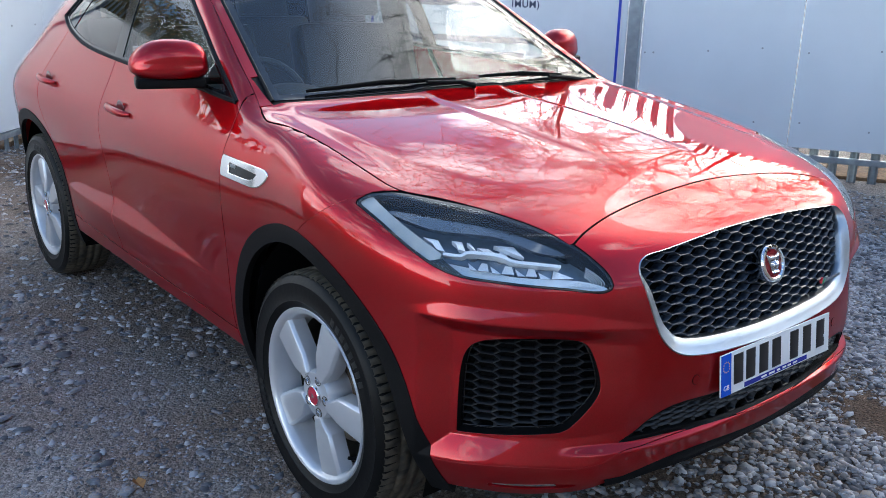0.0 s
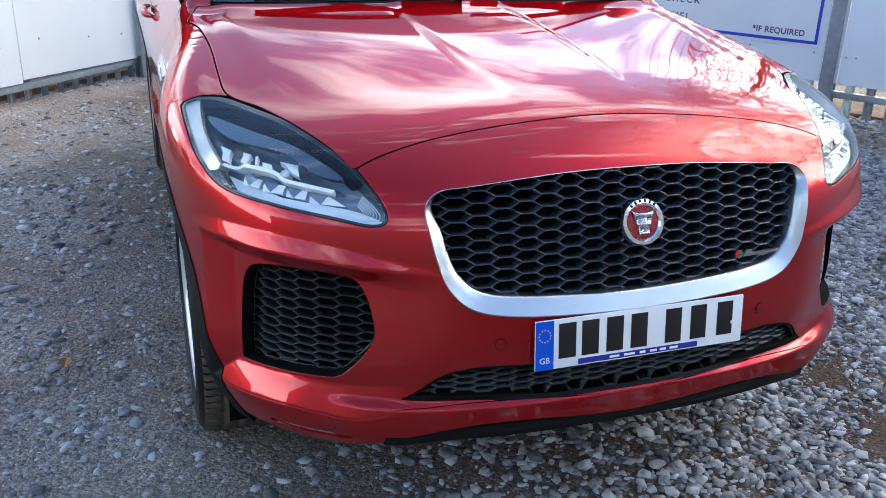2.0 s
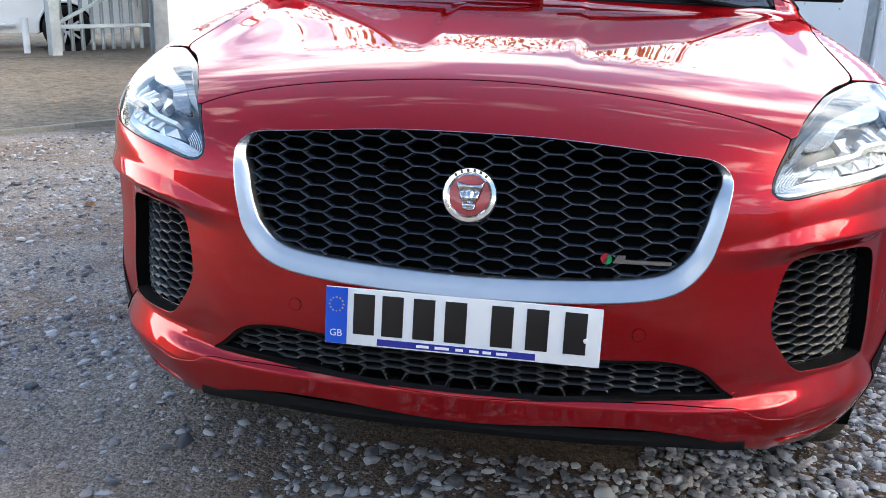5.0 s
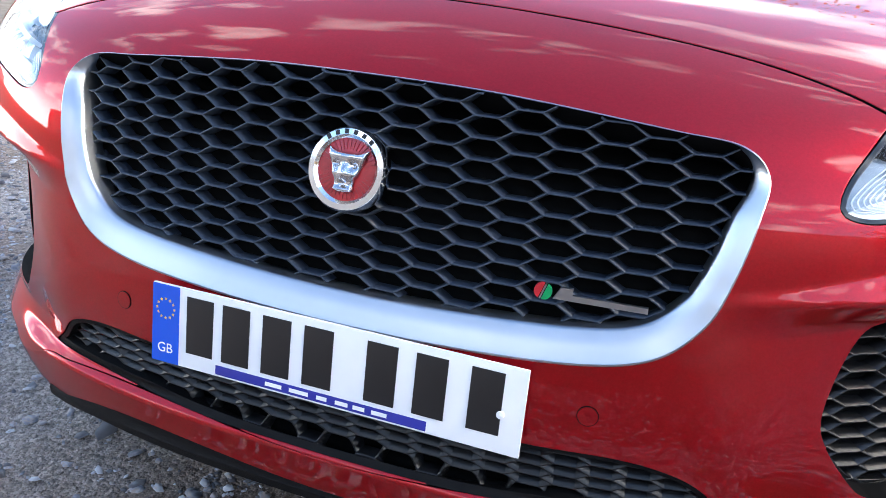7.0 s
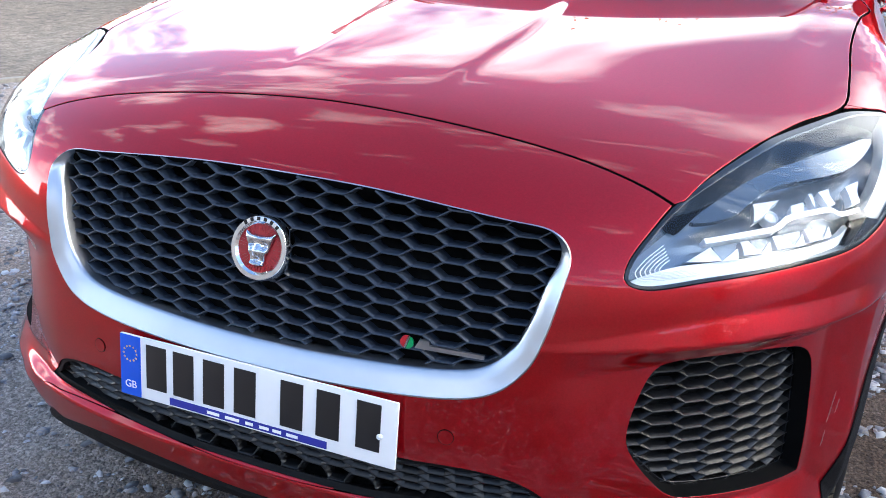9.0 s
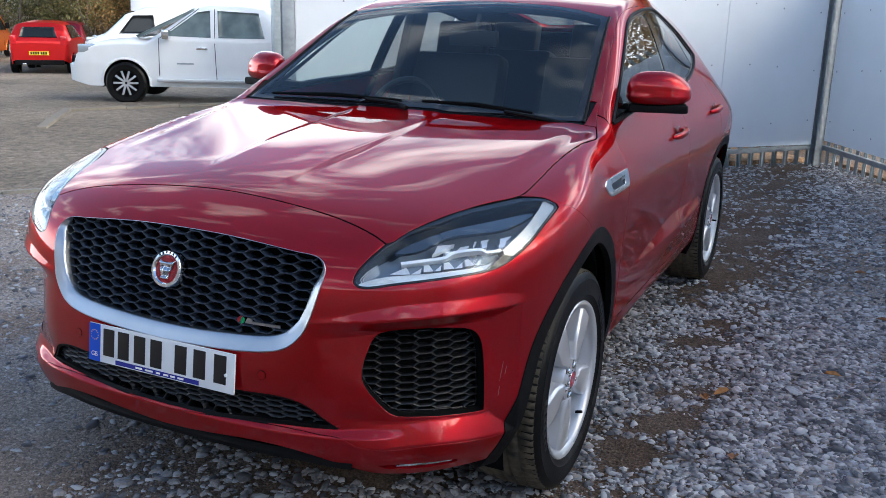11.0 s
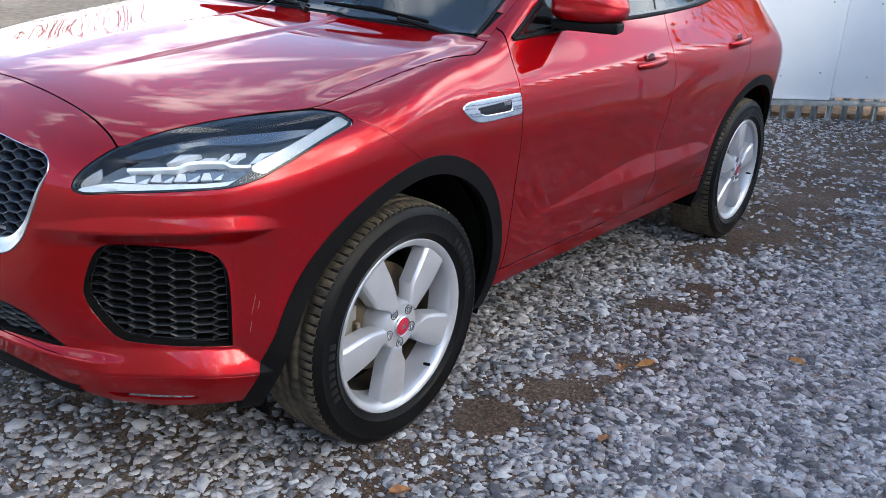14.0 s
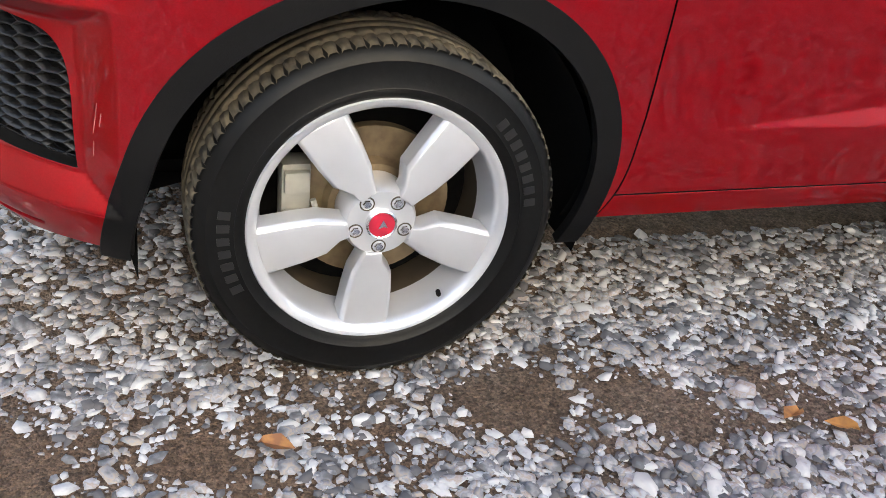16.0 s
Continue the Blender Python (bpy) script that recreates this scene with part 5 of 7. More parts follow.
    box(bm, (0.003, 0.034, 0.010), (sgn * 0.9185, 0.44, 0.9625), 0.001)
    part("plain_bar", bm, SATIN, vent)

# rubber gaskets along the window line and the windscreen pillars
edge = np.vstack([DLO, DLO[:1]])
ey, ez = edge[:, 0], edge[:, 1]
ex = solve(lambda x: body(x, ey, ez), np.full(len(ey), 0.3), np.full(len(ey), 1.2))
scr = rounded([(0.748, 0.49), (0.705, 0.72), (0.664, 0.95), (0.623, 1.187)], 8, False)
sz_ = solve(lambda z: body(scr[:, 0], scr[:, 1], z), np.full(len(scr), 0.6), np.full(len(scr), 1.9))
for sgn in (1, -1):
    bm = bmesh.new()
    tube(bm, [Vector((sgn * (a - 0.001), b, c)) for a, b, c in zip(ex, ey, ez)], 0.0085, 8)
    part("window_gasket", bm, BLACK_PLASTIC, car, "black rubber window gasket")
    bm = bmesh.new()
    tube(bm, [Vector((sgn * a, b, c - 0.002)) for (a, b), c in zip(scr, sz_)], 0.007, 10)
    part("screen_gasket", bm, BLACK_PLASTIC, car, "black rubber windscreen gasket")
for pts in ([(0.05, 0.44, 1.150), (0.0, 0.465, 1.164), (-0.3, 0.468, 1.166), (-0.62, 0.475, 1.155)], [(0.69, 0.475, 1.130), (0.55, 0.466, 1.152), (0.35, 0.458, 1.160), (0.1, 0.455, 1.168)]):
    wiper = empty("wiper")
    wiper.parent = car
    bm = bmesh.new()
    tube(bm, [pts[0], pts[1], (Vector(pts[1]) + Vector(pts[2])) / 2 + Vector((0, 0.004, 0.006))], [0.011, 0.009, 0.007], 8)
    part("wiper_arm", bm, BLACK_PLASTIC, wiper, "black wiper arm")
    bm = bmesh.new()
    a, b = Vector(pts[1]) + Vector((0, 0.03, 0.008)), Vector(pts[3]) + Vector((0, 0.025, 0.01))
    tube(bm, [a, (a + b) / 2 + Vector((0, 0.0, 0.008)), b], [0.006, 0.009, 0.005], 8)
    part("wiper_blade", bm, DARK, wiper)

# ---- inside of the car ----
TRIM = material("cabin_trim", (0.014, 0.014, 0.016), 0.6, grain=0.3, scale=120, relief=0.0004)
LEATHER = material("seat_leather", (0.022, 0.022, 0.024), 0.5, grain=0.3, scale=60, relief=0.0006)
bm = bmesh.new()
prism(bm, [(0.55, 1.05), (0.72, 1.09), (0.95, 1.075), (1.12, 1.03), (1.16, 0.92), (1.1, 0.6), (0.6, 0.6)], 1.36, Matrix.Rotation(math.pi / 2, 4, "Z"))
bmesh.ops.bevel(bm, geom=bm.edges[:], offset=0.03, segments=3, affect="EDGES")
part("dashboard", bm, TRIM, car, "black dashboard")
bm = bmesh.new()
bmesh.ops.create_uvsphere(bm, u_segments=20, v_segments=10, radius=1.0, matrix=Matrix.Translation((-0.37, 1.06, 1.05)) @ Matrix.Diagonal((0.17, 0.14, 0.07, 1)))
part("instrument_hood", bm, TRIM, car)
wheel_st = empty("steering_wheel")
wheel_st.parent = car
bm = bmesh.new()
lathe(bm, [(0.016 * math.cos(a), 0.183 + 0.016 * math.sin(a)) for a in (2 * math.pi * i / 10 for i in range(10))], 40, "y", closed=True)
part("steering_rim", bm, LEATHER, wheel_st)
bm = bmesh.new()
lathe(bm, [(0.03, 0.06), (-0.01, 0.07), (-0.03, 0.05), (-0.032, 0.0)], 24, "y")
for a in (0, 180, 270):
    box(bm, (0.14, 0.018, 0.04), (0.11 * math.cos(radians(a)), 0, 0.11 * math.sin(radians(a))), 0.006, Matrix.Rotation(-radians(a), 4, "Y"))
part("steering_boss", bm, TRIM, wheel_st)
wheel_st.matrix_world = Matrix.Translation((-0.38, 1.22, 1.02)) @ Matrix.Rotation(radians(-24), 4, "X") @ Matrix.Rotation(math.pi, 4, "Z")
for x in (-0.38, 0.38):
    for y, z, sc in ((1.75, 0.0, 1.0), (2.55, 0.02, 0.98)):
        seat = empty("seat")
        seat.parent = car
        bm = bmesh.new()
        box(bm, (0.5, 0.5, 0.16), (0, -0.25, 0.62), 0.05, None, 4)
        part("cushion", bm, LEATHER, seat)
        bm = bmesh.new()
        box(bm, (0.52, 0.16, 0.70), (0, 0.05, 0.95), 0.06, Matrix.Rotation(radians(-16), 4, "X"), 4)
        part("seat_back", bm, LEATHER, seat)
        bm = bmesh.new()
        box(bm, (0.29, 0.1, 0.2), (0, 0.16, 1.36), 0.045, Matrix.Rotation(radians(-14), 4, "X"), 4)
        part("headrest", bm, LEATHER, seat)
        seat.matrix_world = Matrix.Translation((x, y, z)) @ Matrix.Diagonal((1, 1, sc, 1))
bm = bmesh.new()
box(bm, (0.24, 0.035, 0.07), (0, 1.18, 1.40), 0.015)
tube(bm, [(0, 1.2, 1.42), (0, 1.24, 1.50)], 0.012)
part("cabin_mirror", bm, TRIM, car)
for x in (-0.655, 0.655):
    bm = bmesh.new()
    box(bm, (0.05, 0.17, 0.66), (x, 1.74, 1.19), 0.02, Matrix.Rotation(math.copysign(radians(14), -x), 4, "Y"))
    part("pillar_trim", bm, TRIM, car)
bm = bmesh.new()
box(bm, (1.5, 2.6, 0.05), (0, 1.9, 0.5), 0.01)
part("cabin_floor", bm, TRIM, car)


# ---- ground ----
def grit(mat, scale, amount, depth):
    """Fine stones pressed into a surface: cells of uneven tone with their own relief."""
    n, l = mat.node_tree.nodes, mat.node_tree.links
    b = n["Principled BSDF"]
    co = n.new("ShaderNodeTexCoord")
    cells = n.new("ShaderNodeTexVoronoi")
    cells.inputs["Scale"].default_value = scale
    l.new(co.outputs["Object"], cells.inputs["Vector"])
    bw = n.new("ShaderNodeSeparateColor")
    l.new(cells.outputs["Color"], bw.inputs[0])
    tone = n.new("ShaderNodeMapRange")
    tone.inputs["To Min"].default_value, tone.inputs["To Max"].default_value = 1 - amount, 1 + amount
    l.new(bw.outputs[0], tone.inputs["Value"])
    mul = n.new("ShaderNodeVectorMath")
    mul.operation = "SCALE"
    l.new(b.inputs["Base Color"].links[0].from_socket, mul.inputs[0])
    l.new(tone.outputs[0], mul.inputs["Scale"])
    l.new(mul.outputs[0], b.inputs["Base Color"])
    inv = n.new("ShaderNodeMath")
    inv.operation = "MULTIPLY_ADD"
    inv.inputs[1].default_value, inv.inputs[2].default_value = -1.0, 1.0
    l.new(cells.outputs["Distance"], inv.inputs[0])
    bp = n.new("ShaderNodeBump")
    bp.inputs["Distance"].default_value = depth
    l.new(inv.outputs[0], bp.inputs["Height"])
    l.new(b.inputs["Normal"].links[0].from_socket, bp.inputs["Normal"])
    l.new(bp.outputs["Normal"], b.inputs["Normal"])


def lie(x, y):
    """Height of the ground: level round the car, falling gently away across the yard."""
    s = (np.asarray(x, float) - 2.35) * -0.6 + (np.asarray(y, float) + 2.67) * 0.8
    return -0.027 * np.maximum(0, np.sqrt(np.maximum(0, s - 7.5) ** 2 + 1.0) - 1.0)


SOIL = material("gravel_soil", (0.46, 0.41, 0.37), 0.9, spec=0.25, grain=0.5, scale=70, second=(0.21, 0.178, 0.152), relief=0.008, spots=1.1)
grit(SOIL, 210.0, 0.38, 0.003)
grit(SOIL, 85.0, 0.28, 0.005)
# browner mud along the wheel track beside and under the car
sn_, sl_ = SOIL.node_tree.nodes, SOIL.node_tree.links
s_co, s_sep, s_map, s_mix = sn_.new("ShaderNodeTexCoord"), sn_.new("ShaderNodeSeparateXYZ"), sn_.new("ShaderNodeMapRange"), sn_.new("ShaderNodeMix")
s_noise, s_add = sn_.new("ShaderNodeTexNoise"), sn_.new("ShaderNodeMath")
s_noise.inputs["Scale"].default_value, s_noise.inputs["Detail"].default_value = 1.7, 4
s_mix.data_type, s_mix.blend_type = "RGBA", "MULTIPLY"
s_mix.inputs["B"].default_value = (0.36, 0.30, 0.25, 1)
for key, value in (("From Min", -1.2), ("From Max", 0.9)):
    s_map.inputs[key].default_value = value
s_map.interpolation_type = "SMOOTHSTEP"
sl_.new(s_co.outputs["Object"], s_sep.inputs[0])
sl_.new(s_co.outputs["Object"], s_noise.inputs["Vector"])
sl_.new(s_sep.outputs["X"], s_add.inputs[0])
sl_.new(s_noise.outputs["Fac"], s_add.inputs[1])
sl_.new(s_add.outputs[0], s_map.inputs["Value"])
s_far, s_both = sn_.new("ShaderNodeMapRange"), sn_.new("ShaderNodeMath")
s_far.interpolation_type, s_both.operation = "SMOOTHSTEP", "MULTIPLY"
for key, value in (("From Min", 1.75), ("From Max", 2.5), ("To Min", 1.0), ("To Max", 0.05)):
    s_far.inputs[key].default_value = value
sl_.new(s_add.outputs[0], s_far.inputs["Value"])
sl_.new(s_map.outputs[0], s_both.inputs[0])
sl_.new(s_far.outputs[0], s_both.inputs[1])
sl_.new(s_both.outputs[0], s_mix.inputs["Factor"])
s_big, s_span, s_mud = sn_.new("ShaderNodeTexNoise"), sn_.new("ShaderNodeMapRange"), sn_.new("ShaderNodeMix")
s_big.inputs["Scale"].default_value, s_big.inputs["Detail"].default_value, s_big.inputs["Roughness"].default_value = 1.25, 7, 0.62
s_span.interpolation_type = "SMOOTHSTEP"
for key, value in (("From Min", 0.42), ("From Max", 0.62), ("To Min", 0.1), ("To Max", 1.0)):
    s_span.inputs[key].default_value = value
s_mud.data_type, s_mud.blend_type = "RGBA", "MULTIPLY"
s_mud.inputs["B"].default_value = (0.76, 0.66, 0.58, 1)
sl_.new(s_co.outputs["Object"], s_big.inputs["Vector"])
sl_.new(s_big.outputs["Fac"], s_span.inputs["Value"])
sl_.new(s_span.outputs[0], s_mud.inputs["Factor"])
s_base = SOIL.node_tree.nodes["Principled BSDF"].inputs["Base Color"]
sl_.new(s_base.links[0].from_socket, s_mix.inputs["A"])
sl_.new(s_mix.outputs["Result"], s_mud.inputs["A"])
sl_.new(s_mud.outputs["Result"], s_base)
TARMAC = material("worn_tarmac", (0.27, 0.222, 0.168), 0.9, spec=0.2, grain=0.35, scale=9, second=(0.085, 0.07, 0.054), relief=0.006, spots=0.45)
grit(TARMAC, 45.0, 0.3, 0.004)
SLATE = material("gravel_stone", (0.38, 0.375, 0.40), 0.9, spec=0.25, grain=0.5, scale=35, second=(0.085, 0.083, 0.095), relief=0.002, spots=8, per_island=0.42)
nt = SLATE.node_tree
hues = nt.nodes.new("ShaderNodeValToRGB")
cr = hues.color_ramp
for pos, c in ((0.16, (0.15, 0.15, 0.16)), (0.32, (0.26, 0.255, 0.27)), (0.41, (0.33, 0.28, 0.235)), (0.5, (0.22, 0.22, 0.24)), (0.6, (0.35, 0.34, 0.345)), (0.69, (0.31, 0.25, 0.22)), (0.8, (0.38, 0.385, 0.41))):
    cr.elements.new(pos).color = (*c, 1)
cr.elements[0].color, cr.elements[-1].color = (0.11, 0.106, 0.11, 1), (0.49, 0.48, 0.48, 1)
nt.links.new(next(n for n in nt.nodes if n.type == "MAP_RANGE").outputs[0], hues.inputs["Fac"])
nt.links.new(hues.outputs["Color"], nt.nodes["Principled BSDF"].inputs["Base Color"])
CONCRETE = material("kerb_concrete", (0.33, 0.31, 0.26), 0.9, grain=0.4, scale=35, relief=0.003, spots=3)


def laid(name, xs, ys, lift, mat, keep=None):
    X, Y = (a.ravel() for a in np.meshgrid(xs, ys, indexing="ij"))
    ok = np.ones(len(X), bool) if keep is None else keep(X, Y)
    V = np.stack([X, Y, lie(X, Y) + lift], 1)
    return V, grid_faces(ok.reshape(len(xs), len(ys)))


coarse = np.concatenate([[-400, -150, -80], np.arange(-50, -10, 2.0), np.arange(-10, 10, 0.5), np.arange(10, 30, 2.0), [60, 150, 400]])
V, T = laid("ground", coarse, coarse, 0.0, SOIL)
tagged(data_part("ground", V, T, SOIL, smooth=True), "grey slate gravel over brown soil", "ground", kind="structure")
# tarmac beyond the edging: everything on the far side of its line
EDGE_A, EDGE_B = np.array((-7.4, -1.9)), np.array((-3.1, 4.35))
ed = (EDGE_B - EDGE_A) / np.linalg.norm(EDGE_B - EDGE_A)
en = np.array((-ed[1], ed[0]))
beyond = lambda X, Y: (X - EDGE_A[0]) * en[0] + (Y - EDGE_A[1]) * en[1]
us = np.concatenate([np.arange(-60, 12, 1.5), np.arange(12, 90, 6.0)])
vs = np.concatenate([np.arange(0, 20, 1.0), np.arange(20, 110, 5.0)])
U, Q = (a.ravel() for a in np.meshgrid(us, vs, indexing="ij"))
X, Y = EDGE_A[0] + ed[0] * U + en[0] * Q, EDGE_A[1] + ed[1] * U + en[1] * Q
data = np.stack([X, Y, lie(X, Y) + 0.012], 1)
tagged(data_part("road", data, grid_faces(np.ones((len(us), len(vs)), bool)), TARMAC, smooth=True), "worn grey tarmac of the yard", "road", kind="structure")
edging = tagged(empty("edging"), "flush pale concrete edging between gravel and tarmac", "edging", kind="structure")
for i in range(12):
    a = EDGE_A + ed * i * 0.62
    bm = bmesh.new()
    box(bm, (0.61, 0.055, 0.1), (0, 0, 0), 0.008)
    o = part("kerb_stone", bm, CONCRETE, edging)
    c = a + ed * 0.31
    o.matrix_world = Matrix.Translation((c[0], c[1], -0.028)) @ Matrix.Rotation(math.atan2(ed[1], ed[0]), 4, "Z")

# ---- gravel: loose angular chips ----
rng = np.random.default_rng(4)
RIM = 5
ring = [(math.cos(2 * math.pi * k / RIM), math.sin(2 * math.pi * k / RIM)) for k in range(RIM)]
chip = np.array([(0.82 * x, 0.82 * y, 0.9) for x, y in ring] + [(x, y, -0.7) for x, y in ring])
chip_f = np.array([(0, k, k + 1) for k in range(1, RIM - 1)] + [q for k in range(RIM) for q in ((k, k + RIM, (k + 1) % RIM + RIM), (k, (k + 1) % RIM + RIM, (k + 1) % RIM))])


def soft_noise(x, y, scale, seed):
    r = np.random.default_rng(seed)
    out = np.zeros_like(x)
    for _ in range(7):
        a, k, p = r.uniform(0, 6.28), r.uniform(0.6, 1.6) / scale, r.uniform(0, 6.28)
        out += np.sin(6.28 * k * (x * math.cos(a) + y * math.sin(a)) + p)
    return out / 7


def scatter(x0, x1, y0, y1, per_m2, small, large, seed, shy=1.0):
    r = np.random.default_rng(seed)
    n = int((x1 - x0) * (y1 - y0) * per_m2)
    x, y = r.uniform(x0, x1, n), r.uniform(y0, y1, n)
    fence_a = (x - 1.21) * 0.72 - (y - 7.76) * 0.69
    fence_b = (x - 1.21) * -0.871 - (y - 7.76) * 0.491
    # bare trodden soil on the driver's side and in the wheel track
    bare = soft_noise(x, y, 1.1, 5) * 0.9 + step(0.3, -1.2, x) * 0.55 - 0.16
    bare = np.maximum(bare, bump(x - 1.05, 0, 0.30) * (soft_noise(x, y, 0.45, 8) * 1.1 + 0.78))
    bare = bare + 0.3 * step(-2.4, -1.3, x) * step(0.9, 0.2, x) * step(-0.1, -0.6, y)
    bare = np.maximum(bare, 0.8 * bump(np.hypot(x - 1.3, (y + 0.45) * 0.8), 0, 0.17))
    bare = np.maximum(bare, 0.55 * bump(x, 0, 1.0) * step(-1.6, -0.9, y) * step(3.5, 2.6, y))
    bare = np.where((np.abs(x) < 0.42) & (y > -0.35) & (y < 2.9), 1.0, bare)
    keep = (r.uniform(0, 1, n) > np.where(bare >= 1, 2, np.clip(bare * shy, 0, 0.88))) & (fence_a > -0.3) & (fence_b > -0.4) & (beyond(x, y) < -0.03)
    x, y = x[keep], y[keep]
    size = np.exp(r.uniform(np.log(small), np.log(large), len(x)))
    return x, y, size


sets = [scatter(0.1, 3.4, -1.7, 2.6, 4700, 0.0075, 0.022, 1), scatter(-3.2, 0.1, -2.4, 1.4, 2100, 0.003, 0.0085, 2, 1.0), scatter(-3.4, 0.1, -2.4, 2.6, 330, 0.007, 0.021, 15, 0.6), scatter(-3.4, 0.1, -2.4, 2.6, 25, 0.02, 0.034, 18, 0.5), scatter(-0.5, 0.1, -1.9, 0.2, 1500, 0.006, 0.016, 16), scatter(-0.2, 1.0, -2.9, 8.0, 600, 0.010, 0.024, 3), scatter(1.0, 4.6, -2.9, 2.6, 600, 0.010, 0.024, 13), scatter(1.0, 4.6, 2.6, 8.0, 1300, 0.011, 0.026, 14), scatter(-6.5, 0.3, -2.6, 7.0, 130, 0.009, 0.022, 4), scatter(-6.5, -0.2, 1.4, 7.0, 260, 0.011, 0.024, 5), scatter(-0.4, 3.0, -1.9, 2.6, 240, 0.017, 0.032, 6), scatter(0.6, 2.7, -1.3, 1.7, 3400, 0.0035, 0.0085, 17, 0.45)]
sx, sy, ss = (np.concatenate([s[i] for s in sets]) for i in range(3))
n = len(sx)
nv = len(chip)
wobble = rng.uniform(0.62, 1.3, (n, RIM, 1))
shape = np.repeat(chip[None], n, 0)
shape[:, :, :2] *= np.concatenate([wobble] * 2, 1)
shape[:, :RIM, 2] += rng.uniform(-0.35, 0.2, (n, RIM))
shape *= np.stack([rng.uniform(0.85, 1.3, n), rng.uniform(0.5, 1.0, n), rng.uniform(0.13, 0.28, n)], 1)[:, None]
tilt = rng.normal(0, 0.17, (n, 2))
shape[:, :, 2] += shape[:, :, 0] * tilt[:, :1] + shape[:, :, 1] * tilt[:, 1:]
turn = rng.uniform(0, 6.283, n)
cs, sn = np.cos(turn)[:, None], np.sin(turn)[:, None]
px, py = shape[:, :, 0] * cs - shape[:, :, 1] * sn, shape[:, :, 0] * sn + shape[:, :, 1] * cs
rest = lie(sx, sy) + ss * rng.uniform(-0.05, 0.4, n)
V = np.stack([sx[:, None] + px * ss[:, None], sy[:, None] + py * ss[:, None], rest[:, None] + shape[:, :, 2] * ss[:, None]], 2).reshape(-1, 3)
T = (np.arange(n)[:, None, None] * nv + chip_f[None]).reshape(-1, 3)
tagged(data_part("gravel", V, T, SLATE), "loose angular grey slate chips", "gravel", kind="stuff")

# fallen leaves
LEAF = material("dead_leaf", (0.42, 0.2, 0.05), 0.7, grain=0.5, scale=60, second=(0.2, 0.08, 0.03), spots=30, per_object=0.3)
bm = bmesh.new()
tip = [(0, -0.035), (0.012, -0.018), (0.021, 0.0), (0.016, 0.016), (0.006, 0.03), (0, 0.038), (-0.006, 0.03), (-0.016, 0.016), (-0.021, 0.0), (-0.012, -0.018)]
mid_line = [bm.verts.new((0, y, 0.002)) for y in (-0.035, -0.018, 0.0, 0.016, 0.03, 0.038)]
for s in (1, -1):
    e = [mid_line[0]] + [bm.verts.new((s * w, y, 0.002 + h)) for w, y, h in ((0.012, -0.018, 0.006), (0.021, 0.0, 0.011), (0.017, 0.016, 0.010), (0.007, 0.03, 0.012))] + [mid_line[5]]
    for i in range(5):
        f = [mid_line[i], e[i], e[i + 1], mid_line[i + 1]]
        f = list(dict.fromkeys(f))
        bm.faces.new(f if s > 0 else f[::-1])
leaf = part("fallen_leaf", bm, LEAF)
tagged(leaf, "dry yellow-brown leaf lying on the gravel", "leaf", "fallen leaves")
spots_at = [(1.40, 0.394), (1.678, 1.379), (1.115, -0.224), (1.86, 2.3), (1.27, 0.95), (1.22, 0.86), (1.75, 3.2), (1.62, -0.3), (0.85, -1.35), (2.25, 3.4), (2.1, 4.4), (-0.45, -1.25), (3.6, 3.0), (3.9, 2.4), (-1.3, 0.4), (-2.2, 1.6), (-4.6, 4.2), (-4.9, 3.7), (-5.3, 4.4), (-4.4, 4.9)]
for i, (x, y) in enumerate(spots_at):
    m = Matrix.Translation((x, y, float(lie(x, y)) + 0.017)) @ pose(0, 0, 0, (i * 37) % 30 - 15, (i * 53) % 24 - 12, i * 77)
    if i:
        copy_thing(leaf, m)
    else:
        leaf.matrix_world = m


# ---- boarded steel fences ----
BLUE = material("sign_blue", (0.03, 0.06, 0.5), 0.4, grain=0.1, scale=20)
SIGN = material("sign_white", (0.78, 0.80, 0.83), 0.35, grain=0.05, scale=4)
NAVY_INK = material("sign_ink", (0.05, 0.06, 0.12), 0.5, grain=0.1, scale=20)
FIX = material("fixing_grey", (0.4, 0.42, 0.45), 0.4, 0.5, grain=0.2, scale=60)


def pale_mesh(height):
    """A steel fence pale: folded section, three-pointed head with the outer points bent out."""
    bm = bmesh.new()
    xs = [(-0.034, 0.012), (-0.020, 0.0), (-0.007, 0.010), (0.007, 0.010), (0.020, 0.0), (0.034, 0.012)]
    rows = []
    for z, spread, cut in ((0, 1, 0), (height - 0.11, 1, 0), (height - 0.05, 1.12, 0)):
        rows.append([bm.verts.new((x * spread, -y, z)) for x, y in xs])
    for a, b in zip(rows, rows[1:]):
        for i in range(5):
            bm.faces.new((a[i], a[i + 1], b[i + 1], b[i]))
    t = rows[-1]
    tips = [bm.verts.new((-0.05, -0.03, height - 0.01)), bm.verts.new((0, -0.008, height)), bm.verts.new((0.05, -0.03, height - 0.01))]
    bm.faces.new((t[0], t[1], tips[0]))
    bm.faces.new((t[1], t[2], t[3], t[4], tips[1]))
    bm.faces.new((t[4], t[5], tips[2]))
    ext = bmesh.ops.solidify(bm, geom=bm.faces[:], thickness=0.003)
    me = bpy.data.meshes.new("pale")
    bm.to_mesh(me)
    bm.free()
    me.materials.append(GALV)
    return me


PALE = pale_mesh(2.26)
BOARD_ME = {}


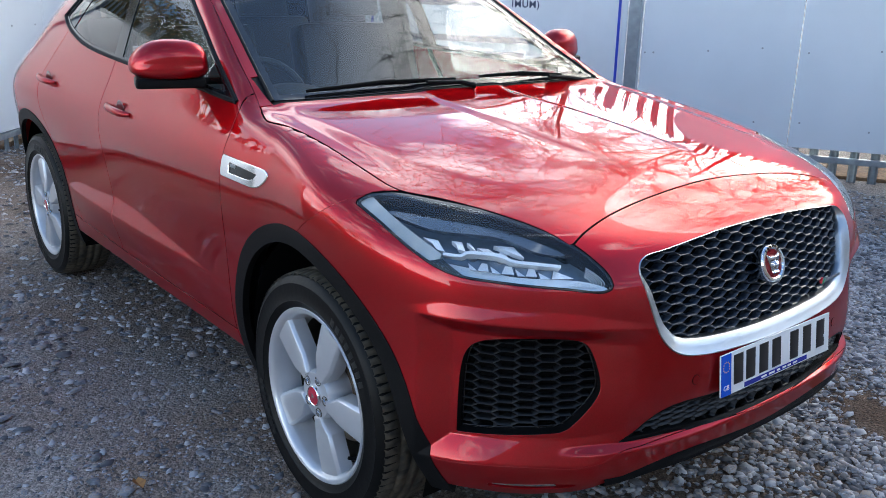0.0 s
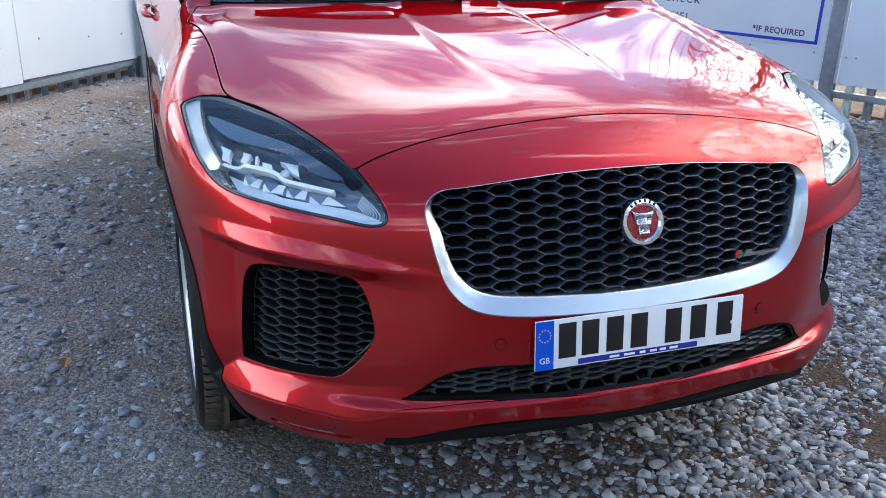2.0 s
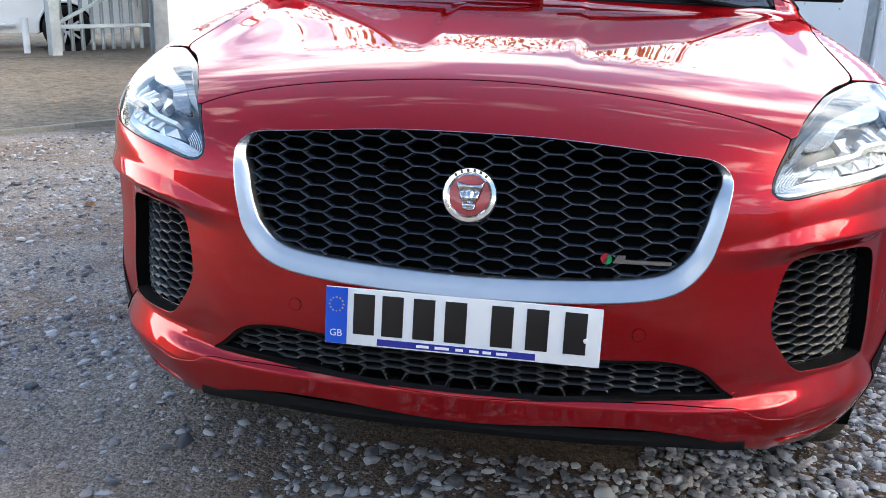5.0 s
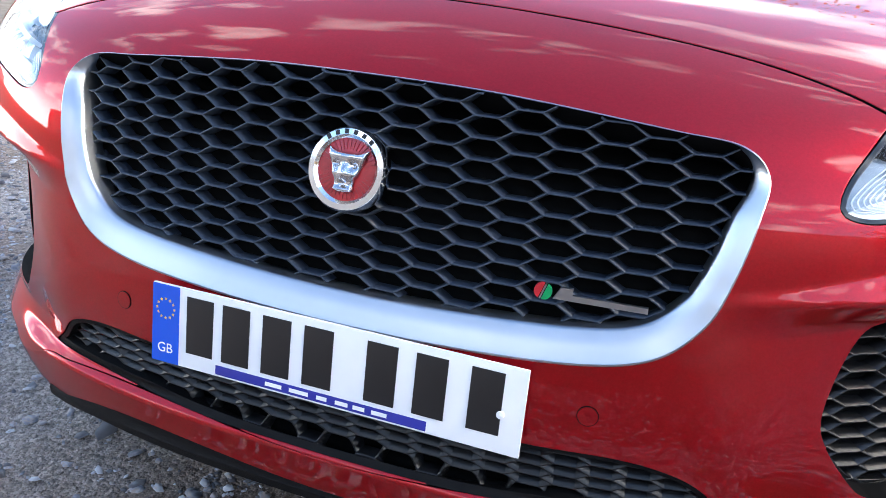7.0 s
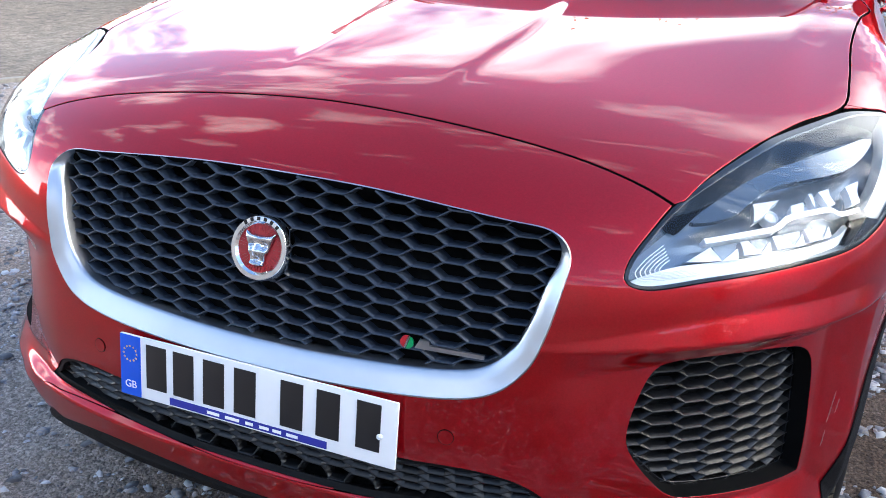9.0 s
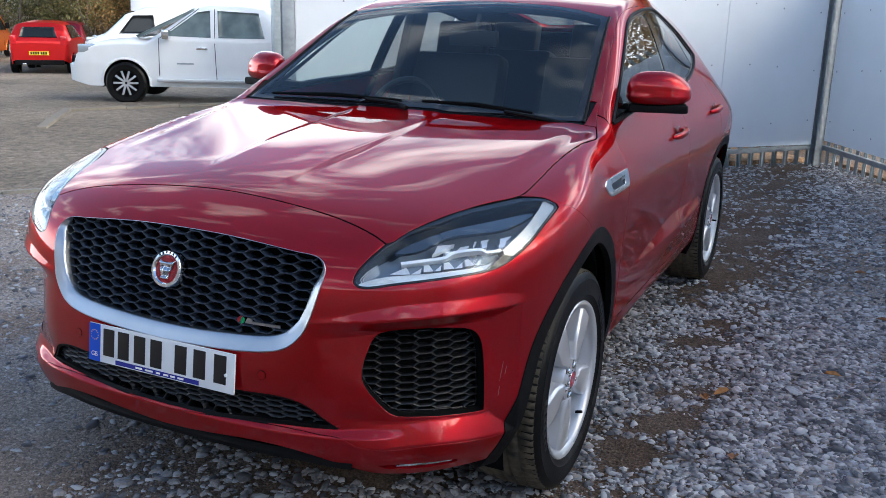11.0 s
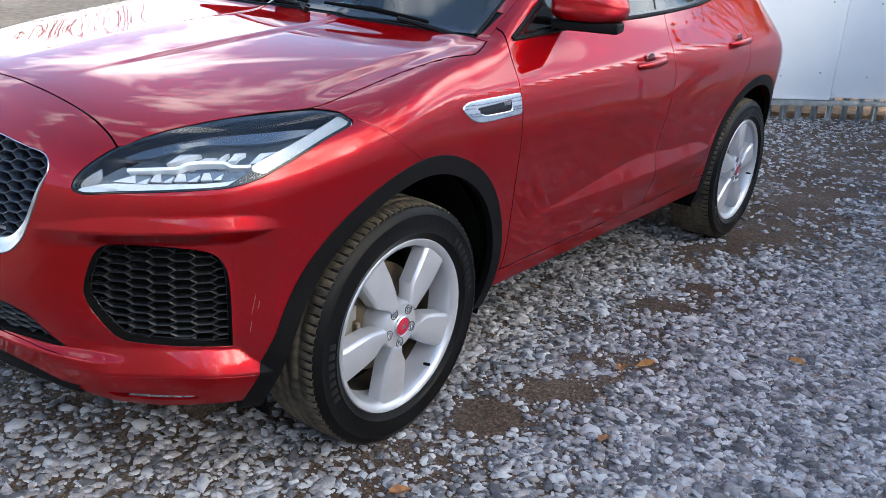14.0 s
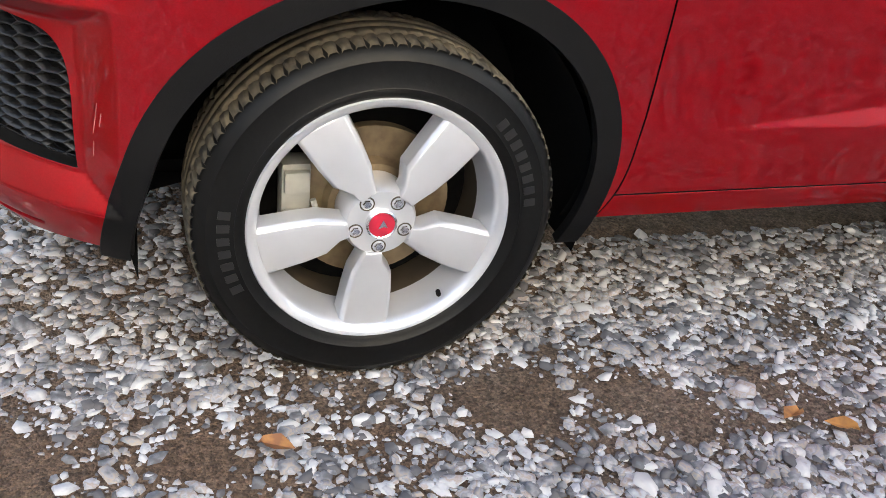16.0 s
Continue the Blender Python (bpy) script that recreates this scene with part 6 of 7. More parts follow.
def board_mesh(w, h):
    key = (round(w, 3), round(h, 3))
    if key not in BOARD_ME:
        bm = bmesh.new()
        box(bm, (w - 0.005, 0.018, h), (0, 0, 0), 0.002, None, 1)
        me = bpy.data.meshes.new("board")
        bm.to_mesh(me)
        bm.free()
        me.materials.append(WHITE_BOARD)
        BOARD_ME[key] = me
    return BOARD_ME[key]


def boarded_fence(name, start, way, length, seams, posts, label, droop=0.0, bottom=0.21):
    """Boards on the yard side, pales behind them; along = metres from start; local y points away from the yard."""
    ang = math.atan2(way[1], way[0])
    f = tagged(empty(name, Matrix.Translation((*start, 0)) @ Matrix.Rotation(ang, 4, "Z")), label, "fence", kind="structure")
    out = 1 if name.endswith("b") else -1
    g = lambda u: float(lie(start[0] + way[0] * u, start[1] + way[1] * u))
    me_fix = bpy.data.meshes.new("fixing")
    bm = bmesh.new()
    lathe(bm, [(0.004, 0.009), (-0.003, 0.008), (-0.004, 0.0)], 8, "y")
    bm.to_mesh(me_fix)
    bm.free()
    me_fix.materials.append(FIX)
    for a, b in zip(seams, seams[1:]):
        ob = new("board", board_mesh(b - a, 1.81))
        ob.parent = f
        ob.location = ((a + b) / 2, 0, 1.125 + bottom - 0.21 - droop * (a + b) / 2)
        for fx in np.arange(0.12, b - a, 0.42):
            for fz in (0.42, 1.0, 1.62):
                jx, jz = 0.05 * math.sin(fx * 37 + a * 11), 0.05 * math.sin(fx * 17 + fz * 29 + a)
                fo = new("fixing", me_fix)
                fo.parent = f
                fo.location = (a + fx + jx, -0.0105 * out, fz + jz)
                if out < 0:
                    fo.rotation_euler = (0, 0, math.pi)
    u, i = 0.08, 0
    while u < length:
        ob = new("pale", PALE)
        ob.parent = f
        ob.location = (u, 0.075 * out, g(u) - 0.02 - droop * u)
        if out < 0:
            ob.rotation_euler = (0, 0, math.pi)
        u += 0.152
    for z in (0.175, 2.035):
        bm = bmesh.new()
        box(bm, (length, 0.045, 0.05), (length / 2, 0.035 * out, z), 0.004)
        box(bm, (length, 0.006, 0.045), (length / 2, 0.012 * out, z), 0.001)
        o = part("rail", bm, GALV, f)
        o.rotation_euler = (0, math.asin(droop) if droop else 0, 0)
    for u in posts:
        bm = bmesh.new()
        box(bm, (0.10, 0.008, 2.5), (0, -0.03, 1.22), 0.001)
        box(bm, (0.10, 0.008, 2.5), (0, 0.05, 1.22), 0.001)
        box(bm, (0.008, 0.08, 2.5), (0, 0.01, 1.22), 0.001)
        o = part("post", bm, GALV, f)
        o.location = (u, 0, g(u) - 0.25)
    return f


CORNER = (1.21, 7.76)
fa = boarded_fence("fence_a", CORNER, (-0.69, -0.72), 5.75, [0.12, 1.36, 2.95, 3.1, 4.27, 5.68], [0.05, 3.05, 5.74], "white boarded steel palisade fence", 0.018)
fb = boarded_fence("fence_b", CORNER, (0.491, -0.871), 15.0, [0.1, 1.33, 2.56, 2.75, 4.0, 5.49, 5.62, 6.86, 8.1, 9.34, 10.6, 11.85, 13.1, 14.4], [2.66, 5.55, 8.5, 11.5, 14.5], "white boarded steel palisade fence with a sign", 0.0, 0.25)
# sign on the second fence
sign = tagged(empty("notice_sign", fb.matrix_world), "white notice with blue border and dark lettering on the boards", "sign")
bm = bmesh.new()
box(bm, (2.36, 0.006, 1.3), (4.26, -0.0135, 1.15), 0.001)
part("sign_panel", bm, SIGN, sign)
for sz, at in (((2.30, 0.004, 0.022), (4.27, -0.0185, 0.535)), ((2.30, 0.004, 0.022), (4.27, -0.0185, 1.77)), ((0.022, 0.004, 1.25), (5.42, -0.0185, 1.15)), ((0.022, 0.004, 1.25), (3.12, -0.0185, 1.15))):
    bm = bmesh.new()
    box(bm, sz, at)
    part("sign_border", bm, BLUE, sign)
face_on = Matrix.Rotation(math.pi / 2, 4, "X")
for txt, x, z, sz, mt in (("SERVICE* OR SAFETY CHECK", 3.13, 0.735, 0.080, NAVY_INK), ("CAR MATS + FUEL", 3.56, 0.597, 0.080, NAVY_INK), ("*IF REQUIRED", 4.92, 0.575, 0.062, NAVY_INK), ("IMUM)", 4.47, 1.285, 0.085, NAVY_INK)):
    o = words(txt, sz, mt, Matrix.Translation((x, -0.0175, z)) @ face_on, None, "lettering", 0.0008, "LEFT", 1.32 if z < 0.74 and sz > 0.07 else 1.08, 0.0012)
    o.parent = sign
for x0, x1, z in ((3.4, 4.35, 1.31), (3.4, 4.9, 1.0), (3.3, 4.6, 0.87), (3.3, 5.1, 1.5)):
    bm = bmesh.new()
    box(bm, (x1 - x0, 0.002, 0.055), ((x0 + x1) / 2, -0.0175, z))
    part("text_bar", bm, NAVY_INK, sign)
# dry leaves and litter behind the fences
bank = material("leaf_litter", (0.34, 0.2, 0.1), 0.9, grain=0.6, scale=30, second=(0.09, 0.06, 0.04), relief=0.02, spots=6)
for ob, ln in ((fa, 5.7), (fb, 15.0)):
    bm = bmesh.new()
    box(bm, (ln, 0.9, 0.06), (ln / 2, 0.62 * (1 if ob is fb else -1), 0.0), 0.02)
    o = part("leaf_litter", bm, bank)
    o.matrix_world = ob.matrix_world.copy()
    tagged(o, "bank of dry brown leaf litter behind the fence", "leaf litter", kind="stuff")

# ---- unseen walls, added to shape the light and reflections on the car ----
WALL = material("unseen_wall_cladding", (0.26, 0.25, 0.248), 0.8, spec=0.2, grain=0.3, scale=6, relief=0.003, spots=0.6)
# long wall out of view: blocks low sky from the front bumper
bm = bmesh.new()
box(bm, (46, 0.3, 4.4), (-9.0, -9.5, 2.15), 0.02)
tagged(part("wall_south", bm, WALL), "unseen pale wall added to darken what the car's nose reflects", "wall", kind="structure")
# boarding out of view: keeps low eastern glare off the bumper
bm = bmesh.new()
box(bm, (9.2, 0.2, 2.2), (0, 0, 1.0), 0.02)
o = tagged(part("wall_east", bm, WHITE_BOARD), "unseen white boarding added to cut off low glare", "wall", kind="structure")
o.matrix_world = Matrix.Translation((7.9, -4.4, 0)) @ Matrix.Rotation(math.atan2(-0.871, 0.491), 4, "Z")


# ---- parked vehicles across the yard ----
def upper(outline, cabin):
    """The upper edge of a vehicle's side view, as (y, z)."""
    line = [p for p in outline if p[1] > 0.55 or p in (outline[0],)]
    if cabin:
        lo, hi = min(y for y, z in cabin), max(y for y, z in cabin)
        line = [p for p in line if not lo < p[0] < hi] + [p for p in cabin]
    return line


def vehicle(name, label, category, at, yaw, length, width, outline, cabin, colour, windows, wheels, lamps=(), plate_at=None, cladding=None, wheel_r=0.33, plate_mat=None, window_mat=None, seams=(), plan=9, lean_in=None):
    """A parked vehicle; local +y is its nose, the ground at its origin. outline and cabin are side views (y, z)."""
    v = tagged(empty(name, Matrix.Translation((*at, float(lie(*at)) + 0.012)) @ Matrix.Rotation(radians(yaw), 4, "Z")), label, category)
    skin = paint(name + "_paint", colour, tuple(c * 0.85 for c in colour)) if min(colour) < 0.5 else material(name + "_paint", colour, 0.3, 0, 1.0, grain=0.05, scale=5)
    skin.node_tree.nodes["Principled BSDF"].inputs["Coat Weight"].default_value = 0.4
    half_l = length / 2
    prof = sorted(dict((round(y, 3), z) for y, z in upper(outline, cabin)).items())
    py, pz = np.array([q[0] for q in prof]), np.array([q[1] for q in prof])
    belt = 0.98 if not cabin else max(z for y, z in outline) - 0.02

    def half_width(y, z):
        end = np.clip(1 - np.abs(np.asarray(y) / (half_l + 0.004)) ** plan, 0, 1) ** (1 / 4)
        lean = (lean_in or (0.20 if cabin else 0.09)) * np.clip((z - belt) / 0.6, 0, 1) + 0.05 * np.clip((0.7 - z) / 0.5, 0, 1)
        return width / 2 * (0.72 + 0.28 * end) * (1 - lean)

    def skin_point(y, u):
        """Point of the flank at length y, u from nought (low) to one (middle of the top)."""
        zt = np.interp(y, py, pz)
        zb = 0.3 + 0.1 * np.clip((np.abs(y) / half_l - 0.85) / 0.15, 0, 1)
        turn_at = 0.80
        v = np.clip(u / turn_at, 0, 1)
        w = np.clip((u - turn_at) / (1 - turn_at), 0, 1)
        z = zb + (zt - zb) * np.where(u < turn_at, v * 0.90, 0.90 + 0.10 * np.sin(w * math.pi / 2))
        x = half_width(y, z) * np.where(u < turn_at, 1.0, np.clip(np.cos(w * math.pi / 2), 0, 1) ** 0.55)
        return x, y, z

    ys = half_l * np.sin(np.linspace(-math.pi / 2, math.pi / 2, 181))
    us = np.concatenate([np.linspace(0, 0.80, 30), np.linspace(0.82, 1, 12)])
    Y, U = (q.ravel() for q in np.meshgrid(ys, us, indexing="ij"))
    X, _, Z = skin_point(Y, U)
    tri = grid_faces(np.ones((len(ys), len(us)), bool))
    flank_v, flank_t = np.stack([X, Y, Z], 1), tri
    for yw in wheels:
        c = flank_v
        hole = np.where(c[:, 0] > width * 0.3, wheel_r + 0.06 - np.hypot(c[:, 1] - yw, c[:, 2] - wheel_r), -1.0)
        flank_v, flank_t = clip((flank_v, flank_t), hole)
    n_v = len(flank_v)
    ends = np.stack([np.array(skin_point(np.full(len(us), y), us)).T for y in (ys[0], ys[-1])]).reshape(-1, 3)
    m_u = len(us)
    caps = []
    for e in (0, 1):
        q = 2 * n_v + e * m_u + np.arange(m_u - 1)
        w = q + 2 * m_u
        caps += [np.stack([q, q + 1, w + 1], 1), np.stack([q, w + 1, w], 1)]
    V = np.vstack([flank_v, flank_v * [-1, 1, 1], ends, ends * [-1, 1, 1]])
    data_part("body", V, np.vstack([flank_t, flank_t[:, ::-1] + n_v] + caps), skin, v, smooth=True)

    def pane(wname, corners, place):
        q = np.array(corners, float)
        if len(q) > 4:
            q = q[[0, 1, 3, 4]]
        a, b = (k.ravel() for k in np.meshgrid(np.linspace(0, 1, 9), np.linspace(0, 1, 9), indexing="ij"))
        flat = ((1 - a) * (1 - b))[:, None] * q[0] + (a * (1 - b))[:, None] * q[1] + (a * b)[:, None] * q[2] + ((1 - a) * b)[:, None] * q[3]
        out, nrm = place(flat)
        g = np.arange(81).reshape(9, 9)
        f = np.stack([g[:-1, :-1], g[1:, :-1], g[1:, 1:], g[:-1, 1:]], 2).reshape(-1, 4)
        edge = list(g[:, 0]) + list(g[-1, 1:]) + list(g[-2::-1, -1]) + list(g[0, -2:0:-1])
        rim = np.array([(edge[i], edge[(i + 1) % len(edge)], edge[(i + 1) % len(edge)] + 81, edge[i] + 81) for i in range(len(edge))])
        data_part(wname, np.vstack([out + nrm * 0.006, out - nrm * 0.02]), np.vstack([f, f[:, ::-1] + 81, rim]), window_mat or FAR_GLASS, v)

    for wname, pts, side in windows:
        if side:
            for sg in (1, -1):
                def on_flank(p, sg=sg):
                    x = half_width(p[:, 1], p[:, 2])
                    return np.stack([sg * x, p[:, 1], p[:, 2]], 1), np.tile([sg * 1.0, 0, 0.15], (len(p), 1))
                pane(wname, pts, on_flank)
        else:
            front = 1 if pts[0][1] > 0 else -1

            def on_slope(p):
                """On the raked front or rear: the height picks the place along the profile."""
                ok = (py * front > 0)
                order = np.argsort(pz[ok])
                w = np.arccos(np.clip(np.abs(p[:, 0]) / (width * 0.47), 0, 0.97) ** (1 / 0.55))
                zt = 0.3 + (p[:, 2] - 0.3) / (0.90 + 0.10 * np.sin(w))
                y = np.interp(zt, pz[ok][order], py[ok][order])
                return np.stack([p[:, 0], y, p[:, 2]], 1), np.tile([0, front * 2.2, 1.6], (len(p), 1))
            pane(wname, pts, on_slope)
    for y in wheels:
        for s in (1, -1):
            w = empty("wheel")
            w.parent = v
            bm = bmesh.new()
            r = wheel_r
            lathe(bm, [(-0.1, r * 0.62), (-0.11, r * 0.9), (-0.08, r), (0.08, r), (0.11, r * 0.9), (0.1, r * 0.66)], 32)
            tyre = part("tyre", bm, RUBBER, w)
            bm = bmesh.new()
            lathe(bm, [(0.0, r * 0.63), (0.10, r * 0.68), (0.105, r * 0.62), (0.06, r * 0.58), (0.03, r * 0.3), (0.05, 0.0)], 32)
            part("rim", bm, DARK, w)
            for i in range(10):
                u = 2 * math.pi * i / 10
                bm = bmesh.new()
                box(bm, (0.02, r * 0.55, 0.035), (0.085, r * 0.34 * math.cos(u), r * 0.34 * math.sin(u)), 0.004, Matrix.Rotation(u, 4, "X"))
                part("spoke", bm, ALLOY, w)
            w.location = (s * (width / 2 - 0.07), y, r - 0.005)
            if s < 0:
                w.rotation_euler = (0, 0, math.pi)
            # rolled lip and dark housing round the opening
            arc = np.linspace(-0.12, math.pi + 0.12, 25)
            ly, lz = y + (r + 0.062) * np.cos(arc), r + (r + 0.062) * np.sin(arc)
            lx = half_width(ly, lz)
            bm = bmesh.new()
            tube(bm, [Vector((s * (a + 0.002), b, c)) for a, b, c in zip(lx, ly, lz) if c > 0.28], 0.022, 8)
            part("arch_lip", bm, skin, v)
            bm = bmesh.new()
            lathe(bm, [(s * (width / 2 - 0.05), r + 0.075), (s * (width / 2 - 0.36), r + 0.075), (s * (width / 2 - 0.38), 0.05)], 32, "x", (0, y, r))
            bmesh.ops.delete(bm, geom=[q for q in bm.verts if q.co.z < 0.27], context="VERTS")
            part("wheel_housing", bm, DARK, v)
    for ya, za, yb, zb in seams:
        for s in (1, -1):
            k = np.linspace(0, 1, 9)
            ly, lz = ya + (yb - ya) * k, za + (zb - za) * k
            bm = bmesh.new()
            tube(bm, [Vector((s * (a + 0.0005), b, c)) for a, b, c in zip(half_width(ly, lz), ly, lz)], 0.006, 5)
            part("door_gap", bm, DARK, v)
    for lname, size, pos, mt in lamps:
        bm = bmesh.new()
        box(bm, size, pos, min(size) * 0.3)
        part(lname, bm, mt, v)
    if cladding:
        for cname, size, pos in cladding:
            bm = bmesh.new()
            box(bm, size, pos, 0.03)
            part(cname, bm, BLACK_PLASTIC, v)
    if plate_at:
        x, y, z, s = plate_at
        bm = bmesh.new()
        box(bm, (0.52, 0.012, 0.111), (x, y, z))
        pl = part("plate", bm, plate_mat or YELLOW, v)
        for i in range(7):
            bm = bmesh.new()
            box(bm, (0.042, 0.004, 0.07), (x - 0.2 + i * 0.062 + (0.02 if i > 3 else 0), y + s * 0.008, z))
            part("character_bar", bm, INK, pl)
    return v


FAR_GLASS = material("vehicle_glass", (0.012, 0.014, 0.016), 0.12, spec=0.3, grain=0.3, scale=3)
CAB_GLASS = material("cab_glass", (0.16, 0.2, 0.2), 0.1, spec=0.5, grain=0.5, scale=3)
TAIL_RED = material("tail_lamp", (0.5, 0.01, 0.015), 0.15, 0, 0.8, grain=0.2, scale=30)
HEAD = material("head_lamp", (0.55, 0.6, 0.65), 0.1, 0.5, 0.8, grain=0.2, scale=30)
# white pickup, side on
vehicle("pickup", "white double-cab pickup truck parked on tarmac", "pickup", (-9.58, 11.0), 118, 5.1, 1.82,
        [(-2.55, 0.55), (-2.55, 1.08), (-1.0, 1.12), (0.82, 1.15), (1.5, 1.135), (1.95, 1.10), (2.2, 1.035), (2.38, 0.9), (2.45, 0.7), (2.45, 0.5), (2.38, 0.4), (0.2, 0.36), (-2.2, 0.45)],
        [(-1.35, 1.08), (-1.2, 1.5), (-0.95, 1.7), (-0.6, 1.765), (0.0, 1.76), (0.28, 1.71), (1.15, 1.12)], (0.78, 0.79, 0.80),
        [("window", [(0.835, -0.02, 1.18), (0.835, 0.80, 1.2), (0.735, 0.22, 1.62), (0.728, 0.0, 1.65)], True), ("rear_window", [(0.835, -0.98, 1.18), (0.835, -0.16, 1.18), (0.728, -0.13, 1.65), (0.73, -0.86, 1.62)], True),
         ("windscreen", [(-0.72, 1.12, 1.18), (0.72, 1.12, 1.18), (0.62, 0.45, 1.67), (-0.62, 0.45, 1.67)], False)],
        (1.52, -1.48), [("headlamp", (0.26, 0.44, 0.15), (0.765, 2.13, 0.955), HEAD), ("headlamp", (0.26, 0.44, 0.15), (-0.765, 2.13, 0.955), HEAD), ("mirror", (0.2, 0.13, 0.17), (-1.0, 0.74, 1.23), CHROME), ("mirror", (0.2, 0.13, 0.17), (1.0, 0.74, 1.23), CHROME), ("handle", (0.05, 0.2, 0.045), (0.9, 0.14, 0.99), CHROME), ("handle", (0.05, 0.2, 0.045), (-0.9, 0.14, 0.99), CHROME), ("step", (0.16, 1.7, 0.05), (0.92, 0.1, 0.42), ALLOY), ("step", (0.16, 1.7, 0.05), (-0.92, 0.1, 0.42), ALLOY), ("grille", (0.9, 0.06, 0.3), (0, 2.38, 0.8), CHROME), ("side_mark", (0.012, 0.3, 0.03), (-0.905, 0.45, 0.72), GALV), ("fog_lamp", (0.2, 0.12, 0.12), (-0.68, 2.3, 0.5), BLACK_PLASTIC)],
        None, None, 0.365, None, CAB_GLASS, ((0.92, 0.5, 0.9, 1.15), (-0.1, 0.42, -0.08, 1.68), (0.9, 1.15, 0.2, 1.68)))
# small red hatchback, tail towards the camera
vehicle("hatchback", "small bright red hatchback parked tail out", "car", (-21.06, 16.98), 40, 3.6, 1.66,
        [(-1.8, 0.4), (-1.82, 0.75), (-1.7, 0.98), (1.0, 0.98), (1.6, 0.85), (1.8, 0.6), (1.75, 0.3), (-1.7, 0.28)],
        [(-1.78, 0.95), (-1.66, 1.28), (-1.4, 1.46), (-0.2, 1.5), (0.3, 1.42), (1.1, 0.96)], (0.62, 0.02, 0.02),
        [("rear_window", [(-0.5, -1.775, 1.05), (0.5, -1.775, 1.05), (0.5, -1.70, 1.2), (0.42, -1.60, 1.33), (-0.42, -1.60, 1.33), (-0.5, -1.70, 1.2)], False), ("window", [(0.768, -1.2, 1.02), (0.768, 0.7, 1.0), (0.67, 0.15, 1.38), (0.665, -1.0, 1.4)], True)],
        (1.2, -1.15), [("tail_lamp", (0.16, 0.1, 0.26), (0.66, -1.75, 0.98), TAIL_RED), ("tail_lamp", (0.16, 0.1, 0.26), (-0.66, -1.75, 0.98), TAIL_RED), ("exhaust", (0.12, 0.2, 0.07), (-0.4, -1.75, 0.3), CHROME)],
        (0, -1.835, 0.62, -1), [("lower_bumper", (1.3, 0.1, 0.14), (0, -1.78, 0.36))], 0.29, plan=5, lean_in=0.3)
vehicle("hatchback", "dark red hatchback behind the bright red one", "car", (-23.6, 19.9), 40, 3.9, 1.68,
        [(-1.9, 0.4), (-1.92, 0.75), (-1.8, 0.98), (1.0, 0.98), (1.7, 0.85), (1.9, 0.6), (1.85, 0.3), (-1.8, 0.28)],
        [(-1.82, 0.95), (-1.6, 1.32), (-1.3, 1.5), (-0.2, 1.53), (0.3, 1.45), (1.1, 0.96)], (0.2, 0.015, 0.03),
        [("rear_window", [(-0.6, -1.82, 1.04), (0.6, -1.82, 1.04), (0.5, -1.57, 1.38), (-0.5, -1.57, 1.38)], False), ("window", [(0.778, -1.2, 1.02), (0.778, 0.7, 1.0), (0.675, 0.15, 1.4), (0.67, -1.0, 1.42)], True)],
        (1.2, -1.2), [("tail_lamp", (0.16, 0.1, 0.26), (0.66, -1.85, 0.98), TAIL_RED)], (0, -1.935, 0.62, -1), None, 0.3, plan=5, lean_in=0.28)
# orange people carrier
vehicle("minibus", "metallic orange minibus parked tail out", "minibus", (-31.6, 22.3), 39.5, 5.0, 2.0,
        [(-2.5, 0.4), (-2.52, 1.1), (-2.42, 1.75), (-2.2, 1.93), (0.6, 1.95), (1.2, 1.75), (1.85, 1.15), (2.4, 0.95), (2.5, 0.6), (2.4, 0.32), (-2.4, 0.3)], None, (0.62, 0.15, 0.02),
        [("rear_window", [(-0.85, -2.53, 1.15), (0.85, -2.53, 1.15), (0.8, -2.43, 1.76), (-0.8, -2.43, 1.76)], False), ("window", [(1.0, -2.2, 1.15), (1.0, -0.3, 1.15), (0.985, -0.35, 1.68), (0.985, -2.1, 1.68)], True), ("window", [(1.0, -0.2, 1.15), (1.0, 1.5, 1.12), (0.985, 0.95, 1.62), (0.985, -0.2, 1.68)], True)],
        (1.65, -1.55), [("tail_lamp", (0.12, 0.08, 0.62), (0.9, -2.5, 1.4), TAIL_RED), ("tail_lamp", (0.12, 0.08, 0.62), (-0.9, -2.5, 1.4), TAIL_RED), ("mirror", (0.16, 0.12, 0.24), (1.1, 1.2, 1.3), BLACK_PLASTIC)],
        (0, -2.545, 0.92, -1), [("bumper_step", (1.5, 0.06, 0.1), (0, -2.53, 0.5))], 0.34, seams=((0.9, 0.5, 0.85, 1.75), (-0.25, 0.45, -0.27, 1.75)))
# white panel vans
VAN = [(-2.3, 0.4), (-2.32, 1.1), (-2.25, 1.8), (-2.0, 1.9), (0.6, 1.92), (1.15, 1.75), (1.75, 1.18), (2.25, 1.0), (2.38, 0.65), (2.3, 0.3), (-2.2, 0.3)]
vw = [("windscreen", [(0.78, 1.72, 1.22), (-0.78, 1.72, 1.22), (-0.7, 1.12, 1.79), (0.7, 1.12, 1.79)], False), ("window", [(0.965, 0.35, 1.2), (0.965, 1.35, 1.18), (0.93, 0.95, 1.68), (0.93, 0.4, 1.7)], True)]
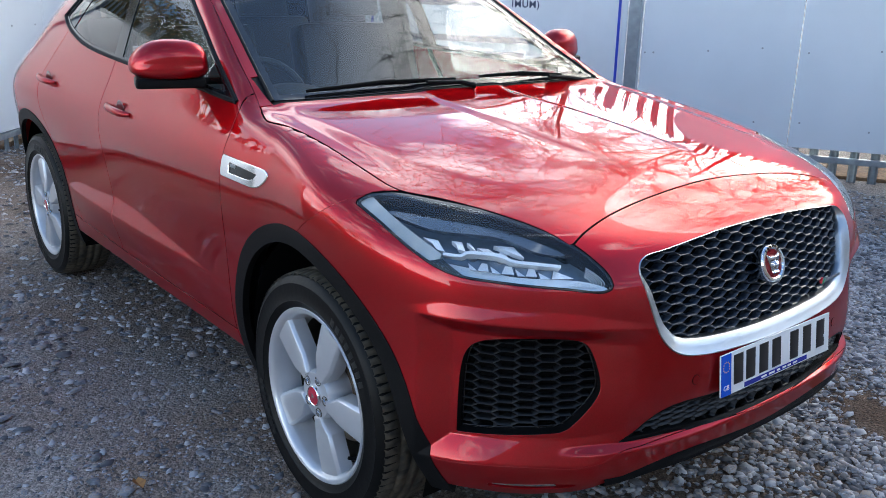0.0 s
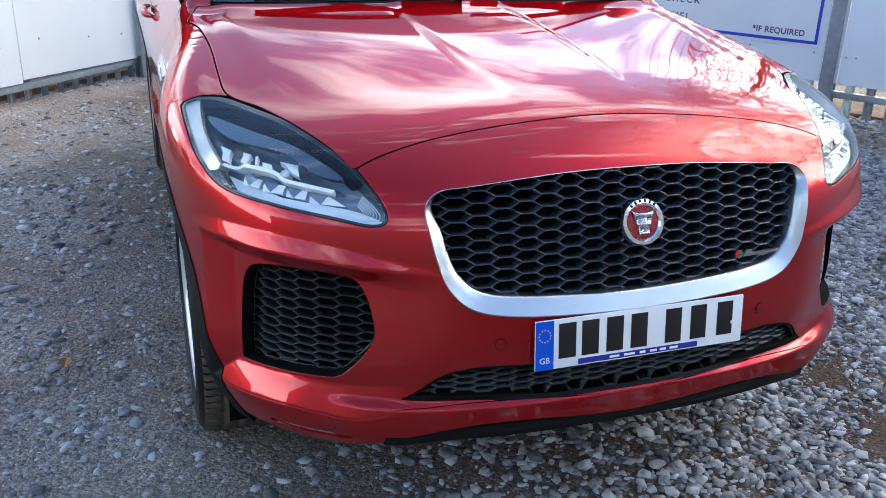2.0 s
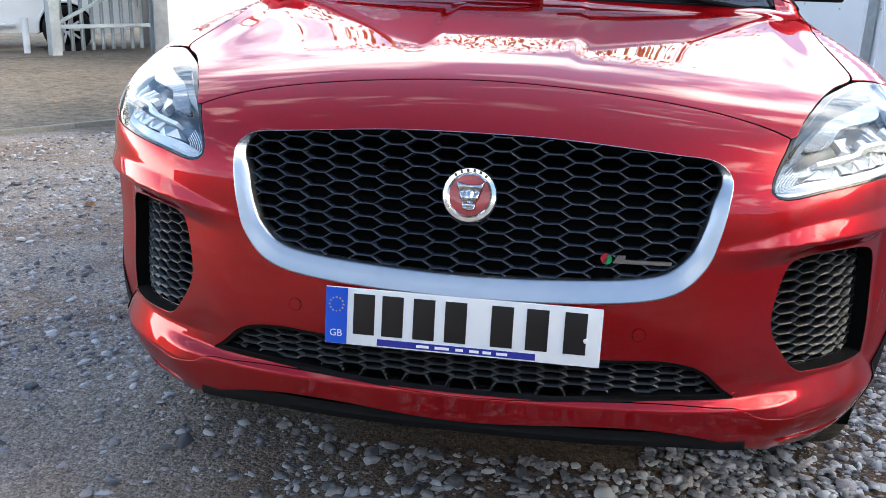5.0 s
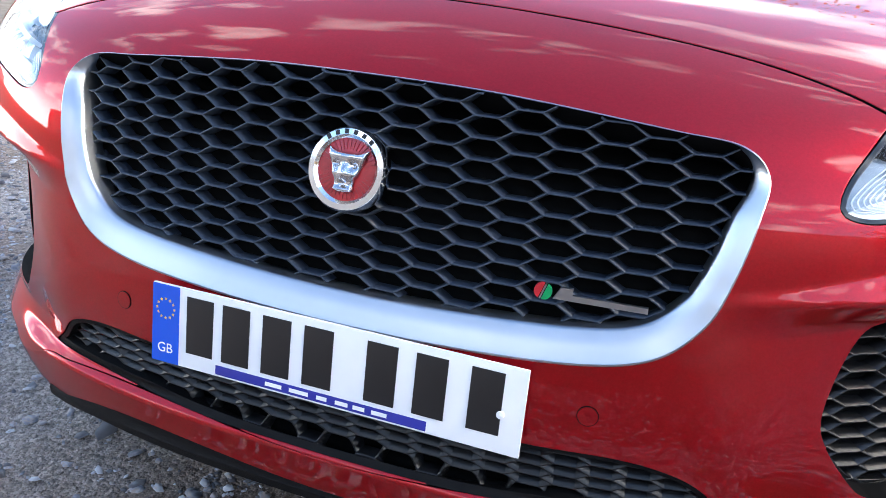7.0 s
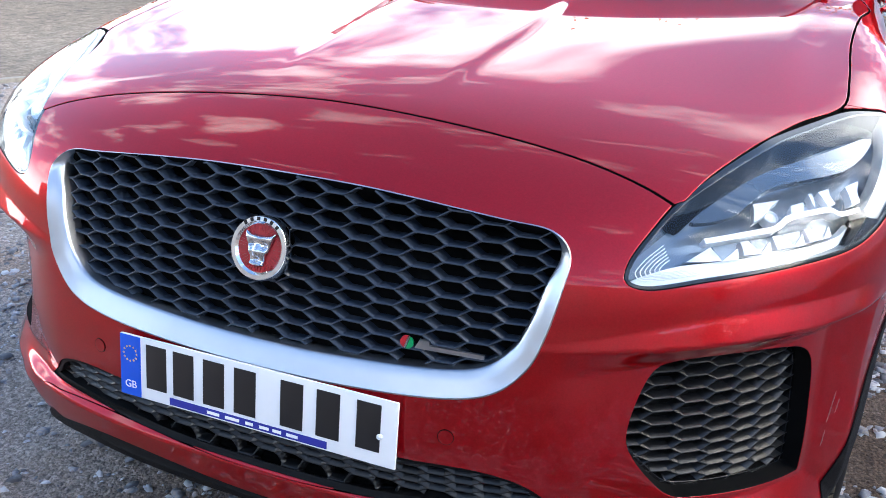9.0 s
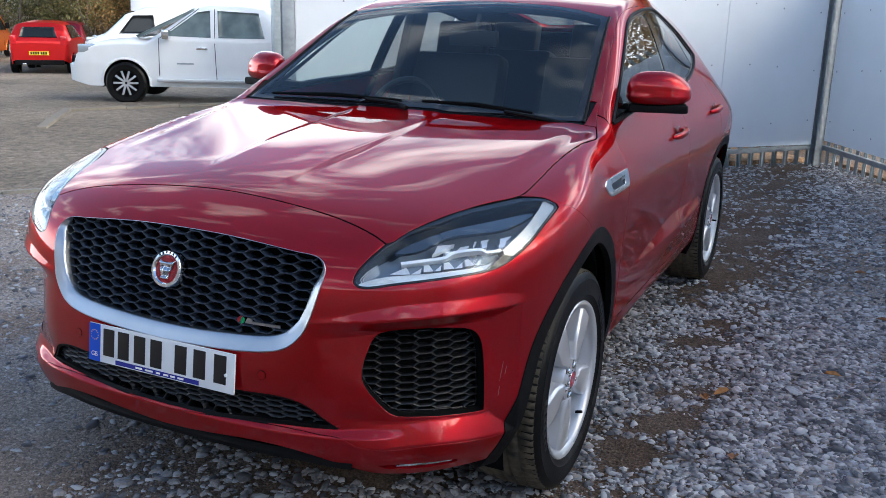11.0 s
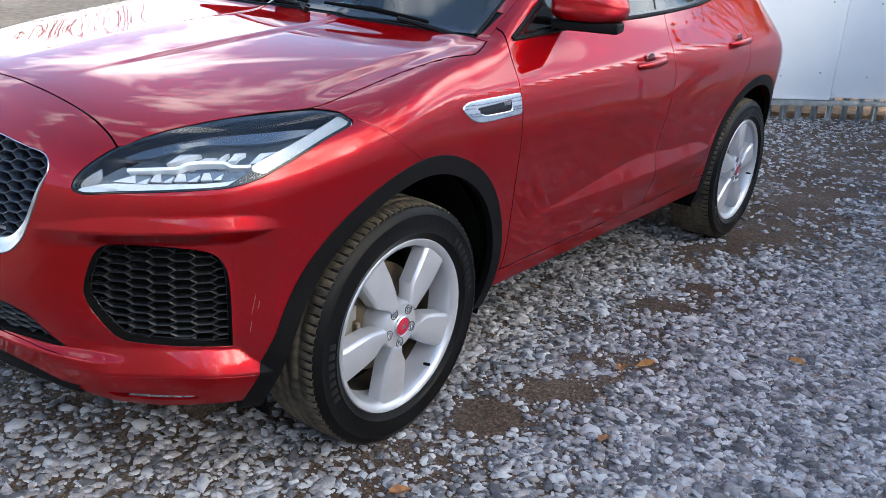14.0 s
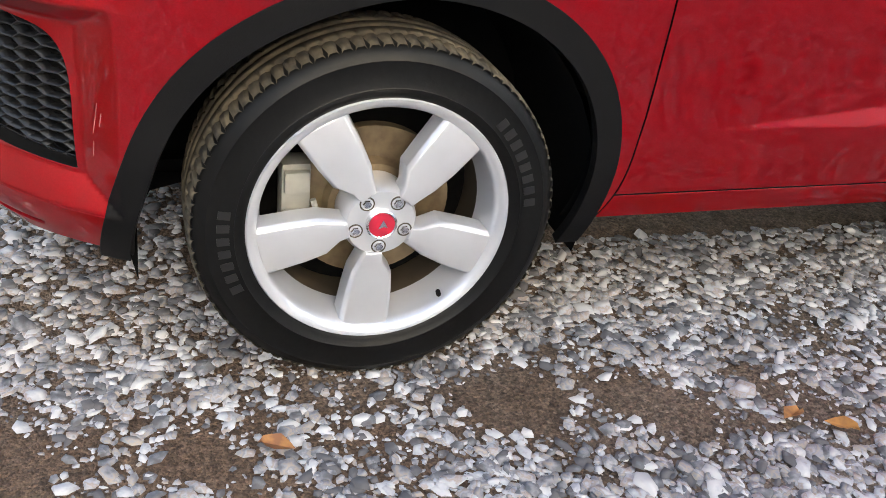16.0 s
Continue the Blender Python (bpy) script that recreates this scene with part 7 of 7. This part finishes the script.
vl = [("headlamp", (0.36, 0.3, 0.16), (0.72, 2.08, 1.0), HEAD), ("headlamp", (0.36, 0.3, 0.16), (-0.72, 2.08, 1.0), HEAD), ("mirror", (0.18, 0.12, 0.26), (1.08, 1.2, 1.3), BLACK_PLASTIC), ("mirror", (0.18, 0.12, 0.26), (-1.08, 1.2, 1.3), BLACK_PLASTIC), ("grille_bar", (1.1, 0.05, 0.05), (0, 2.3, 0.95), CHROME)]
vehicle("panel_van", "white panel van facing the yard with black bumper", "van", (-30.5, 17.7), -141, 4.6, 1.92, VAN, None, (0.78, 0.79, 0.80), vw, (1.45, -1.5), vl, (0, 2.43, 0.70, 1), [("bumper", (1.80, 0.24, 0.46), (0, 2.30, 0.56)), ("grille", (0.9, 0.1, 0.14), (0, 2.32, 0.86))], 0.33, PLATE_WHITE)
vehicle("panel_van", "white panel van at the end of the row", "van", (-33.9, 16.0), -141, 4.6, 1.92, VAN, None, (0.78, 0.79, 0.80), vw, (1.45, -1.5), vl, (0, 2.43, 0.70, 1), [("bumper", (1.80, 0.24, 0.46), (0, 2.30, 0.56)), ("grille", (0.9, 0.1, 0.14), (0, 2.32, 0.86))], 0.33, PLATE_WHITE)
vehicle("panel_van", "white panel van behind the pickup", "van", (-17.2, 18.0), 130, 4.6, 1.92, VAN, None, (0.78, 0.79, 0.80), vw, (1.45, -1.5), vl[:2] + [("tail_lamp", (0.08, 0.06, 0.5), (0.9, -2.28, 1.3), TAIL_RED)], None, None, 0.33)
vehicle("high_roof_van", "white high-roof van behind the pickup", "van", (-17.6, 21.2), -60, 5.9, 2.05, [(-2.95, 0.4), (-2.97, 1.4), (-2.9, 2.35), (-2.7, 2.5), (0.9, 2.52), (1.6, 2.3), (2.1, 1.5), (2.7, 1.15), (2.95, 0.7), (2.85, 0.3), (-2.8, 0.3)], None, (0.78, 0.79, 0.80),
        [("windscreen", [(0.8, 2.12, 1.5), (-0.8, 2.12, 1.5), (-0.72, 1.62, 2.2), (0.72, 1.62, 2.2)], False), ("window", [(1.03, 0.9, 1.45), (1.03, 1.85, 1.42), (1.0, 1.5, 2.0), (1.0, 0.95, 2.05)], True)], (1.95, -1.7), [("headlamp", (0.3, 0.3, 0.2), (0.8, 2.7, 0.95), HEAD)], None, None, 0.35)

# ---- kerb, post and gate by the entrance ----
kerb = tagged(empty("kerb"), "raised weathered concrete kerb at the yard entrance", "kerb", kind="structure")
k0, k1, k2 = Vector((-9.9, 7.6)), Vector((-8.3, 11.0)), Vector((-7.5, 4.9))
for a, b in ((k0, k1), (k0, k2)):
    d = (b - a).normalized()
    nn = int((b - a).length / 0.92)
    for i in range(nn):
        c = a + d * (0.92 * i + 0.46)
        bm = bmesh.new()
        box(bm, (0.91, 0.125, 0.2), (0, 0, 0), 0.015)
        o = part("kerb_stone", bm, CONCRETE, kerb)
        o.matrix_world = Matrix.Translation((c.x, c.y, float(lie(c.x, c.y)) - 0.045)) @ Matrix.Rotation(math.atan2(d.y, d.x), 4, "Z")
KERB = material("weathered_kerb", (0.235, 0.205, 0.165), 0.9, grain=0.4, scale=35, second=(0.15, 0.13, 0.10), relief=0.003, spots=3)
for o in kerb.children:
    o.data.materials[0] = KERB
GATE_MAT = material("gate_grey_blue", (0.42, 0.47, 0.50), 0.5, 0.5, grain=0.25, scale=18)
gate = tagged(empty("palisade_gate"), "open galvanised palisade gate leaf with box-section posts", "gate")
g0 = Vector((-7.5, 9.95))
gd = Vector((0.55, 0.84)).normalized()
gz = float(lie(g0.x, g0.y))
gate.matrix_world = Matrix.Translation((g0.x, g0.y, gz)) @ Matrix.Rotation(math.atan2(gd.y, gd.x), 4, "Z")
for u in (0.0, 3.4):
    bm = bmesh.new()
    box(bm, (0.15, 0.15, 2.6), (u, 0, 1.3), 0.01)
    part("gate_post", bm, GATE_MAT, gate)
for z in (0.42, 1.25, 2.0):
    bm = bmesh.new()
    box(bm, (3.25, 0.05, 0.06), (1.7, 0, z), 0.005)
    part("gate_rail", bm, GATE_MAT, gate)
bm = bmesh.new()
box(bm, (1.8, 0.04, 0.05), (0.85, 0, 0.84), 0.004, Matrix.Rotation(radians(-25), 4, "Y"))
part("gate_brace", bm, GATE_MAT, gate)
for i in range(20):
    o = new("pale", PALE)
    o.parent = gate
    o.location = (0.14 + i * 0.163, 0.04, 0.06)
    o.rotation_euler = (0, 0, math.pi)
bm = bmesh.new()
tube(bm, [(0, 0, 0), (0, 0, 0.55)], 0.05, 14)
marker = tagged(part("marker_post", bm, PLATE_WHITE), "short white marker post by the kerb", "post")
marker.location = (-8.07, 10.13, float(lie(-8.07, 10.13)) - 0.02)
# far palisade fence behind the cars
far = tagged(empty("far_fence"), "weathered pale palisade fence behind the parked cars", "fence", kind="structure")
FAR_MAT = material("weathered_pales", (0.55, 0.46, 0.36), 0.8, grain=0.3, scale=8)
far_me = pale_mesh(2.5)
far_me.materials.clear()
far_me.materials.append(FAR_MAT)
fd = Vector((0.80, 0.60)).normalized()
f0 = Vector((-44.0, 22.0))
for i in range(230):
    p = f0 + fd * (i * 0.19)
    o = new("pale", far_me)
    o.parent = far
    o.location = (p.x, p.y, float(lie(p.x, p.y)))
    o.rotation_euler = (0, 0, math.atan2(fd.y, fd.x))
    o.scale = (1.7, 1, 1)
for z in (0.5, 1.6):
    a, b = f0, f0 + fd * 43.6
    bm = bmesh.new()
    box(bm, ((b - a).length, 0.05, 0.06), (0, 0, 0))
    o = part("rail", bm, FAR_MAT, far)
    c = (a + b) / 2
    o.matrix_world = Matrix.Translation((c.x, c.y + 0.05, float(lie(c.x, c.y)) + z)) @ Matrix.Rotation(math.atan2(fd.y, fd.x), 4, "Z")

# ---- buildings ----
SHED = material("shed_cladding", (0.30, 0.33, 0.31), 0.6, grain=0.2, scale=2)
DARK_PANEL = material("dark_cladding", (0.03, 0.032, 0.035), 0.6, grain=0.3, scale=4)
for nm, lab, size, at, rz, mt in (("warehouse", "low grey-green warehouse far behind the fence", (34, 12, 3.6), (-26, 52), 30, SHED), ("warehouse", "long pale low warehouse beyond the trees", (60, 12, 3.2), (-75, 38), 35, SHED), ("trailer", "dark lorry trailer with red panels behind the fence", (7.5, 2.4, 2.9), (-4.6, 15.6), 42, DARK_PANEL)):
    b = tagged(empty(nm, Matrix.Translation((*at, float(lie(*at)))) @ Matrix.Rotation(radians(rz), 4, "Z")), lab, nm)
    bm = bmesh.new()
    box(bm, size, (0, 0, size[2] / 2), 0.05)
    part("wall", bm, mt, b)
    bm = bmesh.new()
    prism(bm, [(-size[1] / 2 - 0.3, size[2]), (0, size[2] + size[1] * 0.07), (size[1] / 2 + 0.3, size[2])], size[0] + 0.4, Matrix.Rotation(math.pi / 2, 4, "Z"))
    part("roof", bm, SHED if nm == "warehouse" else DARK_PANEL, b)
    if nm == "trailer":
        for i in range(8):
            bm = bmesh.new()
            box(bm, (0.55, 0.03, 0.35), (-3.2 + i * 0.9, -size[1] / 2 - 0.02, 2.0), 0.01)
            part("red_panel", bm, TAIL_RED, b)

# ---- trees ----
BARK = material("bark", (0.16, 0.13, 0.105), 0.9, grain=0.5, scale=25, relief=0.006)
LEAF_BROWN = material("autumn_leaves", (0.36, 0.23, 0.09), 0.7, grain=0.5, scale=3, second=(0.17, 0.11, 0.045), spots=1.0, per_island=0.35)
LEAF_GREEN = material("dark_leaves", (0.22, 0.20, 0.075), 0.7, grain=0.5, scale=3, second=(0.09, 0.09, 0.035), spots=1.0, per_island=0.35)
LEAF_RED = material("russet_scrub", (0.34, 0.19, 0.11), 0.8, grain=0.5, scale=3, second=(0.17, 0.09, 0.055), spots=1.0, per_island=0.35)


def translucent(mat):
    """Lets light through thin leaves."""
    n, l = mat.node_tree.nodes, mat.node_tree.links
    b, out = n["Principled BSDF"], n["Material Output"]
    tr, mx = n.new("ShaderNodeBsdfTranslucent"), n.new("ShaderNodeMixShader")
    l.new(b.inputs["Base Color"].links[0].from_socket, tr.inputs["Color"])
    mx.inputs[0].default_value = 0.45
    l.new(b.outputs[0], mx.inputs[1])
    l.new(tr.outputs[0], mx.inputs[2])
    l.new(mx.outputs[0], out.inputs["Surface"])


for leaf_mat in (LEAF_BROWN, LEAF_GREEN, LEAF_RED):
    translucent(leaf_mat)


def branch(lines, r, start, way, length, radius, level, spread, levels, droop, thin=0.004):
    """Adds a limb as a chain of tapered pieces and grows smaller ones from it."""
    p, d = Vector(start), Vector(way).normalized()
    n = 5 if level == 0 else 4
    pts, rad = [p.copy()], [radius]
    for i in range(n):
        d = (d + Vector((r.gauss(0, 0.16), r.gauss(0, 0.16), r.gauss(0.05 - droop * level, 0.12)))).normalized()
        p = p + d * length / n
        pts.append(p.copy())
        rad.append(max(thin, radius * (1 - 0.75 * (i + 1) / n)))
        if level < levels:
            for _ in range(2 if level == 0 else r.choice((1, 2, 2))):
                if level == 0 and i < 1:
                    continue
                side = d.orthogonal().normalized()
                side.rotate(Matrix.Rotation(r.uniform(0, 6.283), 3, d))
                branch(lines, r, p, d * (1 - spread) + side * spread + Vector((0, 0, 0.12)), length * r.uniform(0.42, 0.66), max(thin, rad[-1] * 0.62), level + 1, spread, levels, droop, thin)
    lines.append((pts, rad, level))


def limbs_mesh(lines):
    V, F = [], []
    for pts, rad, level in lines:
        k = 6 if level == 0 else 4 if level == 1 else 3
        side = None
        base = len(V)
        for i, p in enumerate(pts):
            d = (pts[min(i + 1, len(pts) - 1)] - pts[max(i - 1, 0)]).normalized()
            side = d.orthogonal().normalized() if side is None else (side - d * side.dot(d)).normalized()
            up = d.cross(side)
            for a in range(k):
                u = 6.2832 * a / k
                V.append(p + (side * math.cos(u) + up * math.sin(u)) * rad[i])
        for i in range(len(pts) - 1):
            for a in range(k):
                q, w = base + i * k + a, base + i * k + (a + 1) % k
                F.append((q, w, w + k, q + k))
    return V, F


def leaves_at(ends, r, count, spread, size):
    """Small folded leaves in uneven clumps round twig ends."""
    g = np.random.default_rng(r.randrange(9999))
    c = np.array(ends)[g.integers(0, len(ends), count)] + g.normal(0, spread, (count, 3))
    a = g.normal(0, 1, (count, 3))
    a /= np.linalg.norm(a, axis=1, keepdims=True)
    b = np.cross(a, g.normal(0, 1, (count, 3)))
    b /= np.linalg.norm(b, axis=1, keepdims=True)
    s = g.uniform(0.6, 1.3, (count, 1)) * size
    V = np.stack([c - a * s, c + b * s * 0.5, c + a * s, c - b * s * 0.5], 1).reshape(-1, 3)
    return V, np.arange(count * 4).reshape(-1, 4)


def tree(name, label, at, height, seed, levels=3, leaf=None, count=0, leaf_size=0.08, spread=0.55, radius=None, leaf_spread=0.3, thin=0.004):
    r = random.Random(seed)
    t = tagged(empty(name, Matrix.Translation((*at, float(lie(*at)) - 0.05))), label, "tree" if name == "tree" else "bush", "trees and bushes beyond the fences")
    lines = []
    if name == "tree":
        branch(lines, r, (0, 0, 0), (0, 0, 1), height, radius or height * 0.016, 0, spread, levels, 0.02, thin)
    else:
        for _ in range(6):
            branch(lines, r, (r.gauss(0, height * 0.15), r.gauss(0, height * 0.15), 0), (r.gauss(0, 0.45), r.gauss(0, 0.45), 1), height * r.uniform(0.7, 1.0), height * 0.012, 0, spread, levels, 0.02)
    trunk = [l for l in lines if l[2] == 0]
    rest = [l for l in lines if l[2] > 0]
    V, F = limbs_mesh(trunk)
    data_part("trunk", V, F, BARK, t, smooth=True)
    V, F = limbs_mesh(rest)
    tagged(data_part("branchwork", V, F, BARK, t), kind="stuff")
    if leaf:
        ends = [p for pts, rad, lv in lines if lv >= 1 for p in pts[1:]]
        V, F = leaves_at(ends, r, count, leaf_spread, leaf_size)
        tagged(data_part("crown", V, F, leaf, t), kind="stuff")
    return t


for i, (x, y, h) in enumerate([(-41, 20.5, 6), (-44, 24, 6.5), (-38.5, 23.5, 6), (-37, 26, 6.4), (-33.5, 26.5, 6.6), (-47, 20, 6), (-31.5, 29, 6), (-42.5, 21.8, 5.4), (-35.5, 25.2, 5.6)]):
    tree("tree", "slender bare young tree", (x, y), h, 20 + i, 3, None, 0, spread=0.45, radius=0.065, thin=0.019)
for i, (x, y, h, lf, c) in enumerate([(-31.9, 28.8, 4.4, LEAF_GREEN, 19000), (-31.0, 29.7, 5.0, LEAF_GREEN, 19000), (-30.2, 30.3, 5.2, LEAF_BROWN, 22000), (-30.9, 28.9, 3.6, LEAF_BROWN, 13000)]):
    tree("bush", "large bushy tree with thinning autumn leaves", (x, y), h, 50 + i, 2, lf, int(c * 1.3), 0.068, 0.5, leaf_spread=0.32)
for i in range(9):
    tree("bush", "russet scrub behind the far fence", (-40 + 2.6 * i, 26.5 + 1.9 * i), 2.6, 70 + i, 2, LEAF_RED, 3500, 0.055, 0.6, leaf_spread=0.35)
# behind the boarded fences
for i, (x, y, h, lf, c) in enumerate([(-3.4, 12.2, 3.9, LEAF_GREEN, 24000), (-1.7, 13.4, 4.1, LEAF_GREEN, 26000), (0.0, 13.9, 4.0, LEAF_BROWN, 26000), (1.7, 14.4, 3.9, LEAF_BROWN, 22000)]):
    tree("bush", "dense leafy hedge behind the boarded fence", (x, y), h, 90 + i, 2, lf, c, 0.06, 0.6, leaf_spread=0.36)
for i, (x, y, h) in enumerate([(7.2, 1.0, 5.4), (6.2, 3.0, 5.0), (8.2, -0.9, 5.6), (7.6, 4.4, 6.2), (9.6, 1.8, 6.8), (7.4, 7.2, 5.6)]):
    tree("tree", "bare spreading tree behind the fence", (x, y), h, 110 + i, 4, None, 0, spread=0.6, radius=0.075)
for i, (x, y, h) in enumerate([(10.5, 1.5, 3.4), (12.5, -3.5, 4.0), (10.0, -6.0, 3.8)]):
    tree("bush", "autumn bush behind the fence", (x, y), h, 130 + i, 2, LEAF_BROWN, 4000, 0.09, 0.6, leaf_spread=0.3)
# red lattice crane jib far off
mast = tagged(empty("crane_jib", Matrix.Translation((-22.0, 40.0, 0))), "red steel lattice crane jib far off", "crane")
MAST = material("jib_red", (0.35, 0.05, 0.04), 0.5, grain=0.3, scale=4)
foot, head = Vector((0, 0, -1)), Vector((3.2, 0.6, 14.6))
along = (head - foot) / 16
for dx, dy in ((-0.45, 0), (0.45, 0), (0, 0.6)):
    bm = bmesh.new()
    off = Vector((dx, dy, 0))
    tube(bm, [foot + off, head - along + off, head], 0.07, 6)
    part("jib_chord", bm, MAST, mast)
for i in range(15):
    bm = bmesh.new()
    s = 0.45 if i % 2 else -0.45
    tube(bm, [foot + along * i + Vector((-s, 0, 0)), foot + along * (i + 1) + Vector((s, 0, 0))], 0.05, 5)
    part("jib_brace", bm, MAST, mast)
bm = bmesh.new()
box(bm, (0.9, 0.5, 0.7), head, 0.05)
part("jib_head", bm, MAST, mast)
